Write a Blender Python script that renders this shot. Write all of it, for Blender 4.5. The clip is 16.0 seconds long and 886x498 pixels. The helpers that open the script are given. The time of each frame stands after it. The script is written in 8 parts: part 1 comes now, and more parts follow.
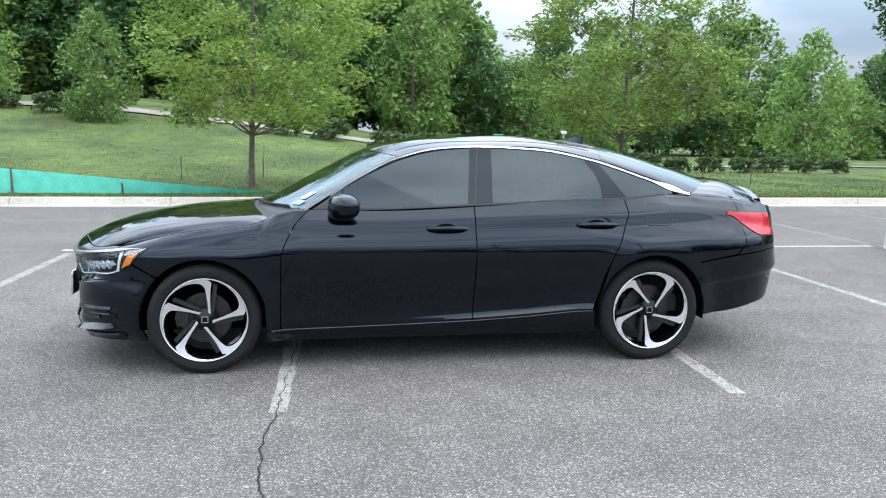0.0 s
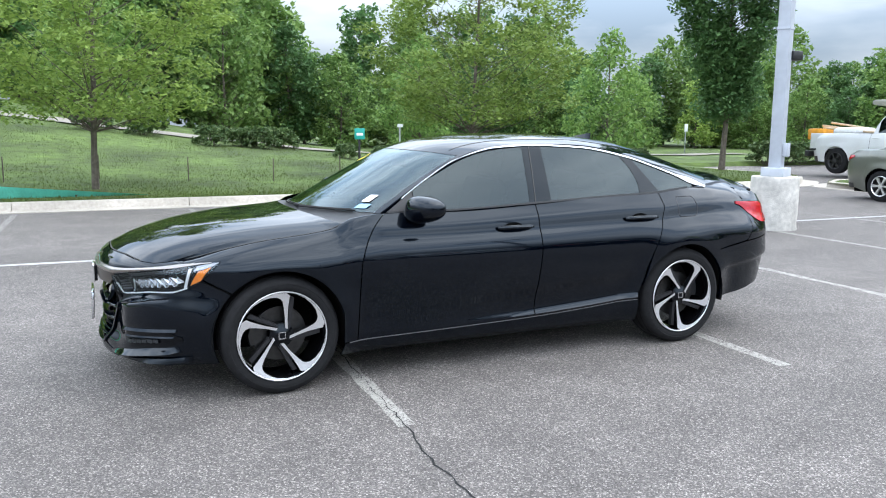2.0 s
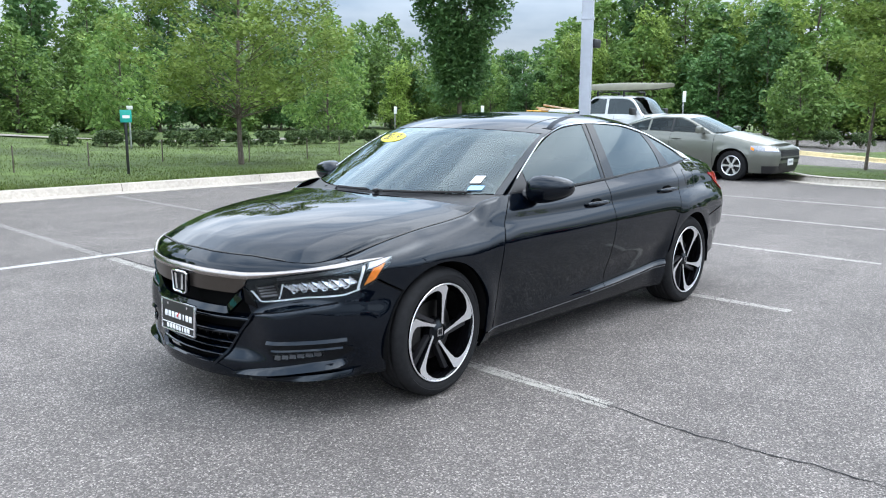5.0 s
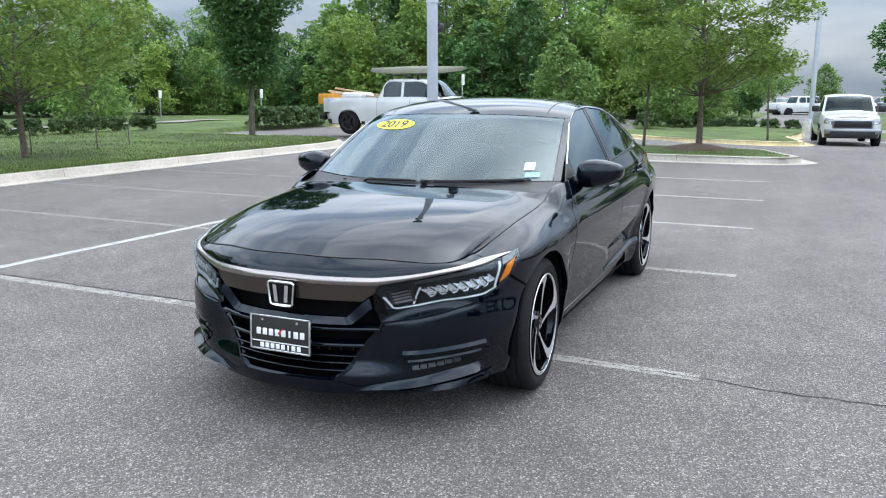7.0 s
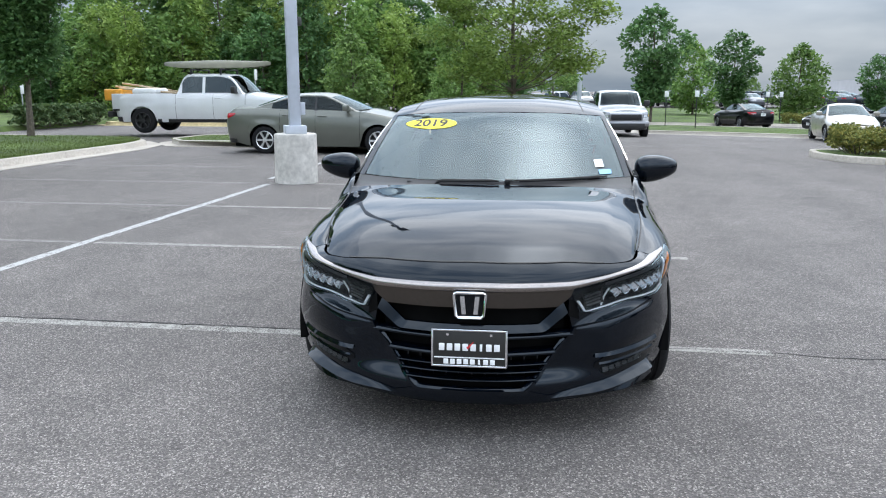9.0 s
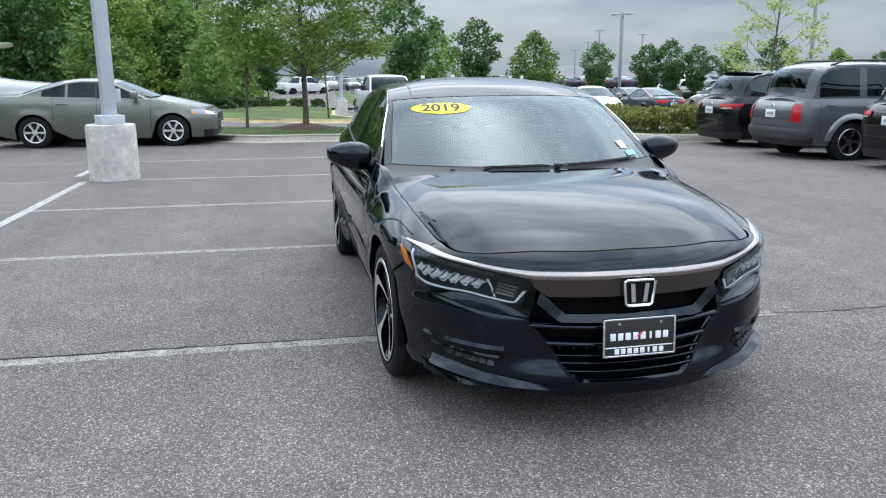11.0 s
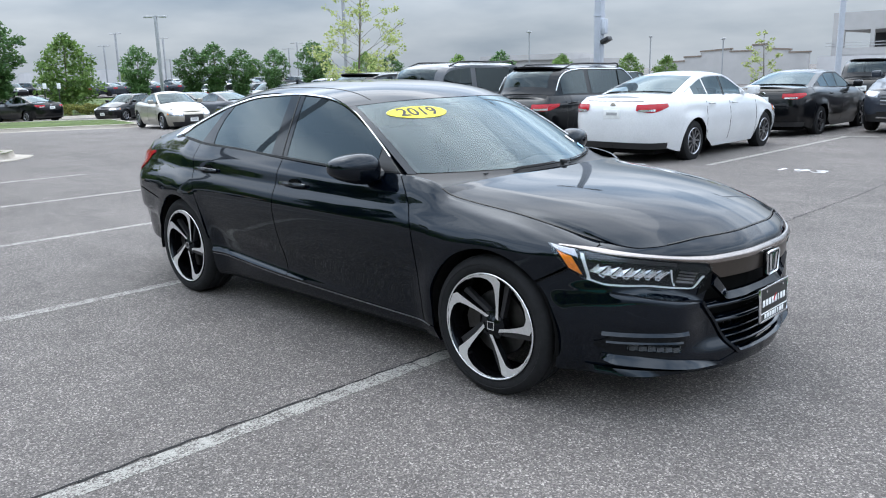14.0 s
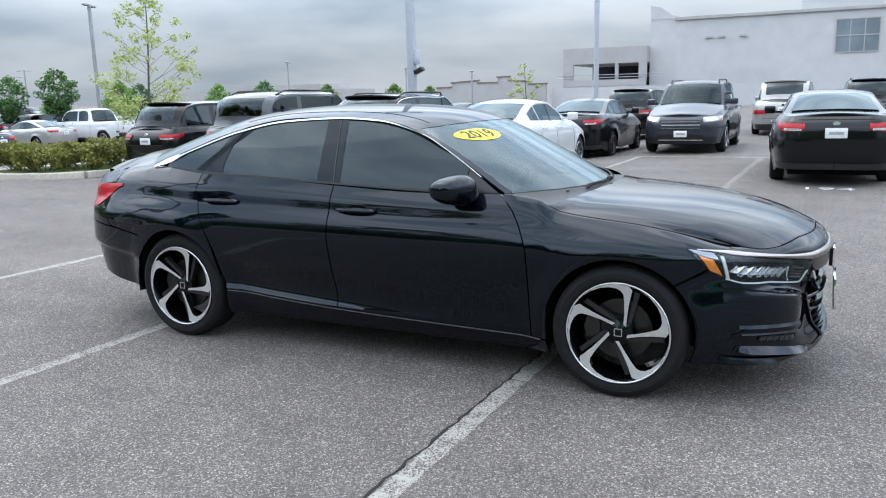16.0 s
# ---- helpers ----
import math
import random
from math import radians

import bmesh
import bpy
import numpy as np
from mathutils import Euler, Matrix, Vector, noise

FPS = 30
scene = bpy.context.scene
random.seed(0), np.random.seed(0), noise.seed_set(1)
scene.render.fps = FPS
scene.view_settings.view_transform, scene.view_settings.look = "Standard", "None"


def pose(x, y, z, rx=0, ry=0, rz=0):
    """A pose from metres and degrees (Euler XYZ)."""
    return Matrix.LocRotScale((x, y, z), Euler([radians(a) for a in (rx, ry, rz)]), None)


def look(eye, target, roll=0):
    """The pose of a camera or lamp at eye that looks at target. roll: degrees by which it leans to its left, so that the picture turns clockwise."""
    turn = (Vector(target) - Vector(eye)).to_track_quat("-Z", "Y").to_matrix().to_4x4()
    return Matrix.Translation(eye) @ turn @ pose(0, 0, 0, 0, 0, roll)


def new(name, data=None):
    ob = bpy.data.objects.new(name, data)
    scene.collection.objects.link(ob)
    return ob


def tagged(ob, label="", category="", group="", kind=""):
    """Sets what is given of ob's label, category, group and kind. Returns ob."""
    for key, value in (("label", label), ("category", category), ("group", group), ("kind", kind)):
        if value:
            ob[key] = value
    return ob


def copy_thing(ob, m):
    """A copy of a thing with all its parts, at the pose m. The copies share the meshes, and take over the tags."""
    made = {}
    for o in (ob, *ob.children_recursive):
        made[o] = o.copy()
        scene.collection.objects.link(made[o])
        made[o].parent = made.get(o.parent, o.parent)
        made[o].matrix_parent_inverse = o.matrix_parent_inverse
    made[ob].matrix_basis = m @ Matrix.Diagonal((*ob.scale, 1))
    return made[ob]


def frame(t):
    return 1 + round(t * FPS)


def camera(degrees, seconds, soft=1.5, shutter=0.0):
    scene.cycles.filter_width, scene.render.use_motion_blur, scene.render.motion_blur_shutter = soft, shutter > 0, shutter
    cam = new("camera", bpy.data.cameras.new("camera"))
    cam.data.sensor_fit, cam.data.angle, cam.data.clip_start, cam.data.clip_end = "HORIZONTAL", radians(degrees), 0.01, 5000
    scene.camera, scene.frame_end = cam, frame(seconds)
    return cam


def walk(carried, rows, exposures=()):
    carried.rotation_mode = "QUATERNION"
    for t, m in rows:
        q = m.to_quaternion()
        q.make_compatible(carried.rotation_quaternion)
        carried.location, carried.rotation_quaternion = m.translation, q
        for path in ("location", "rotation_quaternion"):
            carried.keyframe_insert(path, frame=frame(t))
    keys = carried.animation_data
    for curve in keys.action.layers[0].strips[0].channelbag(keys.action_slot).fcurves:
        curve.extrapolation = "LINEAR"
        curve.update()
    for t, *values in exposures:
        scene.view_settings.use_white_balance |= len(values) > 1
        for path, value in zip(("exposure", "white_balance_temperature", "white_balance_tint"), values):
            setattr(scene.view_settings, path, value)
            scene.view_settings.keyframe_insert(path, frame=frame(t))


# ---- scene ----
cam = camera(58.8, 16.0, 1.1)
PATH = [
    (0, (-0.73, -5.671, 1.466), (-0.418, -3.717, 1.175), 0.8),
    (0.5, (-1.158, -5.585, 1.471), (-0.751, -3.651, 1.169), 1.0),
    (1, (-1.563, -5.424, 1.487), (-1.019, -3.523, 1.188), 1.2),
    (1.5, (-1.993, -5.324, 1.5), (-1.298, -3.473, 1.199), 1.0),
    (2, (-2.357, -5.149, 1.493), (-1.542, -3.348, 1.188), 0.4),
    (2.5, (-2.749, -4.982, 1.487), (-1.813, -3.241, 1.186), 0.6),
    (3, (-3.124, -4.79, 1.49), (-2.077, -3.113, 1.187), 0.7),
    (3.5, (-3.455, -4.513, 1.5), (-2.296, -2.911, 1.199), 0.7),
    (4, (-3.814, -4.238, 1.496), (-2.544, -2.725, 1.184), 1.2),
    (4.2, (-3.919, -4.107, 1.481), (-2.615, -2.625, 1.16), 1.0),
    (6.3, (-4.872, -2.525, 1.434), (-3.17, -1.542, 1.064), -0.1),
    (6.5, (-4.951, -2.385, 1.466), (-3.223, -1.452, 1.087), -0.1),
    (7, (-5.087, -1.997, 1.459), (-3.296, -1.194, 1.077), -0.1),
    (7.5, (-5.259, -1.611, 1.456), (-3.412, -0.942, 1.075), -1.0),
    (8, (-5.346, -1.19, 1.459), (-3.457, -0.659, 1.075), -1.3),
    (8.5, (-5.366, -0.756, 1.466), (-3.441, -0.363, 1.09), -0.7),
    (8.7, (-5.457, -0.555, 1.479), (-3.522, -0.228, 1.096), -0.4),
    (10.8, (-5.194, 1.245, 1.479), (-3.268, 0.919, 1.05), -0.3),
    (11, (-5.148, 1.406, 1.471), (-3.239, 0.994, 1.039), -0.3),
    (11.5, (-5.027, 1.804, 1.488), (-3.175, 1.185, 1.054), -0.3),
    (12, (-4.826, 2.185, 1.484), (-3.033, 1.409, 1.056), -0.6),
    (12.5, (-4.619, 2.567, 1.478), (-2.914, 1.617, 1.039), -0.7),
    (13, (-4.343, 2.891, 1.469), (-2.749, 1.77, 1.019), -1.3),
    (13.5, (-4.032, 3.207, 1.477), (-2.551, 1.939, 1.031), -1.4),
    (14, (-3.706, 3.534, 1.494), (-2.343, 2.138, 1.055), -1.4),
    (14.5, (-3.334, 3.778, 1.497), (-2.092, 2.269, 1.071), -1.6),
    (15, (-3.004, 4.094, 1.505), (-1.878, 2.491, 1.1), -1.6),
    (15.5, (-2.665, 4.371, 1.504), (-1.656, 2.689, 1.115), -1.9),
    (16, (-2.295, 4.592, 1.496), (-1.428, 2.83, 1.115), -1.4),
]
walk(cam, [(t, look(eye, target, roll)) for t, eye, target, roll in PATH], exposures=[(0, 0.56), (4.2, 0.54), (6.5, 0.38), (8.5, 0.13), (11, 0.10), (12.5, 0.16), (14.5, 0.24), (16, 0.25)])

# ---- world and light ----
world = bpy.data.worlds.new("sky")
scene.world = world
world.use_nodes = True
wn, wl = world.node_tree.nodes, world.node_tree.links
wn.clear()
w_out, w_bg = wn.new("ShaderNodeOutputWorld"), wn.new("ShaderNodeBackground")
w_sky = wn.new("ShaderNodeTexSky")
w_sky.sky_type, w_sky.sun_disc = "NISHITA", False
w_sky.sun_elevation, w_sky.sun_rotation = radians(66), radians(125)
w_tc, w_map = wn.new("ShaderNodeTexCoord"), wn.new("ShaderNodeMapping")
w_map.inputs["Scale"].default_value = (1.6, 1.6, 6.0)
w_noise = wn.new("ShaderNodeTexNoise")
w_noise.inputs["Scale"].default_value, w_noise.inputs["Detail"].default_value = 1.5, 6.0
w_ramp = wn.new("ShaderNodeValToRGB")
w_ramp.color_ramp.elements[0].position, w_ramp.color_ramp.elements[0].color = 0.36, (3.2, 4.15, 5.4, 1)
w_ramp.color_ramp.elements[1].position, w_ramp.color_ramp.elements[1].color = 0.62, (7.5, 8.3, 9.3, 1)
w_mix = wn.new("ShaderNodeMixRGB")
w_mix.inputs["Fac"].default_value = 0.88
wl.new(w_tc.outputs["Generated"], w_map.inputs["Vector"])
wl.new(w_map.outputs["Vector"], w_noise.inputs["Vector"])
wl.new(w_noise.outputs["Fac"], w_ramp.inputs["Fac"])
wl.new(w_sky.outputs["Color"], w_mix.inputs["Color1"])
wl.new(w_ramp.outputs["Color"], w_mix.inputs["Color2"])
# Overcast: the cloud grows brighter towards the zenith.
w_sep, w_rise, w_scale = wn.new("ShaderNodeSeparateXYZ"), wn.new("ShaderNodeMapRange"), wn.new("ShaderNodeVectorMath")
w_scale.operation = "SCALE"
for key, v in (("From Min", 0.04), ("From Max", 0.42), ("To Min", 0.68), ("To Max", 3.4)):
    w_rise.inputs[key].default_value = v
wl.new(w_tc.outputs["Generated"], w_sep.inputs[0])
wl.new(w_sep.outputs["Z"], w_rise.inputs["Value"])
# Higher up the cloud thins and the light turns warmer.
w_high, w_tint = wn.new("ShaderNodeMapRange"), wn.new("ShaderNodeMixRGB")
w_tint.blend_type = "MULTIPLY"
w_tint.inputs["Color2"].default_value = (1.025, 1.0, 0.985, 1)
w_high.inputs["From Min"].default_value, w_high.inputs["From Max"].default_value = 0.12, 0.5
wl.new(w_sep.outputs["Z"], w_high.inputs["Value"])
wl.new(w_high.outputs[0], w_tint.inputs["Fac"])
wl.new(w_mix.outputs["Color"], w_tint.inputs["Color1"])
wl.new(w_tint.outputs["Color"], w_scale.inputs[0])
wl.new(w_rise.outputs[0], w_scale.inputs["Scale"])
w_rise.interpolation_type = "SMOOTHSTEP"
# The glow of the sun behind thin cloud.
SUN_WAY = Vector((0.47, -0.14, 0.87)).normalized()
w_dot, w_pow, w_gain, w_add = wn.new("ShaderNodeVectorMath"), wn.new("ShaderNodeMath"), wn.new("ShaderNodeMath"), wn.new("ShaderNodeVectorMath")
w_dot.operation, w_pow.operation, w_gain.operation, w_add.operation = "DOT_PRODUCT", "POWER", "MULTIPLY", "ADD"
w_dot.inputs[1].default_value = SUN_WAY
w_pow.inputs[1].default_value, w_gain.inputs[1].default_value = 80.0, 42.0
wl.new(w_tc.outputs["Generated"], w_dot.inputs[0])
wl.new(w_dot.outputs["Value"], w_pow.inputs[0])
w_pow.use_clamp = True
wl.new(w_pow.outputs[0], w_gain.inputs[0])
wl.new(w_scale.outputs[0], w_add.inputs[0])
wl.new(w_gain.outputs[0], w_add.inputs[1])
wl.new(w_add.outputs[0], w_bg.inputs["Color"])
wl.new(w_bg.outputs["Background"], w_out.inputs["Surface"])
w_bg.inputs["Strength"].default_value = 0.1

sun = new("sun", bpy.data.lights.new("sun", "SUN"))
sun.data.energy, sun.data.angle, sun.data.color = 0.9, radians(75), (1.0, 0.96, 0.90)
sun.matrix_world = look(27 * SUN_WAY, (0, 0, 0))


# ---- materials ----
def material(name, base, rough=0.5, metal=0.0, vary=0.0, scale=20.0, bump=0.0, bump_scale=200.0, coat=0.0, spec=0.5, stain=0.0, stain_scale=1.0, per="", coat_rough=0.03, coat_ior=1.5):
    """A principled surface whose colour varies at two scales, with fine relief."""
    m = bpy.data.materials.new(name)
    m.use_nodes = True
    n, l = m.node_tree.nodes, m.node_tree.links
    b = n["Principled BSDF"]
    b.inputs["Roughness"].default_value, b.inputs["Metallic"].default_value = rough, metal
    b.inputs["Specular IOR Level"].default_value = spec
    b.inputs["Coat IOR"].default_value = coat_ior
    b.inputs["Coat Weight"].default_value, b.inputs["Coat Roughness"].default_value = coat, coat_rough
    tc = n.new("ShaderNodeTexCoord")
    colour = n.new("ShaderNodeRGB")
    colour.outputs[0].default_value = (*base, 1)
    last = colour.outputs[0]

    def scaled(factor, src):
        k = n.new("ShaderNodeVectorMath")
        k.operation = "SCALE"
        l.new(src, k.inputs[0])
        l.new(factor, k.inputs["Scale"])
        return k.outputs[0]

    def spread(src, lo, hi, low, high):
        r = n.new("ShaderNodeMapRange")
        l.new(src, r.inputs["Value"])
        for key, v in (("From Min", lo), ("From Max", hi), ("To Min", low), ("To Max", high)):
            r.inputs[key].default_value = v
        return r.outputs[0]

    for amount, sc, det in ((vary, scale, 4), (stain, stain_scale, 5)):
        if amount:
            t = n.new("ShaderNodeTexNoise")
            t.inputs["Scale"].default_value, t.inputs["Detail"].default_value = sc, det
            l.new(tc.outputs["Object"], t.inputs["Vector"])
            last = scaled(spread(t.outputs["Fac"], 0.3, 0.7, 1 - amount, 1 + amount), last)
    if per:
        if per == "island":
            g = n.new("ShaderNodeNewGeometry")
            src = g.outputs["Random Per Island"]
        else:
            g = n.new("ShaderNodeObjectInfo")
            src = g.outputs["Random"]
        last = scaled(spread(src, 0, 1, 0.7, 1.3), last)
    l.new(last, b.inputs["Base Color"])
    if bump:
        t = n.new("ShaderNodeTexNoise")
        t.inputs["Scale"].default_value, t.inputs["Detail"].default_value = bump_scale, 3
        l.new(tc.outputs["Object"], t.inputs["Vector"])
        u = n.new("ShaderNodeBump")
        u.inputs["Strength"].default_value, u.inputs["Distance"].default_value = bump, 1.0 / bump_scale
        l.new(t.outputs["Fac"], u.inputs["Height"])
        l.new(u.outputs["Normal"], b.inputs["Normal"])
    return m


def glass_sheet(name, tint, rough=0.01, ior=1.5):
    """A single pane: clear or tinted, with a mirror gloss by Fresnel."""
    m = bpy.data.materials.new(name)
    m.use_nodes = True
    n, l = m.node_tree.nodes, m.node_tree.links
    n.clear()
    out, mix = n.new("ShaderNodeOutputMaterial"), n.new("ShaderNodeMixShader")
    clear, gloss, fres = n.new("ShaderNodeBsdfTransparent"), n.new("ShaderNodeBsdfGlossy"), n.new("ShaderNodeFresnel")
    clear.inputs["Color"].default_value = (*tint, 1)
    gloss.inputs["Color"].default_value = (0.80, 0.95, 1.0, 1)
    gloss.inputs["Roughness"].default_value, fres.inputs["IOR"].default_value = rough, ior
    l.new(fres.outputs[0], mix.inputs[0])
    l.new(clear.outputs[0], mix.inputs[1])
    l.new(gloss.outputs[0], mix.inputs[2])
    l.new(mix.outputs[0], out.inputs["Surface"])
    return m


def leaf_material(name, low, high, through_share=0.35):
    """Leaves: each its own green, and some light passing through."""
    m = bpy.data.materials.new(name)
    m.use_nodes = True
    n, l = m.node_tree.nodes, m.node_tree.links
    n.clear()
    out, mix = n.new("ShaderNodeOutputMaterial"), n.new("ShaderNodeMixShader")
    d, tr = n.new("ShaderNodeBsdfPrincipled"), n.new("ShaderNodeBsdfTranslucent")
    g, o, ramp = n.new("ShaderNodeNewGeometry"), n.new("ShaderNodeObjectInfo"), n.new("ShaderNodeMixRGB")
    ramp.inputs[1].default_value, ramp.inputs[2].default_value = (*low, 1), (*high, 1)
    l.new(g.outputs["Random Per Island"], ramp.inputs[0])
    hsv, mr = n.new("ShaderNodeHueSaturation"), n.new("ShaderNodeMapRange")
    mr.inputs["To Min"].default_value, mr.inputs["To Max"].default_value = 0.86, 1.2
    l.new(o.outputs["Random"], mr.inputs["Value"])
    l.new(mr.outputs[0], hsv.inputs["Value"])
    l.new(ramp.outputs[0], hsv.inputs["Color"])
    d.inputs["Roughness"].default_value = 0.55
    d.inputs["Specular IOR Level"].default_value = 0.3
    l.new(hsv.outputs[0], d.inputs["Base Color"])
    l.new(hsv.outputs[0], tr.inputs["Color"])
    mix.inputs[0].default_value = through_share
    l.new(d.outputs[0], mix.inputs[1])
    l.new(tr.outputs[0], mix.inputs[2])
    l.new(mix.outputs[0], out.inputs["Surface"])
    return m


def asphalt_material(name="asphalt", coat=None, bare=0.5):
    """Worn asphalt: pale and dark stones in a grey binder, patches, oil stains, tyre-polished areas.
    coat: the colour of road paint over it, flaked off down to the stones; bare: how much of it is gone."""
    m = bpy.data.materials.new(name)
    m.use_nodes = True
    n, l = m.node_tree.nodes, m.node_tree.links
    b = n["Principled BSDF"]
    tc = n.new("ShaderNodeTexCoord")
    vor = n.new("ShaderNodeTexVoronoi")
    vor.inputs["Scale"].default_value = 150.0
    l.new(tc.outputs["Object"], vor.inputs["Vector"])
    ramp = n.new("ShaderNodeValToRGB")
    e = ramp.color_ramp.elements
    e[0].position, e[0].color = 0.0, (0.066, 0.060, 0.055, 1)
    e[1].position, e[1].color = 1.0, (0.37, 0.337, 0.305, 1)
    for pos, c in ((0.45, 0.096), (0.72, 0.132), (0.9, 0.20)):
        k = e.new(pos)
        k.color = (c * 1.115, c, c * 0.93, 1)
    sep = n.new("ShaderNodeSeparateColor")
    l.new(vor.outputs["Color"], sep.inputs[0])
    l.new(sep.outputs[0], ramp.inputs[0])

    def noise_range(scale, det, lo, hi, a, z, stretch=None):
        t, r = n.new("ShaderNodeTexNoise"), n.new("ShaderNodeMapRange")
        t.inputs["Scale"].default_value, t.inputs["Detail"].default_value = scale, det
        if stretch:
            mp = n.new("ShaderNodeMapping")
            mp.inputs["Scale"].default_value = stretch
            l.new(tc.outputs["Object"], mp.inputs["Vector"])
            l.new(mp.outputs[0], t.inputs["Vector"])
        else:
            l.new(tc.outputs["Object"], t.inputs["Vector"])
        for key, v in (("From Min", lo), ("From Max", hi), ("To Min", a), ("To Max", z)):
            r.inputs[key].default_value = v
        l.new(t.outputs["Fac"], r.inputs["Value"])
        return r.outputs[0]

    def times(a, f):
        k = n.new("ShaderNodeVectorMath")
        k.operation = "SCALE"
        l.new(a, k.inputs[0])
        l.new(f, k.inputs["Scale"])
        return k.outputs[0]

    last = ramp.outputs[0]
    last = times(last, noise_range(0.35, 5, 0.3, 0.7, 0.85, 1.13))
    last = times(last, noise_range(55.0, 4, 0.3, 0.7, 0.90, 1.09))
    last = times(last, noise_range(3.0, 4, 0.25, 0.75, 0.86, 1.14))
    last = times(last, noise_range(1.0, 3, 0.3, 0.72, 0.89, 1.10, (0.10, 1.2, 1)))
    last = times(last, noise_range(0.9, 4, 0.66, 0.76, 1.0, 0.72))
    if coat:
        flake, stone, add, cover, mix = (n.new("ShaderNode" + k) for k in ("TexNoise", "Math", "Math", "MapRange", "MixRGB"))
        flake.inputs["Scale"].default_value, flake.inputs["Detail"].default_value = 11.0, 8
        l.new(tc.outputs["Object"], flake.inputs["Vector"])
        stone.operation, add.operation = "MULTIPLY", "MULTIPLY_ADD"
        stone.inputs[1].default_value, add.inputs[1].default_value = 0.34, 0.66
        l.new(sep.outputs[1], stone.inputs[0])
        l.new(flake.outputs["Fac"], add.inputs[0])
        l.new(stone.outputs[0], add.inputs[2])
        cover.inputs["From Min"].default_value, cover.inputs["From Max"].default_value = bare - 0.05, bare + 0.07
        l.new(add.outputs[0], cover.inputs["Value"])
        paint_colour = n.new("ShaderNodeRGB")
        paint_colour.outputs[0].default_value = (*coat, 1)
        l.new(cover.outputs[0], mix.inputs["Fac"])
        l.new(last, mix.inputs["Color1"])
        l.new(times(paint_colour.outputs[0], noise_range(45.0, 4, 0.3, 0.7, 0.82, 1.12)), mix.inputs["Color2"])
        last = mix.outputs[0]
    l.new(last, b.inputs["Base Color"])
    b.inputs["Roughness"].default_value = 0.82
    b.inputs["Specular IOR Level"].default_value = 0.35
    u = n.new("ShaderNodeBump")
    u.inputs["Strength"].default_value, u.inputs["Distance"].default_value = 0.55, 0.006
    l.new(vor.outputs["Distance"], u.inputs["Height"])
    l.new(u.outputs["Normal"], b.inputs["Normal"])
    return m


M_PAINT = material("black_car_paint", (0.0006, 0.0014, 0.0034), 0.035, 0.0, spec=0.5, vary=0.15, scale=400)
M_PAINT.node_tree.nodes["Principled BSDF"].inputs["IOR"].default_value = 1.45
M_PAINT.node_tree.nodes["Principled BSDF"].inputs["Specular Tint"].default_value = (0.80, 0.90, 1.0, 1)
M_BLACK = material("black_plastic", (0.012, 0.012, 0.013), 0.45, vary=0.2, scale=60)
M_GLOSSBLACK = material("gloss_black_trim", (0.003, 0.003, 0.0035), 0.06, vary=0.1, scale=60, spec=0.3)
M_GLOSSBLACK.node_tree.nodes["Principled BSDF"].inputs["Specular Tint"].default_value = (0.78, 0.90, 1.0, 1)
M_GARNISH = material("smoked_chrome", (0.085, 0.072, 0.062), 0.3, 0.8, vary=0.05, scale=60)
M_DARK = material("dark_underbody", (0.005, 0.005, 0.005), 0.95, vary=0.2, scale=10, spec=0.1)
M_RUBBER = material("tyre_rubber", (0.010, 0.010, 0.0108), 0.8, spec=0.25, vary=0.25, scale=40, bump=0.3, bump_scale=300)
M_CHROME = material("bright_chrome", (0.82, 0.83, 0.85), 0.09, 1.0, vary=0.04, scale=30)
M_BAR = material("tinted_chrome", (0.37, 0.335, 0.315), 0.27, 1.0, vary=0.06, scale=60)
M_SATIN = material("satin_metal", (0.35, 0.355, 0.375), 0.3, 1.0, vary=0.08, scale=60)
M_MACHINED = material("machined_alloy", (0.80, 0.80, 0.81), 0.28, 0.85, vary=0.06, scale=80)
M_GREYALLOY = material("dark_alloy", (0.035, 0.035, 0.038), 0.3, 0.5, vary=0.1, scale=50)
M_STEEL = material("brake_steel", (0.06, 0.059, 0.058), 0.4, 1.0, vary=0.15, scale=40)
M_WINDSHIELD = glass_sheet("windshield_glass", (0.48, 0.54, 0.54), 0.012, 1.68)
M_TINT = glass_sheet("tinted_glass", (0.04, 0.046, 0.05), 0.012, 1.56)
M_LENS = glass_sheet("lamp_lens", (0.92, 0.93, 0.95), 0.01, 1.45)
M_LED = material("lamp_reflector", (0.85, 0.86, 0.88), 0.25, 0.85, vary=0.1, scale=60)
M_LEDWHITE = material("white_light_guide", (0.92, 0.94, 0.94), 0.3, vary=0.05, scale=40)
M_AMBER = material("amber_lens", (0.95, 0.28, 0.02), 0.15, coat=0.6, vary=0.15, scale=90)
M_RED = material("red_lens", (0.38, 0.007, 0.016), 0.15, coat=0.25, spec=0.3, vary=0.25, scale=70)
M_INTERIOR = material("dark_cloth", (0.02, 0.02, 0.022), 0.85, vary=0.3, scale=120, bump=0.2, bump_scale=400)
M_DASH = material("dashboard_vinyl", (0.022, 0.022, 0.024), 0.6, vary=0.2, scale=150, bump=0.2, bump_scale=500)
M_YELLOW = material("yellow_sticker", (0.90, 0.78, 0.02), 0.45, vary=0.05, scale=30)
M_WHITESTICKER = material("white_sticker", (0.8, 0.8, 0.8), 0.5, vary=0.05, scale=80)
M_BLUESTICKER = material("blue_sticker", (0.25, 0.5, 0.75), 0.5, vary=0.1, scale=90)
M_INK = material("black_print", (0.015, 0.014, 0.012), 0.5, vary=0.1, scale=50)
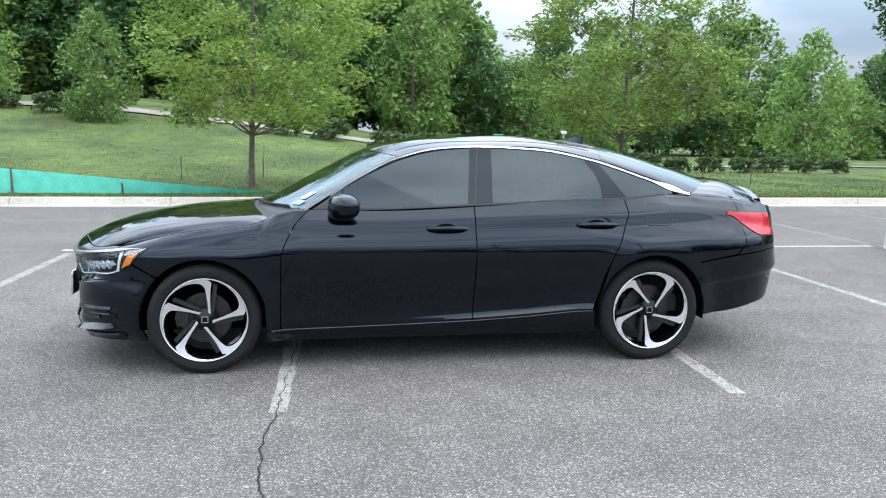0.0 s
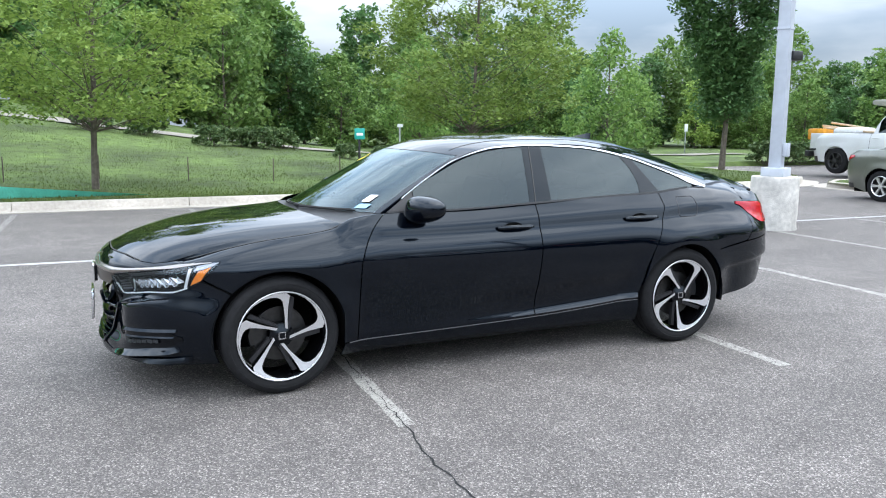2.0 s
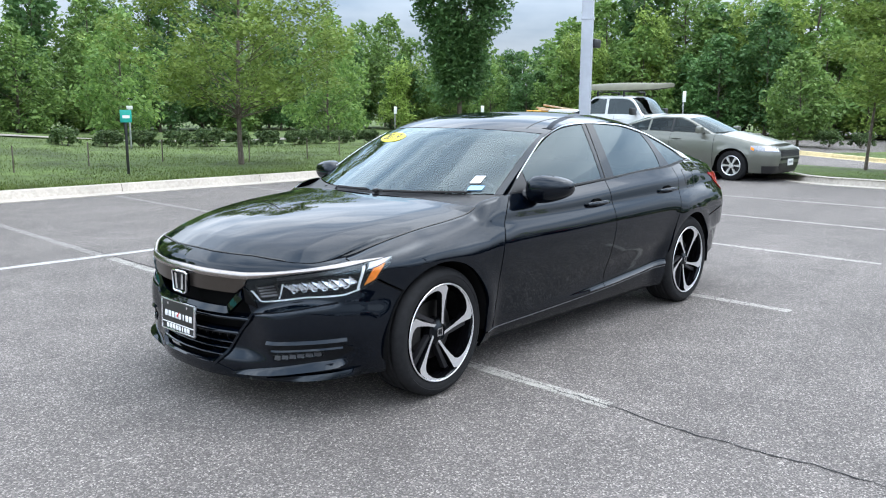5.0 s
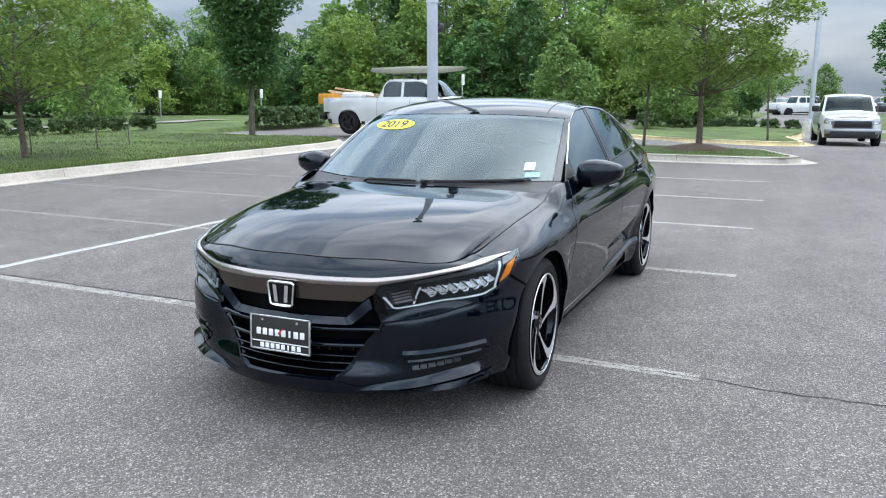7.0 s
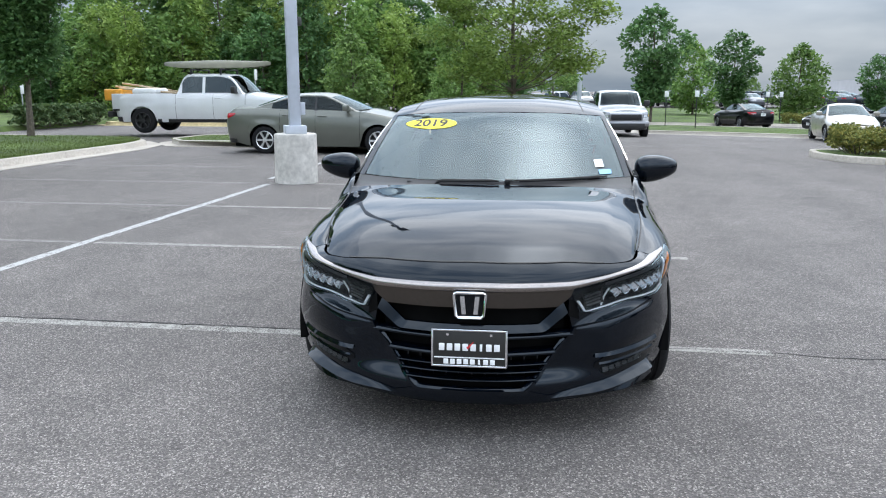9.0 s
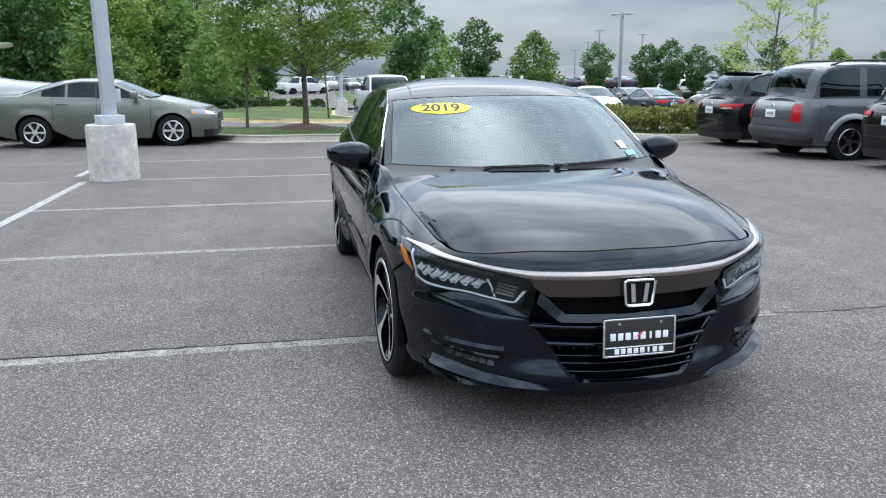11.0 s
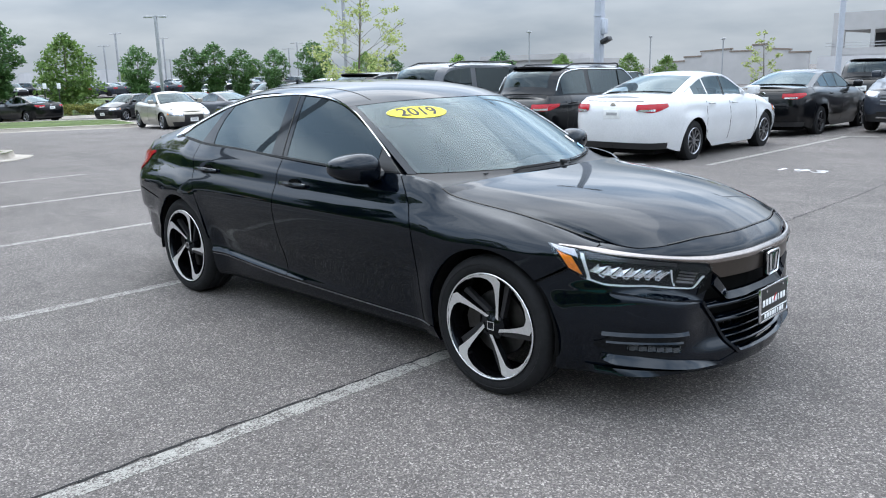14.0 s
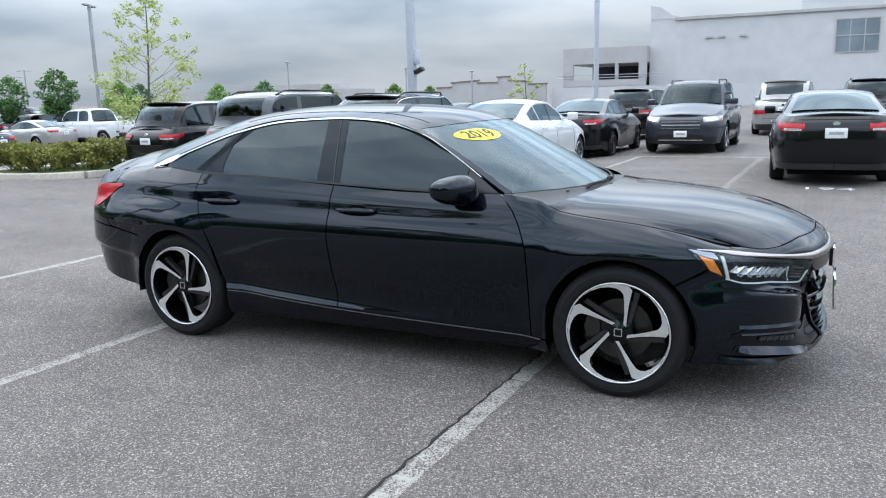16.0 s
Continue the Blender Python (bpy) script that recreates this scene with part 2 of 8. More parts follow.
M_REDINK = material("red_print", (0.6, 0.03, 0.03), 0.5, vary=0.1, scale=50)
M_ASPHALT = asphalt_material()
M_LINE = asphalt_material("worn_white_paint", (0.36, 0.345, 0.31), 0.42)
M_NEWLINE = asphalt_material("white_road_paint", (0.44, 0.435, 0.42), 0.37)
M_STENCIL = material("white_stencil_paint", (0.62, 0.62, 0.61), 0.7, vary=0.2, scale=45, stain=0.2, stain_scale=4)
M_FAINT = asphalt_material("faded_white_paint", (0.25, 0.24, 0.222), 0.47)
M_WORN = asphalt_material("half_gone_white_paint", (0.33, 0.32, 0.29), 0.46)
M_PATH = material("weathered_path_concrete", (0.22, 0.20, 0.165), 0.85, vary=0.15, scale=6, stain=0.2, stain_scale=0.8)
M_COPING = material("brown_coping", (0.20, 0.16, 0.13), 0.8, vary=0.15, scale=2)


M_CRACK = material("asphalt_crack", (0.012, 0.012, 0.012), 0.95, vary=0.3, scale=30)
M_CONCRETE = material("kerb_concrete", (0.42, 0.378, 0.325), 0.85, vary=0.14, scale=18, stain=0.16, stain_scale=0.8, bump=0.4, bump_scale=90)
M_YELLOWKERB = material("yellow_kerb_paint", (0.55, 0.45, 0.25), 0.75, vary=0.2, scale=12, stain=0.25, stain_scale=1.0, bump=0.3, bump_scale=90)
M_OLDCONCRETE = material("weathered_concrete", (0.52, 0.495, 0.455), 0.85, vary=0.14, scale=16, stain=0.22, stain_scale=3.5, bump=0.5, bump_scale=60)
M_POLE = material("pale_grey_pole_paint", (0.45, 0.48, 0.53), 0.45, vary=0.06, scale=8, stain=0.08, stain_scale=1.2)
M_GALV = material("galvanised_steel", (0.42, 0.43, 0.44), 0.5, 0.7, vary=0.15, scale=20)
M_SOIL = material("grass_ground", (0.068, 0.104, 0.020), 0.95, vary=0.34, scale=2.6, stain=0.46, stain_scale=0.42, bump=0.8, bump_scale=30)
M_GRASS = leaf_material("grass_blades", (0.056, 0.092, 0.019), (0.112, 0.142, 0.034), 0.3)
M_MULCH = material("brown_mulch", (0.09, 0.055, 0.035), 0.95, vary=0.4, scale=25, bump=0.8, bump_scale=60)
M_BARK = material("grey_brown_bark", (0.11, 0.09, 0.07), 0.9, vary=0.35, scale=14, stain=0.2, stain_scale=3, bump=0.8, bump_scale=40)
M_FARPOLE = material("grey_galvanised_pole", (0.27, 0.28, 0.29), 0.5, vary=0.08, scale=8, stain=0.1, stain_scale=1.2)
M_LEAF_P = leaf_material("pale_sparse_leaves", (0.26, 0.34, 0.10), (0.52, 0.56, 0.24), 0.40)
M_LEAF_A = leaf_material("bright_green_leaves", (0.132, 0.212, 0.042), (0.320, 0.425, 0.110), 0.42)
M_LEAF_B = leaf_material("deep_green_leaves", (0.048, 0.118, 0.038), (0.130, 0.235, 0.080), 0.34)
M_LEAF_C = leaf_material("mid_green_leaves", (0.095, 0.182, 0.046), (0.235, 0.350, 0.100), 0.42)
M_LEAF_D = leaf_material("shrub_leaves", (0.04, 0.085, 0.028), (0.12, 0.17, 0.06), 0.25)
M_LEAF_E = leaf_material("red_tipped_hedge_leaves", (0.085, 0.125, 0.03), (0.30, 0.27, 0.07), 0.2)
M_TURQ = material("turquoise_silt_fabric", (0.13, 0.60, 0.46), 0.75, vary=0.12, scale=5, bump=0.3, bump_scale=25)
M_SIGNGREEN = material("green_sign_face", (0.01, 0.33, 0.26), 0.45, vary=0.06, scale=15)
M_SIGNWHITE = material("white_sign_face", (0.72, 0.73, 0.72), 0.5, vary=0.06, scale=15)
M_BUILDING = material("pale_painted_wall", (0.50, 0.495, 0.50), 0.8, vary=0.05, scale=0.8, stain=0.06, stain_scale=0.12)
M_BUILDING2 = material("grey_precast_wall", (0.40, 0.39, 0.385), 0.85, vary=0.05, scale=1.0, stain=0.08, stain_scale=0.2)
M_WINDOW = material("building_window_glass", (0.20, 0.24, 0.27), 0.08, vary=0.2, scale=0.5, coat=0.5)
M_GARAGEDARK = material("garage_interior", (0.05, 0.05, 0.055), 0.9, vary=0.3, scale=0.6)
M_CANOE = material("olive_canoe_shell", (0.12, 0.118, 0.075), 0.5, vary=0.15, scale=4)
M_WOOD = material("bare_lumber", (0.55, 0.42, 0.27), 0.7, vary=0.2, scale=6)
M_ORANGE = material("orange_toolbox", (0.75, 0.33, 0.03), 0.5, vary=0.15, scale=6)


def paint(name, c, metal=0.3):
    return material(name, c, 0.3, metal, coat=0.9, spec=0.1 if sum(c) < 0.35 else 0.5, coat_ior=1.40 if sum(c) < 0.35 else 1.5, vary=0.06, scale=50, stain=0.05, stain_scale=2.0)


P_WHITE = paint("white_car_paint", (0.62, 0.63, 0.64), 0.0)
P_SAGE = paint("sage_grey_car_paint", (0.135, 0.14, 0.118), 0.35)
P_SAGE.node_tree.nodes["Principled BSDF"].inputs["Coat Weight"].default_value = 0.4
P_GREY = paint("dark_grey_car_paint", (0.085, 0.09, 0.10), 0.2)
P_SLATE = paint("slate_grey_car_paint", (0.030, 0.035, 0.046), 0.0)
P_DARK = paint("black_parked_car_paint", (0.002, 0.0025, 0.0035), 0.0)
P_SILVER = paint("silver_car_paint", (0.34, 0.335, 0.32), 0.3)
P_GOLD = paint("pale_gold_car_paint", (0.30, 0.28, 0.235), 0.4)


# ---- mesh tools ----
def part(name, bm, mat, parent=None, label="", smooth=True, sharp=40):
    """Links a bmesh as one mesh object, under its parent if there is one."""
    me = bpy.data.meshes.new(name)
    bm.to_mesh(me)
    bm.free()
    me.materials.append(mat)
    if smooth:
        me.shade_smooth()
        me.set_sharp_from_angle(angle=radians(sharp))
    ob = new(name, me)
    ob.parent = parent
    if label:
        tagged(ob, label)
    return ob


def link_mesh(name, me, parent=None, m=None):
    ob = new(name, me)
    ob.parent = parent
    if m is not None:
        ob.matrix_basis = m
    return ob


def thing(name, label, category, group="", m=None):
    """An empty that stands for one thing and holds its parts."""
    ob = tagged(new(name), label, category, group)
    if m is not None:
        ob.matrix_basis = m
    return ob


def pchip(knots):
    """A smooth curve through a few (x, value) knots that never overshoots."""
    xs, ys = [k[0] for k in knots], [k[1] for k in knots]
    h = [b - a for a, b in zip(xs, xs[1:])]
    d = [(b - a) / s for a, b, s in zip(ys, ys[1:], h)]
    m = [d[0]]
    for i in range(1, len(xs) - 1):
        m.append(0 if d[i - 1] * d[i] <= 0 else 3 * (h[i - 1] + h[i]) / ((2 * h[i] + h[i - 1]) / d[i - 1] + (h[i] + 2 * h[i - 1]) / d[i]))
    m.append(d[-1])

    def f(x):
        if x <= xs[0]:
            return ys[0]
        if x >= xs[-1]:
            return ys[-1]
        i = 0
        while x > xs[i + 1]:
            i += 1
        t = (x - xs[i]) / h[i]
        return ((1 + 2 * t) * (1 - t) ** 2 * ys[i] + t * (1 - t) ** 2 * h[i] * m[i] + t * t * (3 - 2 * t) * ys[i + 1] + t * t * (t - 1) * h[i] * m[i + 1])

    return f


def catmull(points):
    """A smooth curve through points; the parameter runs from 0 to the number of spans."""
    p = [Vector(q) for q in points]

    def f(u):
        i = max(0, min(len(p) - 2, int(math.floor(u))))
        t = u - i
        a, b, c, d = p[max(0, i - 1)], p[i], p[i + 1], p[min(len(p) - 1, i + 2)]
        if i == 0:
            a = 2 * b - c
        if i == len(p) - 2:
            d = 2 * c - b
        return 0.5 * (2 * b + (c - a) * t + (2 * a - 5 * b + 4 * c - d) * t * t + (3 * b - a - 3 * c + d) * t ** 3)

    return f


def polyline(points):
    """A broken line by arc length; the parameter runs from 0 to 1."""
    p = [Vector(q) for q in points]
    s = [0.0]
    for a, b in zip(p, p[1:]):
        s.append(s[-1] + (b - a).length)

    def f(t):
        w = max(0.0, min(1.0, t)) * s[-1]
        i = 0
        while i < len(p) - 2 and w > s[i + 1]:
            i += 1
        return p[i].lerp(p[i + 1], (w - s[i]) / max(1e-9, s[i + 1] - s[i]))

    return f


def sstep(a, b, x):
    t = max(0.0, min(1.0, (x - a) / (b - a)))
    return t * t * (3 - 2 * t)


def coons(bottom, top, left, right):
    """Fills four edge curves (parameter 0 to 1) in the plane."""

    def f(a, b):
        e = bottom(a) * (1 - b) + top(a) * b + left(b) * (1 - a) + right(b) * a
        c = bottom(0) * (1 - a) * (1 - b) + bottom(1) * a * (1 - b) + top(0) * (1 - a) * b + top(1) * a * b
        return e - c

    return f


def grid_mesh(f, nu, nv, bm=None, rim=0.0, inward=None, flip=False, close_u=False):
    """A sheet of nu by nv faces from f(a, b). rim: how far its border is folded back, along inward(a, b)."""
    bm = bm or bmesh.new()
    rows = [[bm.verts.new(f(i / nu, j / nv)) for i in range(nu + (0 if close_u else 1))] for j in range(nv + 1)]
    n = len(rows[0])
    for j in range(nv):
        for i in range(nu):
            q = [rows[j][i], rows[j][(i + 1) % n], rows[j + 1][(i + 1) % n], rows[j + 1][i]]
            bm.faces.new(q[::-1] if flip else q)
    if rim and inward:
        loop = [(i, 0) for i in range(nu)] + [(nu, j) for j in range(nv)] + [(i, nv) for i in range(nu, 0, -1)] + [(0, j) for j in range(nv, 0, -1)]
        back = [bm.verts.new(rows[j][i].co + rim * Vector(inward(i / nu, j / nv))) for i, j in loop]
        front = [rows[j][i] for i, j in loop]
        for k in range(len(loop)):
            q = [front[k], back[k], back[(k + 1) % len(loop)], front[(k + 1) % len(loop)]]
            bm.faces.new(q[::-1] if flip else q)
    return bm


def box(bm, x0, x1, y0, y1, z0, z1, bevel=0.0, m=None, segs=2):
    """Adds a box, with rounded edges if wanted."""
    r = bmesh.ops.create_cube(bm, size=1.0)
    bmesh.ops.scale(bm, vec=(abs(x1 - x0), abs(y1 - y0), abs(z1 - z0)), verts=r["verts"])
    bmesh.ops.translate(bm, vec=((x0 + x1) / 2, (y0 + y1) / 2, (z0 + z1) / 2), verts=r["verts"])
    vs = r["verts"]
    if bevel:
        es = list({e for v in vs for e in v.link_edges})
        out = bmesh.ops.bevel(bm, geom=es, offset=bevel, segments=segs, profile=0.5, affect="EDGES")
        vs = list({v for f in out["faces"] for v in f.verts} | {v for v in vs if v.is_valid})
    if m is not None:
        bmesh.ops.transform(bm, matrix=m, verts=vs)
    return bm


def tube(bm, points, radii, sides=8, cap=True):
    """Adds a round tube along points with a radius for each of them."""
    pts = [Vector(p) for p in points]
    rings, side = [], None
    for i, p in enumerate(pts):
        d = (pts[min(i + 1, len(pts) - 1)] - pts[max(i - 1, 0)]).normalized()
        if side is None:
            side = d.orthogonal().normalized()
        side = (side - d * side.dot(d)).normalized()
        other = d.cross(side)
        r = radii[i] if isinstance(radii, (list, tuple)) else radii
        rings.append([bm.verts.new(p + r * (math.cos(2 * math.pi * k / sides) * side + math.sin(2 * math.pi * k / sides) * other)) for k in range(sides)])
    for a, b in zip(rings, rings[1:]):
        for k in range(sides):
            bm.faces.new((a[k], a[(k + 1) % sides], b[(k + 1) % sides], b[k]))
    if cap:
        bm.faces.new(rings[0][::-1])
        bm.faces.new(rings[-1])
    return bm


def lathe(bm, profile, sides=48, axis="y", close=False):
    """Turns a profile of (radius, along) round an axis."""
    rings = []
    for r, h in profile:
        ring = []
        for k in range(sides):
            a = 2 * math.pi * k / sides
            c, s = r * math.cos(a), r * math.sin(a)
            ring.append(bm.verts.new((c, h, s) if axis == "y" else (c, s, h)))
        rings.append(ring)
    if close:
        rings.append(rings[0])
    for a, b in zip(rings, rings[1:]):
        for k in range(sides):
            q = (a[k], a[(k + 1) % sides], b[(k + 1) % sides], b[k])
            bm.faces.new(q)
    return bm


def slab(bm, outline, h0, h1, axis="y", m=None):
    """Extrudes a flat outline of (a, b) from h0 to h1 along an axis."""
    def put(a, b, h):
        v = Vector((a, h, b) if axis == "y" else (h, a, b) if axis == "x" else (a, b, h))
        return bm.verts.new(m @ v if m is not None else v)

    lo, hi = [put(a, b, h0) for a, b in outline], [put(a, b, h1) for a, b in outline]
    n = len(outline)
    bm.faces.new(lo[::-1])
    bm.faces.new(hi)
    for k in range(n):
        bm.faces.new((lo[k], lo[(k + 1) % n], hi[(k + 1) % n], hi[k]))
    return bm


def ribbon(bm, curve, n, width, height, up, closed=False):
    """A raised strip along a curve: up(t) is the outward normal."""
    rows = []
    for i in range(n + (0 if closed else 1)):
        t = i / n
        p, q = Vector(curve(t)), Vector(curve(min(1.0, t + 0.002))) - Vector(curve(max(0.0, t - 0.002)))
        u = Vector(up(t)).normalized()
        s = q.normalized().cross(u).normalized()
        w, h = (width(t) if callable(width) else width) / 2, height
        rows.append([bm.verts.new(c) for c in (p + s * w, p + s * w * 0.8 + u * h, p - s * w * 0.8 + u * h, p - s * w)])
    for a, b in zip(rows, rows[1:] + (rows[:1] if closed else [])):
        for k in range(3):
            bm.faces.new((a[k], a[k + 1], b[k + 1], b[k]))
    if not closed:
        bm.faces.new(rows[0][::-1])
        bm.faces.new(rows[-1])
    bmesh.ops.recalc_face_normals(bm, faces=bm.faces)
    return bm


def mirrored(f):
    return lambda a, b: Vector((f(a, b).x, -f(a, b).y, f(a, b).z))


def letters(text, size, mat, name, parent, m, depth=0.002, bold=0.0):
    """Lettering in the built-in font, as a mesh."""
    cu = bpy.data.curves.new(name, "FONT")
    cu.body, cu.size, cu.extrude, cu.align_x, cu.align_y = text, size, depth, "CENTER", "CENTER"
    cu.offset = bold
    tmp = bpy.data.objects.new(name, cu)
    scene.collection.objects.link(tmp)
    me = bpy.data.meshes.new_from_object(tmp.evaluated_get(bpy.context.evaluated_depsgraph_get()))
    bpy.data.objects.remove(tmp)
    me.materials.clear()
    me.materials.append(mat)
    ob = new(name, me)
    ob.parent = parent
    ob.matrix_basis = m
    return ob


def ground_z(x, y):
    """Height of the lot: level round the car, falling gently to the south-east."""
    south = 0.026 * max(0.0, min(14.0, -y - 3)) * sstep(1, 8, x)
    east = 0.025 * max(0.0, min(27.0, x - 13)) * sstep(9, 1, y)
    return -math.hypot(south, east)


def lawn_z(x, y):
    """Height of the lawn north of the kerb: a bank that rises to the north-west."""
    top = 3.0 - 2.95 * sstep(-12, 14, x)
    return 0.16 + top * sstep(10.5, 40, y) + 0.03 * math.sin(1.3 * x) * math.sin(0.9 * y) * sstep(10.5, 14, y)


# ---- lot, kerbs and lawn ----
def ground_sheet():
    """One sheet of asphalt that falls away gently and reaches the horizon."""
    xs = [-2000, -600, -200, -80, -40] + [-30 + 2 * k for k in range(46)] + [80, 120, 200, 600, 2000]
    ys = [-2000, -600, -250, -120, -80] + [-60 + 2 * k for k in range(40)] + [19, 22, 26, 60, 200, 600, 2000]
    bm = bmesh.new()
    grid = [[bm.verts.new((x, y, ground_z(x, y) - (1.5 if y > 24 else 0.0))) for x in xs] for y in ys]
    for j in range(len(ys) - 1):
        for i in range(len(xs) - 1):
            bm.faces.new((grid[j][i], grid[j][i + 1], grid[j + 1][i + 1], grid[j + 1][i]))
    ob = part("ground", bm, M_ASPHALT, label="worn grey asphalt parking lot", sharp=60)
    tagged(ob, category="parking lot", kind="structure")
    return ob


lot = ground_sheet()


def flat_strip(name, pts, width, mat, label, lift=0.0016, kind="structure", wobble=0.0, taper=False, parent=None):
    """A thin strip laid along the ground."""
    bm = bmesh.new()
    rows = []
    n = len(pts)
    for i, (x, y) in enumerate(pts):
        a, b = Vector(pts[max(0, i - 1)]), Vector(pts[min(n - 1, i + 1)])
        d = (b - a).normalized()
        w = width / 2 * (1 + wobble * random.uniform(-1, 1)) * (min(1, 0.2 + 4 * min(i, n - 1 - i) / n) if taper else 1)
        sx, sy = -d.y * w, d.x * w
        rows.append([bm.verts.new((x + sx, y + sy, ground_z(x + sx, y + sy) + lift)), bm.verts.new((x - sx, y - sy, ground_z(x - sx, y - sy) + lift))])
    for r, q in zip(rows, rows[1:]):
        bm.faces.new((r[0], r[1], q[1], q[0]))
    bmesh.ops.recalc_face_normals(bm, faces=bm.faces)
    if bm.faces[:] and bm.faces[0].normal.z < 0:
        bmesh.ops.reverse_faces(bm, faces=bm.faces)
    ob = part(name, bm, mat, parent, label, smooth=False)
    if not parent:
        tagged(ob, category="road marking" if "line" in name else "crack", kind=kind)
    return ob


def straight(a, b, n=24):
    return [(a[0] + (b[0] - a[0]) * k / n, a[1] + (b[1] - a[1]) * k / n) for k in range(n + 1)]


# ---- the black sedan ----
# Plan outline at the widest level, from the middle of the nose round to the middle of the tail (half of it).
PLAN = catmull([(-2.332, 0), (-2.318, 0.2), (-2.252, 0.42), (-2.14, 0.63), (-1.98, 0.79), (-1.75, 0.884), (-1.4, 0.916), (-0.9, 0.922), (0, 0.922),
                (0.8, 0.922), (1.4, 0.922), (1.8, 0.908), (2.17, 0.845), (2.41, 0.69), (2.53, 0.42), (2.56, 0)])
PLAN_N = 15
PLAN_TABLE = [(PLAN(PLAN_N * k / 600), PLAN_N * k / 600) for k in range(601)]
AXLE, WHEEL_Z, ARCH = 1.415, 0.336, 0.372


def u_at_x(x):
    for (p, u), (q, v) in zip(PLAN_TABLE, PLAN_TABLE[1:]):
        if p.x <= x <= q.x:
            return u + (v - u) * (x - p.x) / max(1e-9, q.x - p.x)
    return 0.0 if x < 0 else float(PLAN_N)


def u_at_y(y):
    """On the nose, by the distance from the middle."""
    for (p, u), (q, v) in zip(PLAN_TABLE, PLAN_TABLE[1:]):
        if p.y <= y <= q.y:
            return u + (v - u) * (y - p.y) / max(1e-9, q.y - p.y)
    return 0.0


NOSE = pchip([(0.15, -0.08), (0.185, -0.014), (0.25, 0.002), (0.34, -0.03), (0.5, -0.02), (0.60, -0.005), (0.68, 0.0), (0.72, -0.012), (0.76, -0.05), (0.83, -0.17)])
FLANK = pchip([(0.16, -0.115), (0.24, -0.074), (0.30, -0.060), (0.37, -0.054), (0.45, -0.042), (0.6, -0.016), (0.72, 0.0)])
BELLY = pchip([(0.30, 0.0), (0.50, 0.010), (0.70, 0.020), (0.76, 0.0195), (1.0, 0.0)])
LEDGE = pchip([(0.0, 0.0), (0.010, 0.016), (0.050, -0.012), (0.12, -0.014), (0.22, 0.0)])
SILL_Z = pchip([(-1.06, 0.254), (-0.4, 0.268), (0.25, 0.288), (0.65, 0.312), (1.06, 0.348)])
SHOULDER = pchip([(0, 0), (0.10, 0.008), (0.17, 0.03), (0.30, 0.13), (0.42, 0.28), (0.50, 0.39), (0.53, 0.41), (0.58, 0.43), (0.70, 0.485), (0.75, 0.535), (0.88, 0.77), (1, 1)])
# Below the headlights the cheek swells and leans back up to the lamp.
CHEEK = pchip([(0.20, 0.0), (0.28, 0.020), (0.36, 0.045), (0.42, 0.056), (0.47, 0.050), (0.525, 0.036), (0.555, -0.014), (0.585, -0.032), (0.61, -0.036), (0.66, -0.022), (0.76, 0)])
CHEEK_SIDE = pchip([(0.20, 0.0), (0.28, 0.016), (0.36, 0.036), (0.43, 0.044), (0.50, 0.036), (0.58, 0.010), (0.65, -0.006), (0.78, 0.0)])
# Over the front wheels the side rolls over evenly; the crease begins on the door.
ROLL = pchip([(0, 0), (0.25, 0.06), (0.5, 0.22), (0.75, 0.50), (1, 1)])
TAIL = pchip([(0.2, -0.12), (0.3, -0.05), (0.45, -0.012), (0.58, 0.0), (0.7, -0.02), (0.85, -0.03), (1.0, -0.06), (1.1, -0.1)])
TOP_Z = pchip([(-2.4, 0.745), (-2.1, 0.755), (-1.95, 0.774), (-1.75, 0.816), (-1.5, 0.860), (-1.2, 0.894), (-1.08, 0.915), (-0.98, 0.97), (-0.78, 0.995), (-0.5, 0.995),
               (0.23, 1.02), (0.81, 1.045), (1.2, 1.055), (1.45, 1.075), (1.72, 1.09), (2.0, 1.08), (2.2, 1.05), (2.45, 1.0), (2.6, 0.96)])
TOP_IN = pchip([(-2.3, 0.13), (-1.1, 0.13), (-0.8, 0.085), (0.9, 0.082), (1.4, 0.13), (1.72, 0.20), (2.2, 0.24), (2.5, 0.2)])


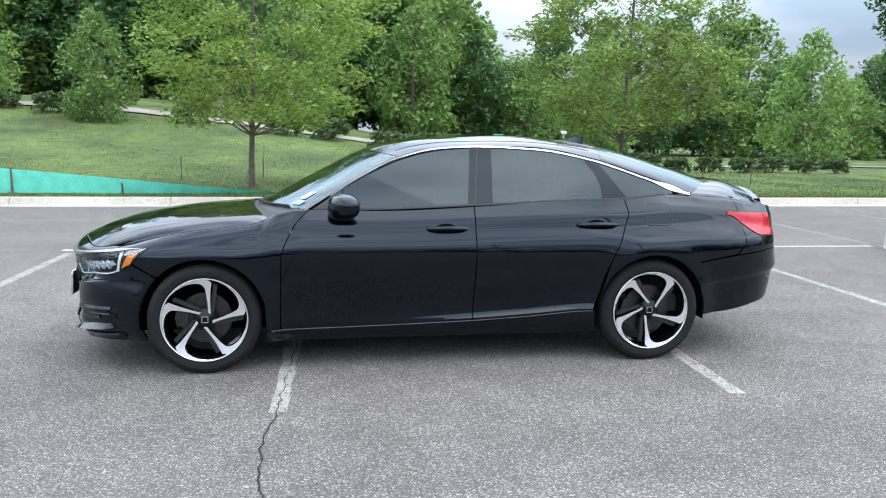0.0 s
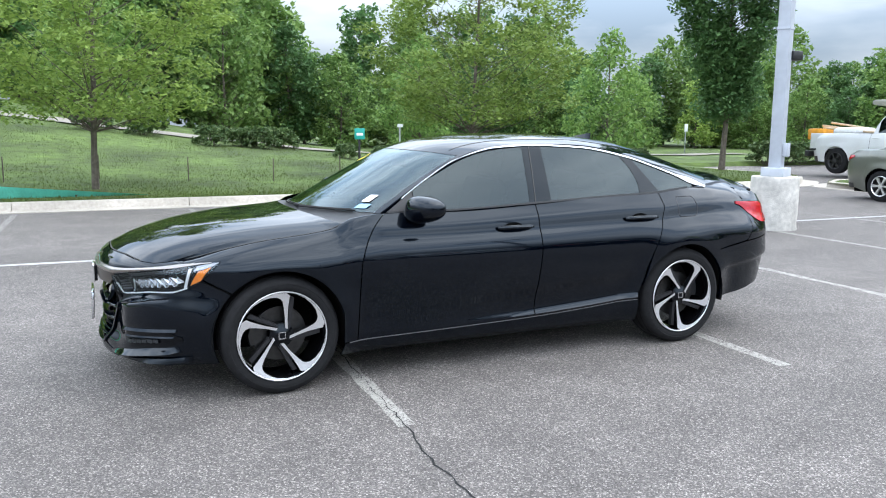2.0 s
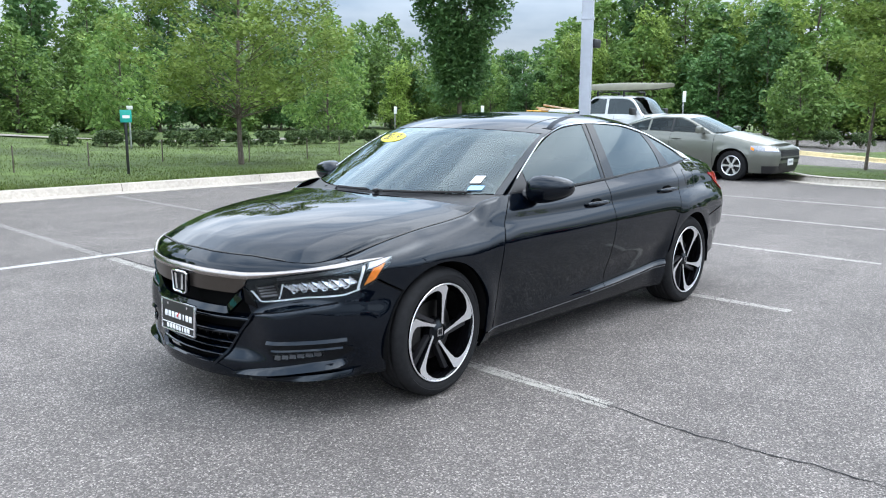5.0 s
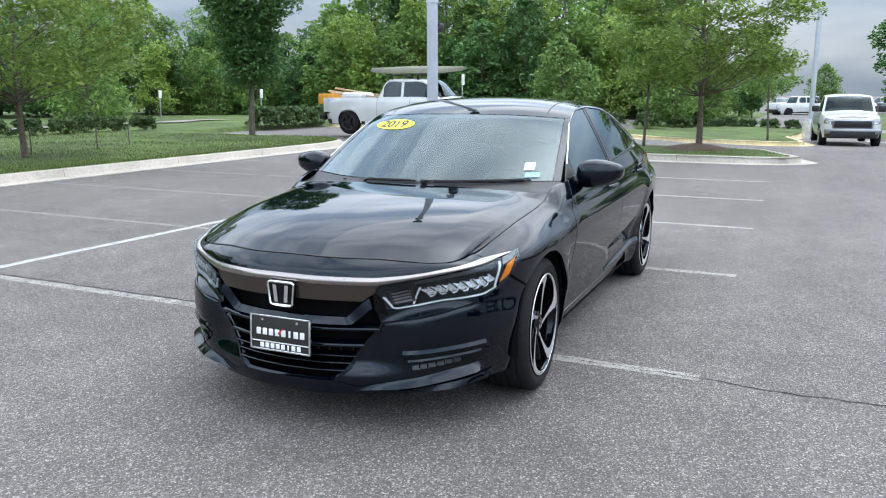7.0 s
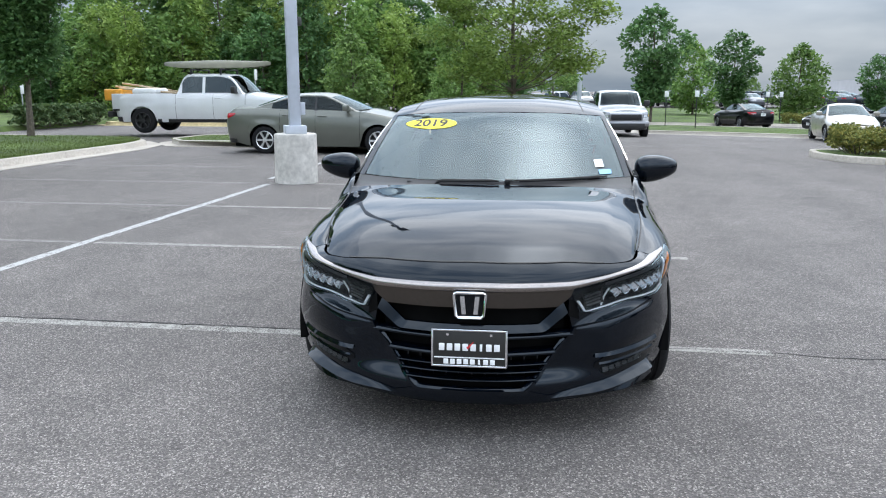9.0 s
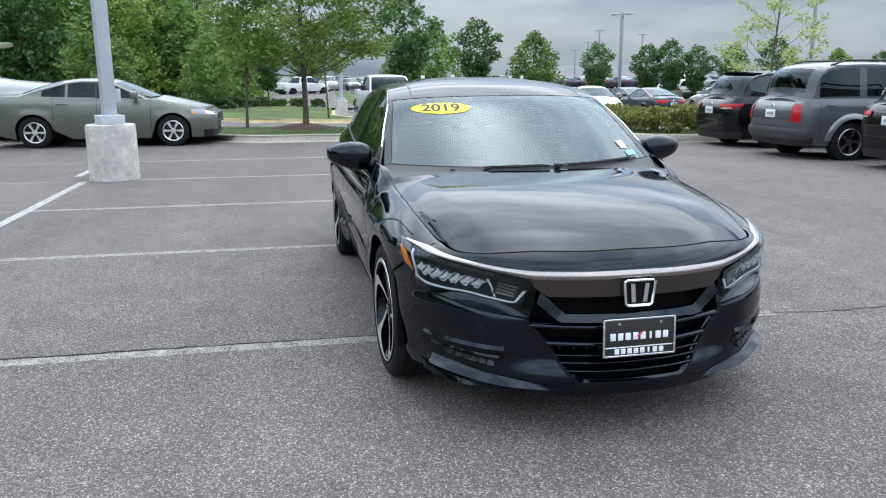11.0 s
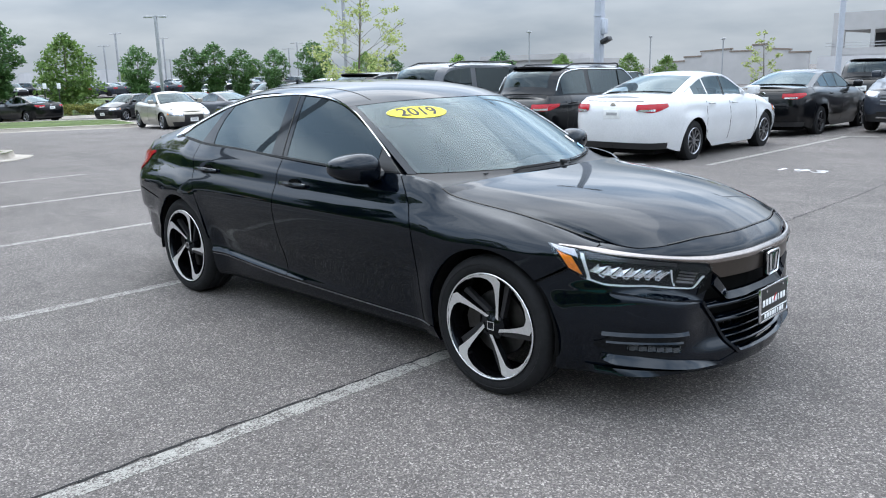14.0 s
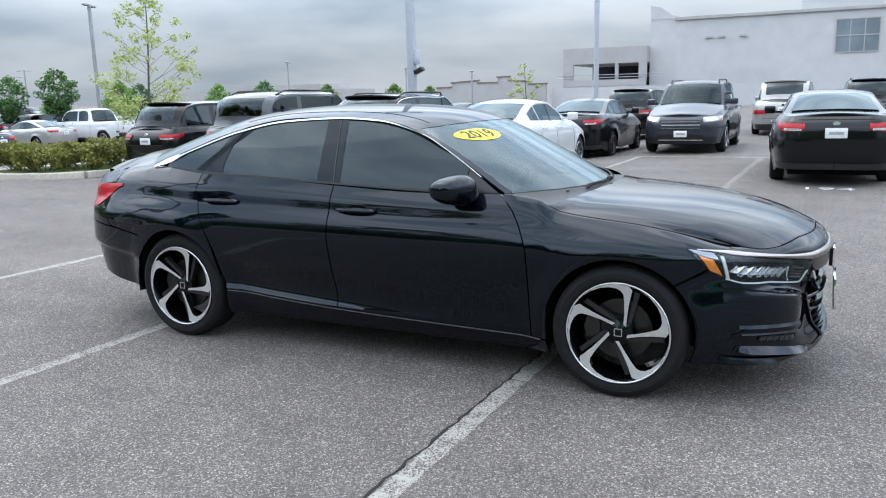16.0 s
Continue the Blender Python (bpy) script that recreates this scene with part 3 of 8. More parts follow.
def skin(u, z, out=0.0):
    """A point of the lower body: along the outline u, at height z, lifted by out."""
    p, q = PLAN(u), PLAN(min(PLAN_N, u + 0.02)) - PLAN(max(0, u - 0.02))
    n = Vector((-q.y, q.x)).normalized()
    x = p.x
    wf, wr = max(0.0, -n.x) ** 1.3, max(0.0, n.x) ** 1.3
    zt = TOP_Z(x)
    side = FLANK(z) + LEDGE(z - SILL_Z(x)) * sstep(-0.8, 0.5, x) * (1 - sstep(1.02, 1.12, x)) if z < 0.72 else None
    if side is None:
        h, mix = (z - 0.72) / max(0.05, zt - 0.72), sstep(-1.4, -0.9, x)
        side = -TOP_IN(x) * (SHOULDER(h) * mix + ROLL(h) * (1 - mix))
    side += BELLY(z) * sstep(-1.4, -0.9, x) * (1 - sstep(1.2, 1.7, x)) if 0.30 < z < 1.0 else 0.0
    off = wf * NOSE(z) + wr * TAIL(z) + max(0.0, 1 - wf - wr) * side
    for c in (-AXLE, AXLE):
        r = math.hypot(x - c, z - WHEEL_Z)
        if r < 0.7:
            off += (0.014 + 0.026 * (1 - sstep(0.45, 0.62, z))) * math.exp(-(((r - 0.38) / 0.085) ** 2)) * (1 - wf - wr)
    if x < -1.6 and 0.18 < z < 0.80:
        # The lip under the lamp climbs towards the wheel.
        zl = z if z > 0.60 else z - 0.22 * (min(0.80, abs(p.y)) - 0.60) * (1 - sstep(0.54, 0.60, z))
        k = sstep(0.62, 0.80, abs(p.y))
        off += (CHEEK(zl) * (1 - k) + CHEEK_SIDE(z) * k) * sstep(0.38, 0.58, abs(p.y)) * (1 - sstep(-1.92, -1.70, x))
    if x > 1.7:
        # Under the crease of the rear bumper the side steps in.
        zc = 0.503 + 0.113 * (min(x, 2.4) - 1.77)
        off -= 0.020 * sstep(1.72, 1.84, x) * (1 - sstep(zc - 0.016, zc, z))
    p = p + n * (off + out)
    return Vector((p.x, p.y, z))


def skin_in(u):
    q = PLAN(min(PLAN_N, u + 0.02)) - PLAN(max(0, u - 0.02))
    n = Vector((-q.y, q.x)).normalized()
    return Vector((-n.x, -n.y, 0))


def uz(points):
    """Points (x, z) of the flank, or ('y', y, z) of the nose, as (u, z)."""
    out = []
    for p in points:
        out.append((u_at_y(p[1]), p[2]) if p[0] == "y" else (u_at_x(p[0]), p[1]))
    return out


def panel(name, bottom, top, left, right, nu, nv, mat, parent, label="", out=0.0, rim=0.02, sides=(1, -1)):
    """A body panel between four edge lines, on both flanks."""
    f2 = coons(*[polyline(uz(e)) for e in (bottom, top, left, right)])
    made = []
    for s in sides:
        def f(a, b):
            q = f2(a, b)
            p = skin(q.x, q.y, out)
            return Vector((p.x, s * p.y, p.z))

        def inward(a, b):
            v = skin_in(f2(a, b).x)
            return Vector((v.x, s * v.y, 0))

        made.append(part(name, grid_mesh(f, nu, nv, rim=rim, inward=inward, flip=s > 0), mat, parent, label, sharp=50))
    return made


def arc(cx, a0, a1, n=14, r=ARCH):
    return [(cx + r * math.cos(radians(a0 + (a1 - a0) * k / n)), WHEEL_Z + r * math.sin(radians(a0 + (a1 - a0) * k / n))) for k in range(n + 1)]


def top_line(x0, x1, n=12, drop=0.0):
    return [(x0 + (x1 - x0) * k / n, TOP_Z(x0 + (x1 - x0) * k / n) - drop) for k in range(n + 1)]


# Rail beside the glass and the middle line over the cabin: windscreen foot, header, roof, rear glass.
RAIL = catmull([(-0.80, 0.80, 0.99), (-0.50, 0.745, 1.175), (-0.22, 0.69, 1.315), (0.02, 0.658, 1.373), (0.35, 0.645, 1.388), (0.75, 0.645, 1.376),
                (1.12, 0.655, 1.30), (1.45, 0.675, 1.195), (1.75, 0.705, 1.09)])
SPINE = catmull([(-1.12, 0, 0.985), (-0.78, 0, 1.165), (-0.42, 0, 1.345), (-0.10, 0, 1.427), (0.35, 0, 1.455), (0.80, 0, 1.447), (1.22, 0, 1.402),
                 (1.65, 0, 1.297), (2.08, 0, 1.165)])


def canopy(s, w, out=0.0):
    """The cabin's upper skin: s along it (0 windscreen foot, 2 header, 6 rear header, 8 deck), w across it (-1 to 1)."""
    r, c = RAIL(s), SPINE(s)
    k = abs(w)
    p = Vector((c.x + (r.x - c.x) * k ** 2.0, w * r.y, c.z + (r.z - c.z) * k ** 2.6))
    if out:
        e = 0.01
        du = canopy(min(8, s + e), w) - canopy(max(0, s - e), w)
        dv = canopy(s, w + e) - canopy(s, w - e)
        p = p + out * du.cross(dv).normalized()
    return p


def side_glass(x, z, out=0.0):
    """The cabin's side, leaning in above the waist."""
    d = x - 0.3
    y = 0.843 - 0.50 * (z - 1.02) - 0.16 * (z - 1.02) ** 2 - (0.044 * d * d if d > 0 else 0.03 * d * d)
    return Vector((x, y + out, z))


DLO = pchip([(-0.78, 0.985), (-0.60, 1.105), (-0.46, 1.19), (-0.24, 1.297), (0.04, 1.362), (0.30, 1.375), (0.68, 1.36), (1.06, 1.293), (1.26, 1.232), (1.46, 1.165), (1.74, 1.085)])


def pane(name, bottom, top, left, right, nu, nv, mat, parent, label="", out=0.0, rim=0.008):
    f2 = coons(*[polyline(e) for e in (bottom, top, left, right)])
    for s in (1, -1):
        def f(a, b):
            q = f2(a, b)
            p = side_glass(q.x, q.y, out)
            return Vector((p.x, s * p.y, p.z))

        ob = part(name, grid_mesh(f, nu, nv, rim=rim, inward=lambda a, b: (0, -s, 0), flip=s > 0), mat, parent, label)
        if mat is M_TINT:
            ob.visible_shadow = False


def dlo_line(x0, x1, n=12):
    return [(x0 + (x1 - x0) * k / n, DLO(x0 + (x1 - x0) * k / n)) for k in range(n + 1)]


def polar(r, a):
    return (r * math.cos(a), r * math.sin(a))


def sport_wheel(parent, x, side, turn, steer=0.0):
    """A 19 inch wheel: tyre, black barrel, five machined hooked spokes with dark ribs, disc, caliper, cap, nuts."""
    m = pose(x, -0.79 * side, WHEEL_Z, 0, 0, (0 if side > 0 else 180) + steer)
    wheel = new("wheel")
    wheel.parent, wheel.matrix_basis = parent, m
    bm = bmesh.new()
    prof = [(0.252, 0.10), (0.262, 0.108), (0.285, 0.117), (0.308, 0.115), (0.325, 0.102), (0.333, 0.088)]
    for g in (0.058, 0.0, -0.058):
        prof += [(0.3355, g + 0.012), (0.3275, g + 0.007), (0.3275, g - 0.007), (0.3355, g - 0.012)]
    prof += [(0.333, -0.088), (0.325, -0.102), (0.308, -0.115), (0.296, -0.118), (0.294, -0.1155), (0.285, -0.117), (0.262, -0.110), (0.252, -0.102)]
    part("tyre", lathe(bm, prof, 72), M_RUBBER, wheel, "low-profile black rubber tyre")
    bm = bmesh.new()
    lathe(bm, [(0.252, -0.108), (0.257, -0.113), (0.252, -0.116), (0.246, -0.113), (0.240, -0.098), (0.232, -0.02), (0.236, 0.10), (0.252, 0.104)], 72)
    part("rim", bm, M_GLOSSBLACK, wheel, "gloss black wheel barrel", sharp=60)
    ring = bmesh.new()
    lathe(ring, [(0.2485, -0.1155), (0.2505, -0.1172), (0.2545, -0.1172), (0.2565, -0.1150)], 72)
    part("rim_lip", ring, M_MACHINED, wheel, "thin machined rim edge")
    for k in range(5):
        a = radians(turn) + 2 * math.pi * k / 5

        def dish(r):
            return -0.088 - 0.027 * (r / 0.25) ** 2

        rows = [((0.048, a - 0.72), (0.046, a - 0.34)), ((0.10, a - 0.255), (0.10, a - 0.095)), ((0.16, a - 0.140), (0.16, a + 0.015)), ((0.205, a - 0.115), (0.197, a + 0.065)),
                ((0.232, a - 0.110), (0.213, a + 0.13)), ((0.2475, a - 0.01), (0.225, a + 0.22)), ((0.2485, a + 0.22), (0.234, a + 0.38)), ((0.2485, a + 0.45), (0.240, a + 0.56)), ((0.2485, a + 0.72), (0.2445, a + 0.78)), ((0.2485, a + 1.0), (0.2478, a + 1.0))]
        bm = bmesh.new()
        at_depth = lambda q, d: bm.verts.new((polar(*q)[0], dish(q[0]) + d, polar(*q)[1]))
        lo, hi = [at_depth(q[0], 0) for q in rows], [at_depth(q[1], 0) for q in rows]
        lob, hib = [at_depth(q[0], 0.035) for q in rows], [at_depth(q[1], 0.035) for q in rows]
        for i in range(len(rows) - 1):
            bm.faces.new((lo[i], hi[i], hi[i + 1], lo[i + 1]))
            bm.faces.new((lo[i], lo[i + 1], lob[i + 1], lob[i]))
            bm.faces.new((hi[i], hib[i], hib[i + 1], hi[i + 1]))
        bmesh.ops.recalc_face_normals(bm, faces=bm.faces)
        sp = part("spoke", bm, M_MACHINED, wheel, "machined silver spoke with a hooked end", sharp=30)
        sp.data.materials.append(M_GLOSSBLACK)
        for f in sp.data.polygons:
            f.material_index = 0 if abs(f.normal.y) > 0.7 else 1
        bm = bmesh.new()
        slab(bm, [polar(0.06, a - 0.95), polar(0.12, a - 0.46), polar(0.222, a - 0.27), polar(0.222, a - 0.15), polar(0.12, a - 0.28), polar(0.06, a - 0.55)], -0.080, -0.05)
        part("rib", bm, M_GREYALLOY, wheel, "dark grey rib beside the spoke")
        nut = bmesh.new()
        p = polar(0.057, a + 0.6)
        bmesh.ops.create_cone(nut, cap_ends=True, segments=6, radius1=0.010, radius2=0.009, depth=0.02, matrix=pose(p[0], -0.078, p[1], 90, 0, 0))
        part("wheel_nut", nut, M_GREYALLOY, wheel)
    bm = bmesh.new()
    lathe(bm, [(0.075, -0.045), (0.068, -0.082), (0.040, -0.088), (0.034, -0.093), (0.0, -0.095)], 32)
    part("hub", bm, M_GLOSSBLACK, wheel)
    bm = bmesh.new()
    for q in ((-0.020, -0.016, -0.02, 0.02), (0.016, 0.020, -0.02, 0.02), (-0.016, 0.016, 0.016, 0.020), (-0.016, 0.016, -0.020, -0.016)):
        box(bm, q[0], q[1], -0.0975, -0.094, q[2], q[3])
    part("cap_emblem", bm, M_CHROME, wheel, "small chrome cap emblem")
    bm = bmesh.new()
    lathe(bm, [(0.06, -0.03), (0.155, -0.03), (0.157, -0.02), (0.155, -0.005), (0.06, -0.005)], 48)
    part("brake_disc", bm, M_STEEL, wheel, "grey steel brake disc")
    bm = bmesh.new()
    slab(bm, [polar(r, radians(q)) for r, q in ((0.105, 160), (0.175, 158), (0.18, 178), (0.175, 198), (0.105, 196))], -0.05, 0.02)
    part("brake_caliper", bm, M_STEEL, wheel)
    return wheel


def sweep_on(name, line, n, width, height, mat, parent, label="", out=0.0, sides=(1, -1)):
    """A thin raised strip on the lower body along (x, z) or nose points."""
    g = polyline(uz(line))
    for s in sides:
        def c(t):
            q = g(t)
            p = skin(q.x, q.y, out)
            return Vector((p.x, s * p.y, p.z))

        def up(t):
            v = skin_in(g(t).x)
            return Vector((-v.x, -s * v.y, 0))

        part(name, ribbon(bmesh.new(), c, n, width, height, up), mat, parent, label)


def seat(parent, x, y, wide, label=""):
    bm = bmesh.new()
    box(bm, x, x + 0.50, y - wide / 2, y + wide / 2, 0.42, 0.60, 0.05)
    box(bm, -0.07, 0.07, -wide / 2, wide / 2, 0.0, 0.58 if wide < 0.8 else 0.48, 0.05, pose(x + 0.50, y, 0.55, 0, 16, 0))
    part("seat", bm, M_INTERIOR, parent, label)
    for c in ((0,) if wide < 0.8 else (-0.38, 0, 0.38)):
        bm = bmesh.new()
        box(bm, -0.05, 0.05, -0.13, 0.13, 0.60 if wide < 0.8 else 0.5, 0.76 if wide < 0.8 else 0.62, 0.04, pose(x + 0.50, y + c, 0.55, 0, 16, 0))
        part("headrest", bm, M_INTERIOR, parent)


def black_sedan():
    car = thing("sedan_car", "gloss black four-door sedan with dark tinted windows parked on asphalt", "car")
    # Flank panels.
    SILL = SILL_Z
    sill_line = lambda x0, x1, n=12, up=0.0: [(x0 + (x1 - x0) * k / n, SILL(x0 + (x1 - x0) * k / n) + up) for k in range(n + 1)]
    fender_seam = [(-0.965, 0.259), (-0.955, 0.73), (-0.93, 0.80), (-0.865, 0.92), (-0.79, 0.993)]
    gap = 0.0035
    right = [(x - gap, z) for x, z in fender_seam]
    panel("fender", arc(-AXLE, 135, -12, 26) + [(-0.965 - gap, 0.259)], top_line(-1.95, -0.79 - gap, 24, 0.004),
          [(-1.678, 0.60), (-1.95, 0.770)], right, 72, 20, M_PAINT, car)
    left = [(x + gap, z) for x, z in fender_seam]
    panel("front_door", sill_line(-0.965 + gap, 0.235 - gap, 12, 0.003), top_line(-0.79 + gap, 0.235 - gap), left,
          [(0.235 - gap, SILL(0.235) + 0.003), (0.24 - gap, 0.74), (0.235 - gap, TOP_Z(0.235))], 36, 44, M_PAINT, car)
    rear_seam = [(1.012, 0.346), (1.040, 0.41), (1.075, 0.56), (1.12, 0.67), (1.19, 0.82), (1.25, 0.97), (1.235, TOP_Z(1.235))]
    panel("rear_door", sill_line(0.235 + gap, 1.012 - gap, 12, 0.003), top_line(0.235 + gap, 1.235 - gap), [(0.235 + gap, SILL(0.235) + 0.003), (0.24 + gap, 0.74), (0.235 + gap, TOP_Z(0.235))],
          [(x - gap, z) for x, z in rear_seam], 32, 44, M_PAINT, car)
    panel("rear_quarter", [(1.055, 0.44)] + arc(AXLE, 158, 42, 22), top_line(1.235 + gap, 2.10, 16, 0.0), [(1.06, 0.44)] + [(x + gap, z) for x, z in rear_seam[3:]],
          [(1.692, 0.585), (1.74, 0.655), (2.02, 0.70), (2.09, 0.78), (2.10, TOP_Z(2.10))], 64, 26, M_PAINT, car)
    panel("rear_corner", [(2.03, 0.697), (2.30, 0.72), (2.56, 0.72)], top_line(2.104, 2.56, 8), [(2.03, 0.697), (2.095, 0.78), (2.104, TOP_Z(2.104))],
          [(2.56, 0.72), (2.56, TOP_Z(2.56))], 34, 14, M_PAINT, car)
    panel("rear_bumper", [(1.775, 0.278), (2.0, 0.290), (2.25, 0.330), (2.45, 0.362), (2.56, 0.37)], [(1.70, 0.64), (2.02, 0.688), (2.30, 0.714), (2.56, 0.714)],
          arc(AXLE, -7, 41, 10) + [(1.70, 0.64)], [(2.56, 0.37), (2.56, 0.714)], 40, 18, M_PAINT, car)
    panel("side_skirt", [(-1.03, 0.172), (1.0, 0.19)], sill_line(-1.045, 1.03, 20, -0.003), [(-1.06, 0.176), (-1.045, SILL(-1.045) - 0.003)], [(1.04, 0.19), (1.03, SILL(1.03) - 0.003)], 40, 8, M_PAINT, car,
          "gloss black sill skirt")
    sweep_on("sill_strip", sill_line(-1.02, 1.02, 20), 40, 0.005, 0.003, M_SATIN, car, "thin bright strip along the sill")
    for cx in (-AXLE, AXLE):
        for s in (1, -1):
            bm = bmesh.new()
            pts = arc(cx, -10, 190, 24, ARCH + 0.006)
            for (x0, z0), (x1, z1) in zip(pts, pts[1:]):
                bm.faces.new([bm.verts.new(v) for v in ((x0, s * 0.50, z0), (x1, s * 0.50, z1), (x1, s * 0.895, z1), (x0, s * 0.895, z0))])
            bm.faces.new([bm.verts.new((x, s * 0.52, z)) for x, z in pts])
            bmesh.ops.remove_doubles(bm, verts=bm.verts, dist=0.0005)
            part("wheel_well", bm, M_DARK, car)
    bm = bmesh.new()
    box(bm, -2.06, -1.82, -0.52, 0.52, 0.19, 0.6)
    box(bm, -1.02, 1.0, -0.83, 0.83, 0.185, 0.62)
    box(bm, -1.82, -1.02, -0.5, 0.5, 0.185, 0.62)
    box(bm, 1.0, 1.82, -0.5, 0.5, 0.2, 0.8)
    box(bm, 1.80, 2.22, -0.66, 0.66, 0.34, 0.9)
    part("underbody", bm, M_DARK, car, "dark underbody", smooth=False)

    # Nose.
    hl_low = [("y", 0.452, 0.570), ("y", 0.50, 0.561), ("y", 0.58, 0.571), ("y", 0.68, 0.590), (-1.97, 0.604), (-1.90, 0.628), (-1.84, 0.662), (-1.775, 0.730)]
    hl_top = [("y", 0.415, 0.660), ("y", 0.53, 0.686), ("y", 0.68, 0.714), (-1.95, 0.742), (-1.735, 0.772)]
    panel("front_bumper", [("y", 0.21, 0.180), ("y", 0.62, 0.180), (-2.05, 0.184), (-1.765, 0.20)], [("y", 0.40, 0.64), (-1.95, 0.764)],
          [("y", 0.21, 0.180), ("y", 0.228, 0.245), ("y", 0.288, 0.305), ("y", 0.368, 0.420), ("y", 0.420, 0.480), ("y", 0.430, 0.505), ("y", 0.41, 0.58), ("y", 0.40, 0.64)], arc(-AXLE, 201, 137, 14) + [(-1.95, 0.764)], 64, 64, M_PAINT, car)
    f2 = coons(*[polyline(uz(e)) for e in ([("y", 0.0, 0.70), ("y", 0.40, 0.645), (-1.95, 0.765)], [("y", 0.0, 0.776), ("y", 0.42, 0.770), ("y", 0.62, 0.754), ("y", 0.70, 0.752), (-1.95, 0.771)], [("y", 0.0, 0.70), ("y", 0.0, 0.776)], [(-1.95, 0.765), (-1.95, 0.771)])])

    def strip(a, b):
        q = f2(abs(2 * a - 1), b)
        p = skin(q.x, q.y)
        return Vector((p.x, p.y if a > 0.5 else -p.y, p.z))

    part("nose_strip", grid_mesh(strip, 80, 12, flip=True), M_PAINT, car)

    def across(bottom, top, out, nu, nv):
        """A band round the nose from one side to the other."""
        fb, ft = polyline(uz(bottom)), polyline(uz(top))

        def f(a, b):
            k = abs(2 * a - 1)
            q = fb(k).lerp(ft(k), b)
            p = skin(q.x, q.y, out(b) if callable(out) else out)
            return Vector((p.x, p.y if a > 0.5 else -p.y, p.z))

        return grid_mesh(f, nu, nv, rim=0.02, inward=lambda a, b: (1, 0, 0), flip=True)

    part("grille_bar", across([("y", 0.0, 0.675), ("y", 0.42, 0.673), ("y", 0.53, 0.688), ("y", 0.68, 0.716), (-1.95, 0.743), (-1.80, 0.764)],
                              [("y", 0.0, 0.709), ("y", 0.42, 0.706), ("y", 0.53, 0.713), ("y", 0.68, 0.734), (-1.95, 0.759), (-1.80, 0.769)],
                              lambda b: 0.008 + 0.006 * math.sin(math.pi * b), 90, 5), M_BAR, car, "bright chrome bar over the grille and headlights")
    part("garnish", across([("y", 0.0, 0.602), ("y", 0.36, 0.602), ("y", 0.41, 0.640)], [("y", 0.0, 0.668), ("y", 0.41, 0.680), ("y", 0.43, 0.684)], 0.004, 50, 4), M_GARNISH, car,
         "dark smoked garnish under the chrome bar")
    part("lower_lip", across([("y", 0.0, 0.180), ("y", 0.25, 0.180), ("y", 0.40, 0.184)], [("y", 0.0, 0.246), ("y", 0.225, 0.246), ("y", 0.40, 0.196)], lambda b: 0.006 * (1 - b) + 0.004, 60, 6), M_PAINT, car)
    part("grille_lip", across([("y", 0.0, 0.243), ("y", 0.222, 0.246), ("y", 0.292, 0.300), ("y", 0.40, 0.455)], [("y", 0.0, 0.253), ("y", 0.216, 0.257), ("y", 0.283, 0.309), ("y", 0.39, 0.462)], lambda b: 0.012 - 0.014 * b, 60, 3), M_PAINT, car, "thin gloss edge round the lower grille")
    part("grille_frame", across([("y", 0.0, 0.492), ("y", 0.31, 0.495), ("y", 0.40, 0.575)], [("y", 0.0, 0.522), ("y", 0.29, 0.525), ("y", 0.385, 0.62)], lambda b: 0.016 - 0.022 * b, 50, 3), M_PAINT, car)
    sweep_on("grille_surround", [("y", 0.232, 0.240), ("y", 0.295, 0.302), ("y", 0.374, 0.418), ("y", 0.425, 0.478), ("y", 0.438, 0.503)], 30, 0.016, 0.010, M_PAINT, car, "", 0.002)
    sweep_on("cheek_edge", [("y", 0.436, 0.503), ("y", 0.52, 0.518), ("y", 0.60, 0.533), ("y", 0.70, 0.556), ("y", 0.78, 0.575)], 30, 0.010, 0.003, M_PAINT, car, "", 0.0)
    for s in (1, -1):
        f3 = coons(*[polyline(uz(e)) for e in ([("y", 0.408, 0.560), ("y", 0.462, 0.532)], [("y", 0.405, 0.640), ("y", 0.448, 0.600)], [("y", 0.408, 0.560), ("y", 0.405, 0.640)], [("y", 0.462, 0.532), ("y", 0.448, 0.600)])])
        part("lamp_inset", grid_mesh(lambda a, b: (lambda q: (lambda p: Vector((p.x, s * p.y, p.z)))(skin(q.x, q.y, 0.004)))(f3(a, b)), 6, 6, flip=s > 0), M_DARK, car, "dark inset between the grille and the lamp")
    part("grille_backing", across([("y", 0.0, 0.19), ("y", 0.42, 0.19)], [("y", 0.0, 0.69), ("y", 0.43, 0.69)], -0.075, 40, 4), M_DARK, car, "dark grille recess")
    for z, hw, th in ((0.478, 0.428, 0.016), (0.402, 0.362, 0.016), (0.352, 0.325, 0.008), (0.322, 0.302, 0.008), (0.292, 0.278, 0.008)):
        part("grille_slat", across([("y", 0.0, z - th), ("y", hw, z - th * 0.6)], [("y", 0.0, z + th * 0.4), ("y", hw, z + th)], lambda b: 0.014 - 0.030 * (1.25 * b - 0.25) ** 2, 36, 8), M_PAINT, car)
    for k in range(-5, 6):
        bm = bmesh.new()
        y = k * 0.056
        p = skin(u_at_y(abs(y)), 0.3, -0.066)
        box(bm, p.x - 0.006, p.x + 0.006, y - 0.003, y + 0.003, 0.255, 0.395)
        part("grille_rib", bm, M_BLACK, car)
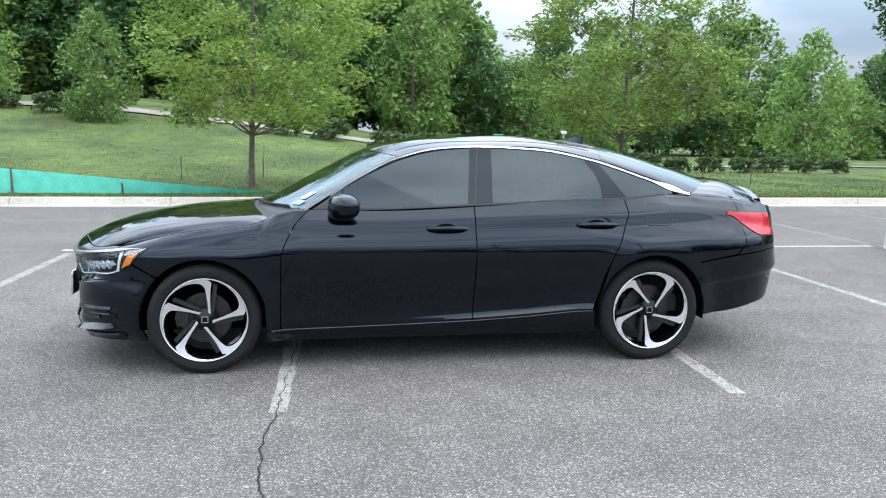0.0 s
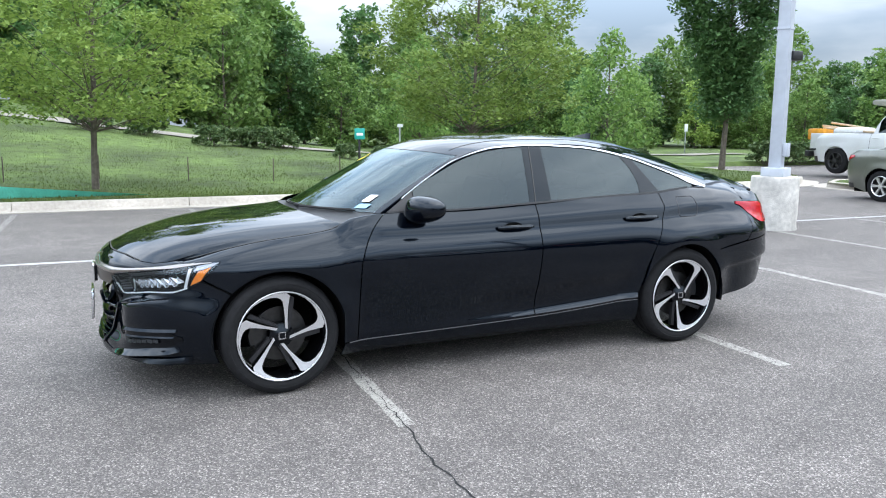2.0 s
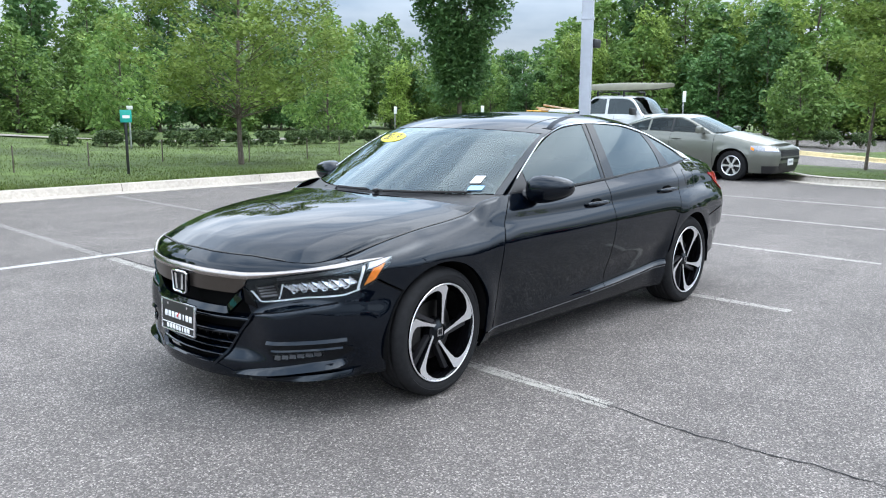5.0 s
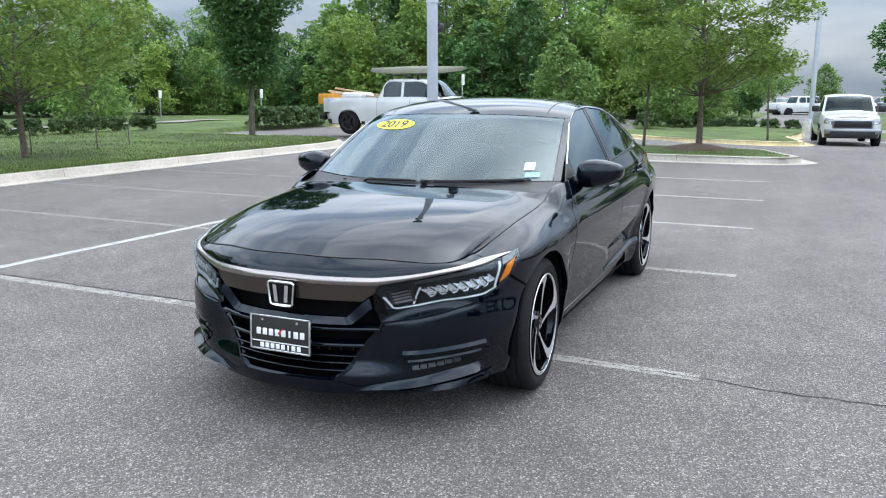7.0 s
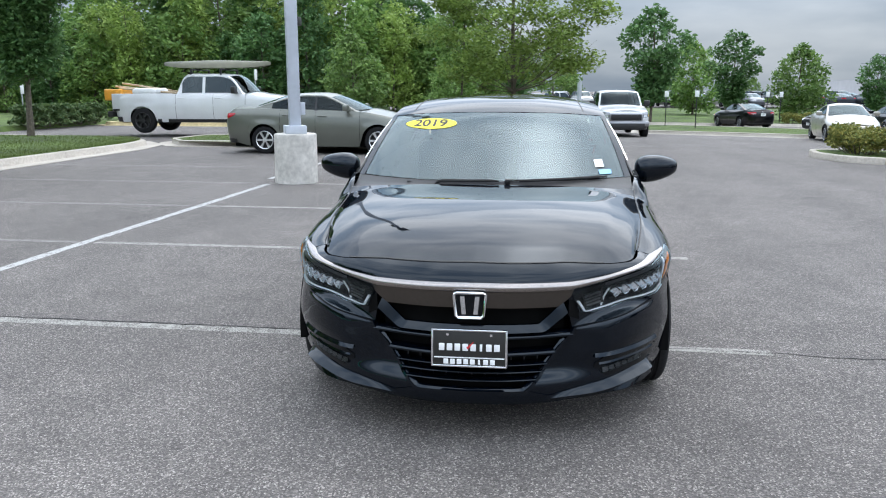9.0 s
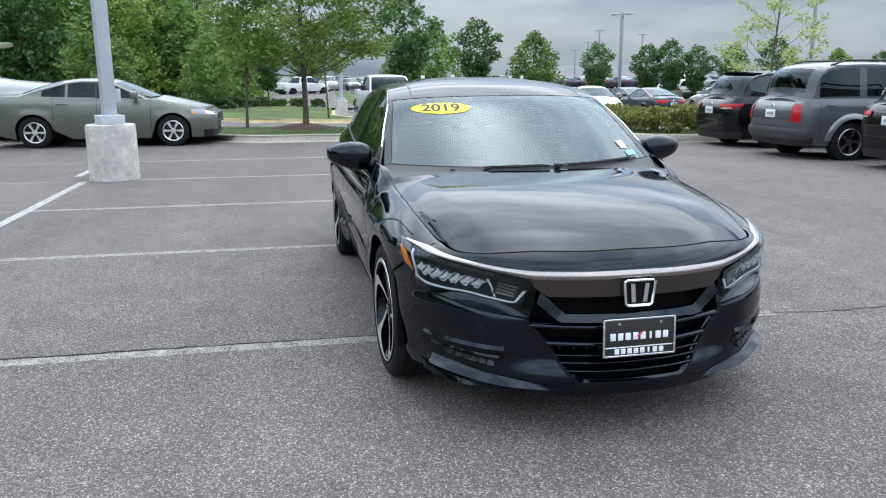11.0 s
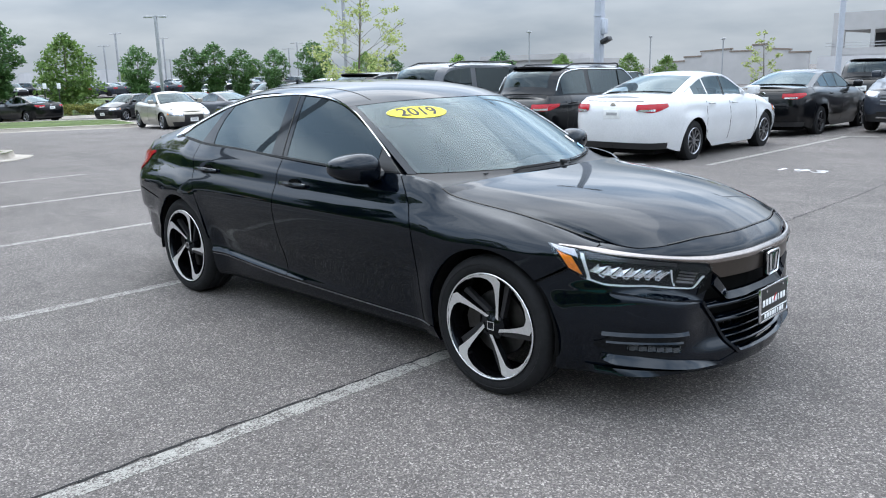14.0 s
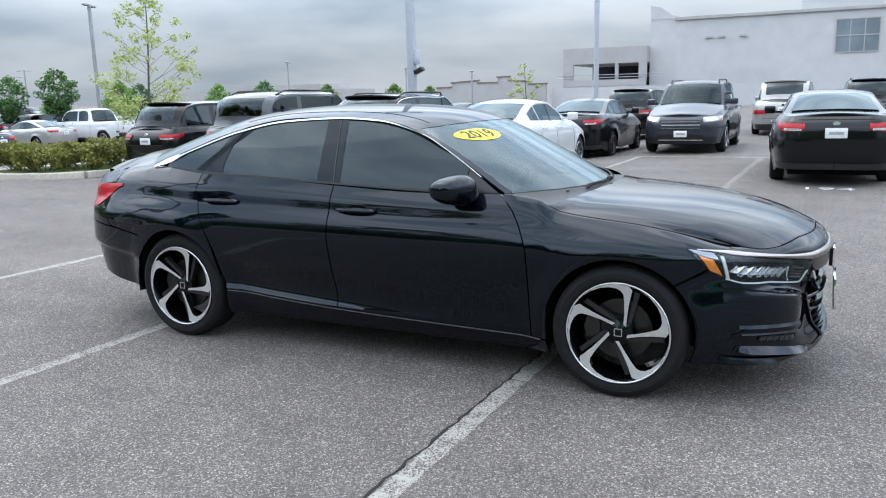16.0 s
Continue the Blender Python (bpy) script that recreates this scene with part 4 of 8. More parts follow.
    for s in (1, -1):
        def lamp_at(a, b, out):
            lo, hi = polyline(uz(hl_low))(a), polyline(uz(hl_top))(a)
            q = lo.lerp(hi, b)
            p = skin(q.x, q.y, out)
            return Vector((p.x, s * p.y, p.z))

        def patch(a0, a1, b0, b1, out, nu, nv, slant=0.0):
            return grid_mesh(lambda a, b: lamp_at(a0 + (a1 - a0) * a + slant * (b - 0.5), b0 + (b1 - b0) * b, out), nu, nv, rim=0.012, inward=lambda a, b: (0.6, -0.6 * s, 0), flip=s > 0)

        part("bumper_seam", ribbon(bmesh.new(), lambda t: (lambda p: Vector((p.x, s * p.y, p.z)))(skin(u_at_x(-1.835 + 0.135 * t), 0.668 - 0.066 * t, 0.0015)), 8, 0.005, 0.001, lambda t: Vector((-0.4, 0.9 * s, 0))), M_DARK, car)
        lamp = new("headlight")
        lamp.parent = car
        tagged(lamp, "clear LED headlight with an amber corner marker")
        part("housing", patch(0, 1, 0, 1, 0.004, 40, 6), M_GLOSSBLACK, lamp, "dark lamp housing")
        part("projector", grid_mesh(lambda a, b: lamp_at(0.06 + 0.145 * a, 0.22 + 0.58 * b, 0.012 - 0.008 * b - 0.004 * math.sin(math.pi * a)), 8, 6, rim=0.01, inward=lambda a, b: (0.6, -0.6 * s, 0), flip=s > 0), M_STEEL, lamp, "square dark projector")
        for k in range(4):
            part("projector_rib", patch(0.075, 0.185, 0.26 + 0.12 * k, 0.32 + 0.12 * k, 0.012, 8, 2), M_SATIN, lamp)
        for k in range(6):
            a0 = 0.29 + 0.076 * k
            bm = bmesh.new()
            tube(bm, [lamp_at(a0 + q, w, 0.008) for q, w in ((-0.016, 0.66), (0.0, 0.40), (0.016, 0.28), (0.040, 0.30), (0.052, 0.42), (0.054, 0.54))], [0.002, 0.003, 0.004, 0.004, 0.003, 0.002], 6)
            part("reflector", bm, M_LED, lamp, "small hooked silver reflector")
        for k in range(7):
            a0 = 0.268 + 0.070 * k
            part("bowl", grid_mesh(lambda a, b: lamp_at(a0 + 0.058 * a - 0.06 * (b - 0.5), 0.36 + 0.30 * b, 0.013 - 0.008 * b - 0.005 * math.sin(math.pi * a) * b), 6, 4, rim=0.008, inward=lambda a, b: (0.6, -0.6 * s, 0), flip=s > 0), M_LED, lamp, "faceted bright reflector bowl")
        part("upper_trim", patch(0.22, 0.80, 0.84, 0.95, 0.006, 30, 2), M_GREYALLOY, lamp)
        part("light_guide", patch(0.05, 0.80, 0.03, 0.080, 0.009, 36, 2), M_LEDWHITE, lamp, "white light guide along the lower edge")
        part("light_guide", patch(0.785, 0.806, 0.03, 0.90, 0.009, 3, 6, 0.03), M_LEDWHITE, lamp)
        part("light_guide", patch(0.212, 0.224, 0.12, 0.70, 0.008, 3, 6, 0.06), M_LEDWHITE, lamp)
        part("light_guide", patch(0.028, 0.046, 0.05, 0.55, 0.009, 3, 6, -0.03), M_LEDWHITE, lamp)
        part("marker", patch(0.85, 0.935, 0.12, 0.70, 0.009, 6, 5, 0.05), M_AMBER, lamp, "amber side marker")
        part("tip", patch(0.845, 0.985, 0.74, 0.96, 0.006, 6, 3, 0.02), M_SATIN, lamp)
        ob = part("lens", patch(0.0, 1.0, 0.0, 1.0, 0.015, 40, 6), M_LENS, lamp, "clear lens")
        ob.visible_shadow = False
        # Fog lamp niche and the blade under it.
        def niche(y0, y1, z0, z1, out, tilt=0.0, ends=False, thin=1.0, point=False):
            ua, ub = u_at_y(y0), u_at_y(y1)
            def f(a, b):
                o = out(b) * (sstep(0, 0.18, a) * (1 - sstep(0.86, 1, a)) if ends else 1) if callable(out) else out
                h = thin + (1 - thin) * sstep(0, 0.7, a)
                if point:
                    b = 0.5 + (b - 0.5) * (0.2 + 0.8 * sstep(0, 0.16, a) * (1 - sstep(0.72, 1, a)))
                p = skin(ua + (ub - ua) * a, z0 + (z1 - z0) * b * h + tilt * a, o * h + 0.002)
                return Vector((p.x, s * p.y, p.z))
            return grid_mesh(f, 20, 6, rim=0.02, inward=lambda a, b: (0.7, -0.7 * s, 0), flip=s > 0)

        fog = new("fog_lamp")
        fog.parent = car
        # Flat patch on the skin; its black also stands in for the recess's shade.
        part("niche", niche(0.520, 0.815, 0.278, 0.386, 0.003, 0.018, point=True), M_GLOSSBLACK, fog, "flat dark patch for the shaded intake niche")
        part("fin", niche(0.515, 0.80, 0.372, 0.388, lambda b: 0.012 - 0.012 * b, 0.020), M_PAINT, fog)
        part("fin", niche(0.535, 0.79, 0.336, 0.346, lambda b: 0.009 - 0.007 * b, 0.020), M_PAINT, fog)
        part("lamp_bar", niche(0.548, 0.735, 0.298, 0.326, 0.011, 0.026), M_LENS, fog, "clear LED strip").visible_shadow = False
        for k in range(6):
            y = 0.552 + 0.030 * k
            part("diode", niche(y, y + 0.024, 0.302 + 0.004 * k, 0.322 + 0.004 * k, lambda b: 0.010 - 0.008 * b), M_GREYALLOY if k else M_STEEL, fog)

        def band(low, top, out, nu=40, nv=5):
            """A strip of one front corner between two lines, tapering at both ends."""
            fl, ft = polyline(uz(low)), polyline(uz(top))

            def f(a, b):
                q = fl(a).lerp(ft(a), b)
                p = skin(q.x, q.y, out(b) * sstep(0, 0.45, a) * (1 - sstep(0.90, 1, a)) + 0.005)
                return Vector((p.x, s * p.y, p.z))

            return grid_mesh(f, nu, nv, rim=0.03, inward=lambda a, b: (0.6, -0.6 * s, 0.1), flip=s > 0)

        part("blade", band([("y", 0.27, 0.192), ("y", 0.50, 0.224), ("y", 0.70, 0.256), ("y", 0.805, 0.276)], [("y", 0.29, 0.204), ("y", 0.50, 0.254), ("y", 0.70, 0.290), ("y", 0.800, 0.304)], lambda b: 0.040 * (1 - b) ** 1.2), M_PAINT, car, "body-colour lower blade")
        part("blade", band([("y", 0.50, 0.190), ("y", 0.62, 0.193), ("y", 0.78, 0.206), (-1.90, 0.220)], [("y", 0.50, 0.196), ("y", 0.62, 0.216), ("y", 0.78, 0.236), (-1.90, 0.250)], lambda b: 0.006 + 0.022 * (1 - b)), M_PAINT, car, "body-colour lower blade")
    # Emblem and plate.
    zc, xf = 0.617, -2.352
    ring = [(0.066, 0.046), (0.054, 0.053), (-0.054, 0.053), (-0.066, 0.046), (-0.057, -0.043), (-0.046, -0.050), (0.046, -0.050), (0.057, -0.043)]
    bm = bmesh.new()
    outer = [(xf, y, zc + z) for y, z in ring]
    tube(bm, outer + [outer[0]], 0.006, 6, cap=False)
    part("emblem", bm, M_CHROME, car, "chrome-rimmed badge, drawn plain")
    bm = bmesh.new()
    slab(bm, ring, xf + 0.004, xf + 0.02, "x", pose(0, 0, zc))
    part("emblem_field", bm, M_GLOSSBLACK, car)
    bm = bmesh.new()
    for q in (0.024, -0.024):
        slab(bm, [(q - 0.009, -0.036), (q + 0.009, -0.036), (q * 1.3 + 0.009, 0.040), (q * 1.3 - 0.009, 0.040)], xf - 0.004, xf + 0.006, "x", pose(0, 0, zc))
    part("emblem_bar", bm, M_CHROME, car)
    plate = new("front_plate")
    plate.parent, plate.matrix_basis = car, pose(-2.365, 0.0, 0.440, 0, 3, 0)
    tagged(plate, "black dealer plate in a chrome frame")
    bm = bmesh.new()
    box(bm, -0.004, 0.006, -0.150, 0.150, -0.075, 0.075, 0.003)
    part("plate_field", bm, M_INK, plate)
    bm = bmesh.new()
    for y0, y1, z0, z1 in ((-0.158, 0.158, 0.071, 0.080), (-0.158, 0.158, -0.080, -0.071), (-0.158, -0.148, -0.080, 0.080), (0.148, 0.158, -0.080, 0.080)):
        box(bm, -0.010, 0.004, y0, y1, z0, z1, 0.003)
    part("plate_frame", bm, M_CHROME, plate)
    bm = bmesh.new()
    box(bm, -0.0075, -0.004, -0.145, 0.145, -0.042, -0.038)
    part("plate_rule", bm, M_WHITESTICKER, plate)
    for z, h, w in ((0.004, 0.030, 0.26), (-0.057, 0.022, 0.22)):
        for k in range(8):
            y, hw = w * ((k + 0.5) / 8 - 0.5), w / 8 * (0.16 if k == 2 else 0.36)
            bm = bmesh.new()
            box(bm, -0.0075, -0.004, y - hw, y + hw, z - h / 2, z + h / 2, 0.002)
            part("plate_bar", bm, M_WHITESTICKER, plate)
    bm = bmesh.new()
    slab(bm, [(0.012, 0.004), (0.004, -0.004), (-0.020, 0.030), (0.004, 0.010)], -0.009, -0.0075, "x")
    part("plate_tick", bm, M_REDINK, plate)
    for y in (-0.09, 0.09):
        bm = bmesh.new()
        bmesh.ops.create_cone(bm, cap_ends=True, segments=10, radius1=0.006, radius2=0.004, depth=0.006, matrix=pose(-0.008, y, 0.058, 0, 90, 0))
        part("plate_screw", bm, M_CHROME, plate)

    # Bonnet: crowned, with two converging creases; its front edge follows the nose strip.
    BONNET_Z = pchip([(0.0, 0.778), (0.12, 0.838), (0.36, 0.908), (0.66, 0.952), (1.0, 0.975)])
    front = polyline(uz([("y", 0.0, 0.779), ("y", 0.42, 0.773), ("y", 0.62, 0.757), ("y", 0.70, 0.755), (-1.95, 0.774)]))
    flank = [skin(u_at_x(-1.95 + 0.915 * k / 16), TOP_Z(-1.95 + 0.915 * k / 16)) for k in range(17)]
    rear = lambda t: Vector((-1.165 + 0.13 * (2 * t - 1) ** 2, (2 * t - 1) * (flank[-1].y - 0.004), 0.975 + (flank[-1].z - 0.975) * abs(2 * t - 1) ** 2.4))

    def nose_edge(t):
        q = front(abs(2 * t - 1))
        p = skin(q.x, q.y)
        return Vector((p.x + 0.006, math.copysign(p.y, 2 * t - 1), p.z))

    def fender_edge(s):
        g = polyline([Vector((p.x, s * (p.y - 0.004), p.z)) for p in flank])
        return lambda t: g(t)

    base = coons(nose_edge, rear, fender_edge(-1), fender_edge(1))

    def bonnet(a, b):
        p, k = base(b, a), abs(2 * b - 1)
        mid = base(0.5, a).z
        kc = 0.64 + 0.18 * a
        w = min(1.0, k / 0.7 * kc if k < 0.7 else kc + (k - 0.7) / 0.3 * (1 - kc))
        p, k = base(0.5 + math.copysign(0.5 * w, b - 0.5), a), w
        hump = 1 - 0.12 * (k / kc) ** 2 if k < kc else 0.88 * (1 - ((k - kc) / (1 - kc)) ** 1.1)
        return Vector((p.x, p.y, p.z + (BONNET_Z(a) - mid) * ((1 - k ** 2.6) * 0.3 + hump * 0.7)))

    part("bonnet", grid_mesh(bonnet, 44, 60, rim=0.02, inward=lambda a, b: (0, 0, -1)), M_PAINT, car, "crowned black bonnet", sharp=7)
    for s in (1, -1):
        g = lambda t: bonnet(0.004 + 0.996 * t, 0.5 + s * 0.4985)
        part("bonnet_seam", ribbon(bmesh.new(), g, 30, 0.007, 0.0012, lambda t: (0, 0.5 * s, 1)), M_INK, car)
    part("bonnet_seam", ribbon(bmesh.new(), lambda t: bonnet(0.004, 0.14 + 0.72 * t), 50, 0.007, 0.0012, lambda t: (-0.5, 0, 1)), M_INK, car)
    bm = bmesh.new()
    grid_mesh(lambda a, b: bonnet(1, b).lerp(canopy(0, 2 * b - 1), a) + Vector((0, 0, -0.018 * math.sin(math.pi * a))), 4, 40, bm)
    part("cowl", bm, M_BLACK, car, "black plastic cowl under the windscreen")

    # Cabin.
    def span(s0, s1, w0, w1, out=0.0, nu=16, nv=30, rim=0.012):
        return grid_mesh(lambda a, b: canopy(s0 + (s1 - s0) * a, w0 + (w1 - w0) * b, out), nu, nv, rim=rim, inward=lambda a, b: (0, 0, -1))

    ob = part("windscreen", span(0.02, 2, -0.952, 0.952, 0, 24, 36, 0), M_WINDSHIELD, car, "laminated windscreen with a dark upper band")
    ob.visible_shadow = False
    part("windscreen_band", span(1.88, 2.0, -0.92, 0.92, -0.006, 3, 30, 0), M_INK, car)
    for s in (1, -1):
        part("windscreen_edge", span(0.05, 1.9, 0.925 * s, 0.950 * s, -0.006, 20, 2, 0), M_INK, car)
        part("front_pillar", span(0, 2.0, 0.955 * s, 1.0 * s, 0.002, 24, 4, 0.02), M_PAINT, car)
        part("rear_pillar", span(6, 8, 0.86 * s, 1.0 * s, 0.002, 20, 6, 0.02), M_PAINT, car)
    part("roof", span(2.01, 5.99, -1, 1, 0.002, 40, 48, 0.02), M_PAINT, car, "black roof panel")
    for s in (1, -1):
        g = lambda t: canopy(2.2 + 3.6 * t, 0.80 * s, 0.002)
        part("roof_seam", ribbon(bmesh.new(), g, 30, 0.008, 0.0015, lambda t: (0, 0, 1)), M_INK, car)
    ob = part("rear_window", span(6, 8, -0.86, 0.86, 0, 16, 30, 0), M_TINT, car)
    ob.visible_shadow = False
    edge = [skin(u_at_x(1.75 + 0.65 * k / 8), TOP_Z(1.75 + 0.65 * k / 8)) for k in range(9)]

    def deck_side(s):
        pts = [canopy(8, s)] + [Vector((p.x, s * p.y, p.z)) for p in edge[1:]]
        return polyline(pts)

    deck_end = polyline([Vector((edge[-1].x + 0.10 * (1 - (k / 8) ** 2), edge[-1].y * k / 8, edge[-1].z + 0.085 * (1 - (k / 8) ** 2))) for k in range(-8, 9)])
    deck = coons(lambda t: canopy(8, 2 * t - 1), deck_end, deck_side(-1), deck_side(1))
    part("boot_lid", grid_mesh(deck, 36, 14, flip=True), M_PAINT, car)
    part("tail_spoiler", grid_mesh(lambda a, b: deck(0.06 + 0.88 * a, 0.86 + 0.15 * b) + Vector((0.010 * b, 0, -0.002 + 0.014 * sstep(0, 0.8, b) - 0.006 * sstep(0.85, 1, b))), 36, 6, rim=0.02, inward=lambda a, b: (0, 0, -1), flip=True), M_PAINT, car, "low lip spoiler")
    rear_low = lambda t: skin(u_at_x(2.56) if abs(2 * t - 1) < 0.01 else u_at_x(2.40) + (PLAN_N - u_at_x(2.40)) * (1 - abs(2 * t - 1)), 0.93)
    part("tail_panel", grid_mesh(lambda a, b: deck_end(a).lerp(Vector((rear_low(a).x, rear_low(a).y * (1 if a > 0.5 else -1), 0.93)), b), 30, 4, flip=True), M_PAINT, car)

    # Side windows, pillars and the bright strip over them.
    belt = lambda x0, x1, n=8: top_line(x0, x1, n)
    pane("front_window", belt(-0.58, 0.195), dlo_line(-0.58, 0.235), [(-0.58, TOP_Z(-0.58)), (-0.58, DLO(-0.58))], [(0.195, TOP_Z(0.195)), (0.235, DLO(0.235))], 24, 10, M_TINT, car, "dark tinted door glass")
    pane("mirror_sail", belt(-0.77, -0.585, 4), dlo_line(-0.77, -0.585, 6), [(-0.77, TOP_Z(-0.77)), (-0.77, DLO(-0.77))], [(-0.585, TOP_Z(-0.585)), (-0.585, DLO(-0.585))], 6, 5, M_BLACK, car)
    pane("centre_pillar", belt(0.195, 0.355, 3), dlo_line(0.235, 0.375, 3), [(0.195, TOP_Z(0.195)), (0.235, DLO(0.235))], [(0.355, TOP_Z(0.355)), (0.375, DLO(0.375))], 6, 8, M_GLOSSBLACK, car, "", 0.003)
    pane("rear_window_side", belt(0.355, 1.09), dlo_line(0.375, 1.0), [(0.355, TOP_Z(0.355)), (0.375, DLO(0.375))], [(1.09, TOP_Z(1.09)), (1.095, 1.13), (1.065, 1.22), (1.0, DLO(1.0))], 20, 10, M_TINT, car, "dark tinted door glass")
    pane("rear_division", belt(1.09, 1.27, 3), dlo_line(1.0, 1.095, 3), [(1.09, TOP_Z(1.09)), (1.095, 1.13), (1.065, 1.22), (1.0, DLO(1.0))], [(1.27, TOP_Z(1.27)), (1.095, DLO(1.095))], 5, 8, M_GLOSSBLACK, car, "", 0.003)
    pane("quarter_window", [(1.27, TOP_Z(1.27)), (1.43, 1.068), (1.60, 1.088)], dlo_line(1.095, 1.60), [(1.27, TOP_Z(1.27)), (1.095, DLO(1.095))], [(1.60, 1.088), (1.60, DLO(1.60))], 14, 8, M_TINT, car, "dark tinted quarter glass")
    for s in (1, -1):
        def line(t):
            x = -0.66 + 2.385 * t
            p = side_glass(x, DLO(x) + 0.008 - 0.012 * sstep(0.86, 1, t), 0.003 + 0.007 * (1 - sstep(0.2, 0.42, t)) * sstep(0.0, 0.08, t))
            return Vector((p.x, s * p.y, p.z))

        part("window_trim", ribbon(bmesh.new(), line, 70, lambda t: 0.004 + 0.008 * sstep(0.05, 0.4, t) + 0.034 * sstep(0.88, 0.95, t) * (1 - 0.9 * sstep(0.94, 1.0, t)), 0.006, lambda t: (0, s, 0.5 * sstep(0.12, 0.42, t))), M_CHROME, car, "bright chrome window strip")

        def low(t):
            x = -0.76 + 2.3 * t
            p = side_glass(x, TOP_Z(x) + 0.004, 0.004)
            return Vector((p.x, s * p.y, p.z))

        seam = lambda t: (lambda p: Vector((p.x, s * p.y, p.z)))(side_glass(0.236 + 0.05 * t, TOP_Z(0.236) + (DLO(0.286) - TOP_Z(0.236)) * t, 0.0045))
        part("door_gap", ribbon(bmesh.new(), seam, 12, 0.007, 0.0015, lambda t: (0, s, 0.4)), M_INK, car)
        part("belt_seal", ribbon(bmesh.new(), low, 40, 0.014, 0.005, lambda t: (0, s, 0.3)), M_BLACK, car, "black rubber waist seal")
        for x0, x1, z in ((-0.068, 0.185, 0.884), (0.895, 1.165, 0.904)):
            handle = new("door_handle")
            handle.parent = car
            xm = (x0 + x1) / 2
            y = skin(u_at_x(xm), z).y
            bm = bmesh.new()
            lathe(bm, [(0.0, -0.003), (0.03, -0.004), (0.046, -0.001), (0.05, 0.003)], 20)
            bmesh.ops.transform(bm, matrix=Matrix.Translation((xm - 0.01, s * (y + 0.001), z - 0.012)) @ Matrix.Diagonal((1.5, 0.6 * s, 0.85, 1)), verts=bm.verts)
            # Nearly flat dish; the hand recess's shade is put into its near-black colour.
            part("cup", bm, M_DARK, handle)
            bm = bmesh.new()
            n = 12
            pts = [(x0 + (x1 - x0) * k / n, s * (y + 0.012 + 0.022 * math.sin(math.pi * min(1, max(0, (k / n - 0.04) / 0.92))) ** 0.5), z + 0.004 * math.sin(math.pi * k / n)) for k in range(n + 1)]
            tube(bm, pts, [0.008] + [0.0125] * (n - 1) + [0.008], 8)
            part("grip", bm, M_PAINT, handle)
            bm = bmesh.new()
            tube(bm, [(p[0], p[1] + s * 0.004, p[2] + 0.009) for p in pts[1:-1]], 0.004, 6)
            part("grip_edge", bm, M_GLOSSBLACK, handle)
        # Mirror.
        mirror = new("door_mirror")
        mirror.parent = car
        bm = bmesh.new()

        def shell(a, b):
            th, ph = 2 * math.pi * a, math.pi * (b - 0.5)
            c, t = math.cos(ph), 0.5
            sx = math.copysign(abs(math.cos(th)) ** 0.75, math.cos(th)) * abs(c) ** 0.6
            sz = math.copysign(abs(math.sin(th)) ** 0.8, math.sin(th)) * abs(c) ** 0.6
            yy = math.sin(ph)
            return Vector((-0.595 + 0.088 * sx + 0.035 * (yy + 0.5) * 0.8, s * (0.972 + 0.128 * yy), 1.022 + (0.078 - 0.020 * yy) * sz + 0.010 * yy))

        grid_mesh(shell, 28, 14, bm, close_u=True, flip=s > 0)
        bmesh.ops.remove_doubles(bm, verts=bm.verts, dist=0.0008)
        part("cap", bm, M_PAINT, mirror, "gloss black mirror cap")
        bm = bmesh.new()
        box(bm, -0.530, -0.518, s * 0.885, s * 1.01, 0.985, 1.06, 0.004)
        part("mirror_glass", bm, M_CHROME, mirror)
        bm = bmesh.new()
        tube(bm, [(-0.64, s * 0.83, 0.985), (-0.63, s * 0.88, 0.975), (-0.61, s * 0.93, 0.985)], [0.03, 0.022, 0.026], 8)
        part("stalk", bm, M_BLACK, mirror)
        # Tail lamp.
        tail = grid_mesh(lambda a, b: (lambda p: Vector((p.x, s * p.y, p.z)))(skin(u_at_x(1.99 + 0.40 * a), 0.975 - 0.02 * a - (0.02 + 0.125 * sstep(0, 0.65, a)) * (1 - b), 0.006)), 20, 8, rim=0.012, inward=lambda a, b: (-0.5, -s, 0), flip=s > 0)
        part("tail_lamp", tail, M_RED, car, "red wrap-round tail lamp")
    # Fuel flap seam (driver's side only), its reflection put into the grey colour, and bumper seams.
    loop = [(1.375, 0.905), (1.39, 0.893), (1.53, 0.893), (1.555, 0.91), (1.562, 0.96), (1.545, 1.015), (1.52, 1.028), (1.385, 1.028), (1.372, 1.01), (1.375, 0.905)]
    sweep_on("fuel_flap_seam", loop, 50, 0.006, 0.0015, M_GREYALLOY, car, "", 0.0, (-1,))
    # Roof fin.
    bm = bmesh.new()
    fin = lambda a, b: Vector((1.0 + 0.22 * a + 0.05 * b * (1 - a), (0.026 * math.sin(math.pi * (0.06 + 0.9 * a)) * (1 - b) + 0.003), 1.415 - 0.03 * a + 0.078 * b * (0.25 + 0.75 * a)))
    grid_mesh(fin, 12, 6, bm)
    grid_mesh(mirrored(fin), 12, 6, bm, flip=True)
    part("antenna_fin", bm, M_PAINT, car)
    # Wipers.
    for y0, y1, s0 in ((-0.10, -0.62, 0.03), (0.46, -0.02, 0.0)):
        wiper = new("wiper")
        wiper.parent = car
        f = lambda t: canopy(s0 + 0.045 * t - 0.025, (y0 + (y1 - y0) * t) / 0.8, 0.010)
        bm = bmesh.new()
        tube(bm, [f(k / 10) for k in range(11)], [0.006] + [0.004] * 10, 6)
        part("arm", bm, M_BLACK, wiper)
        bm = bmesh.new()
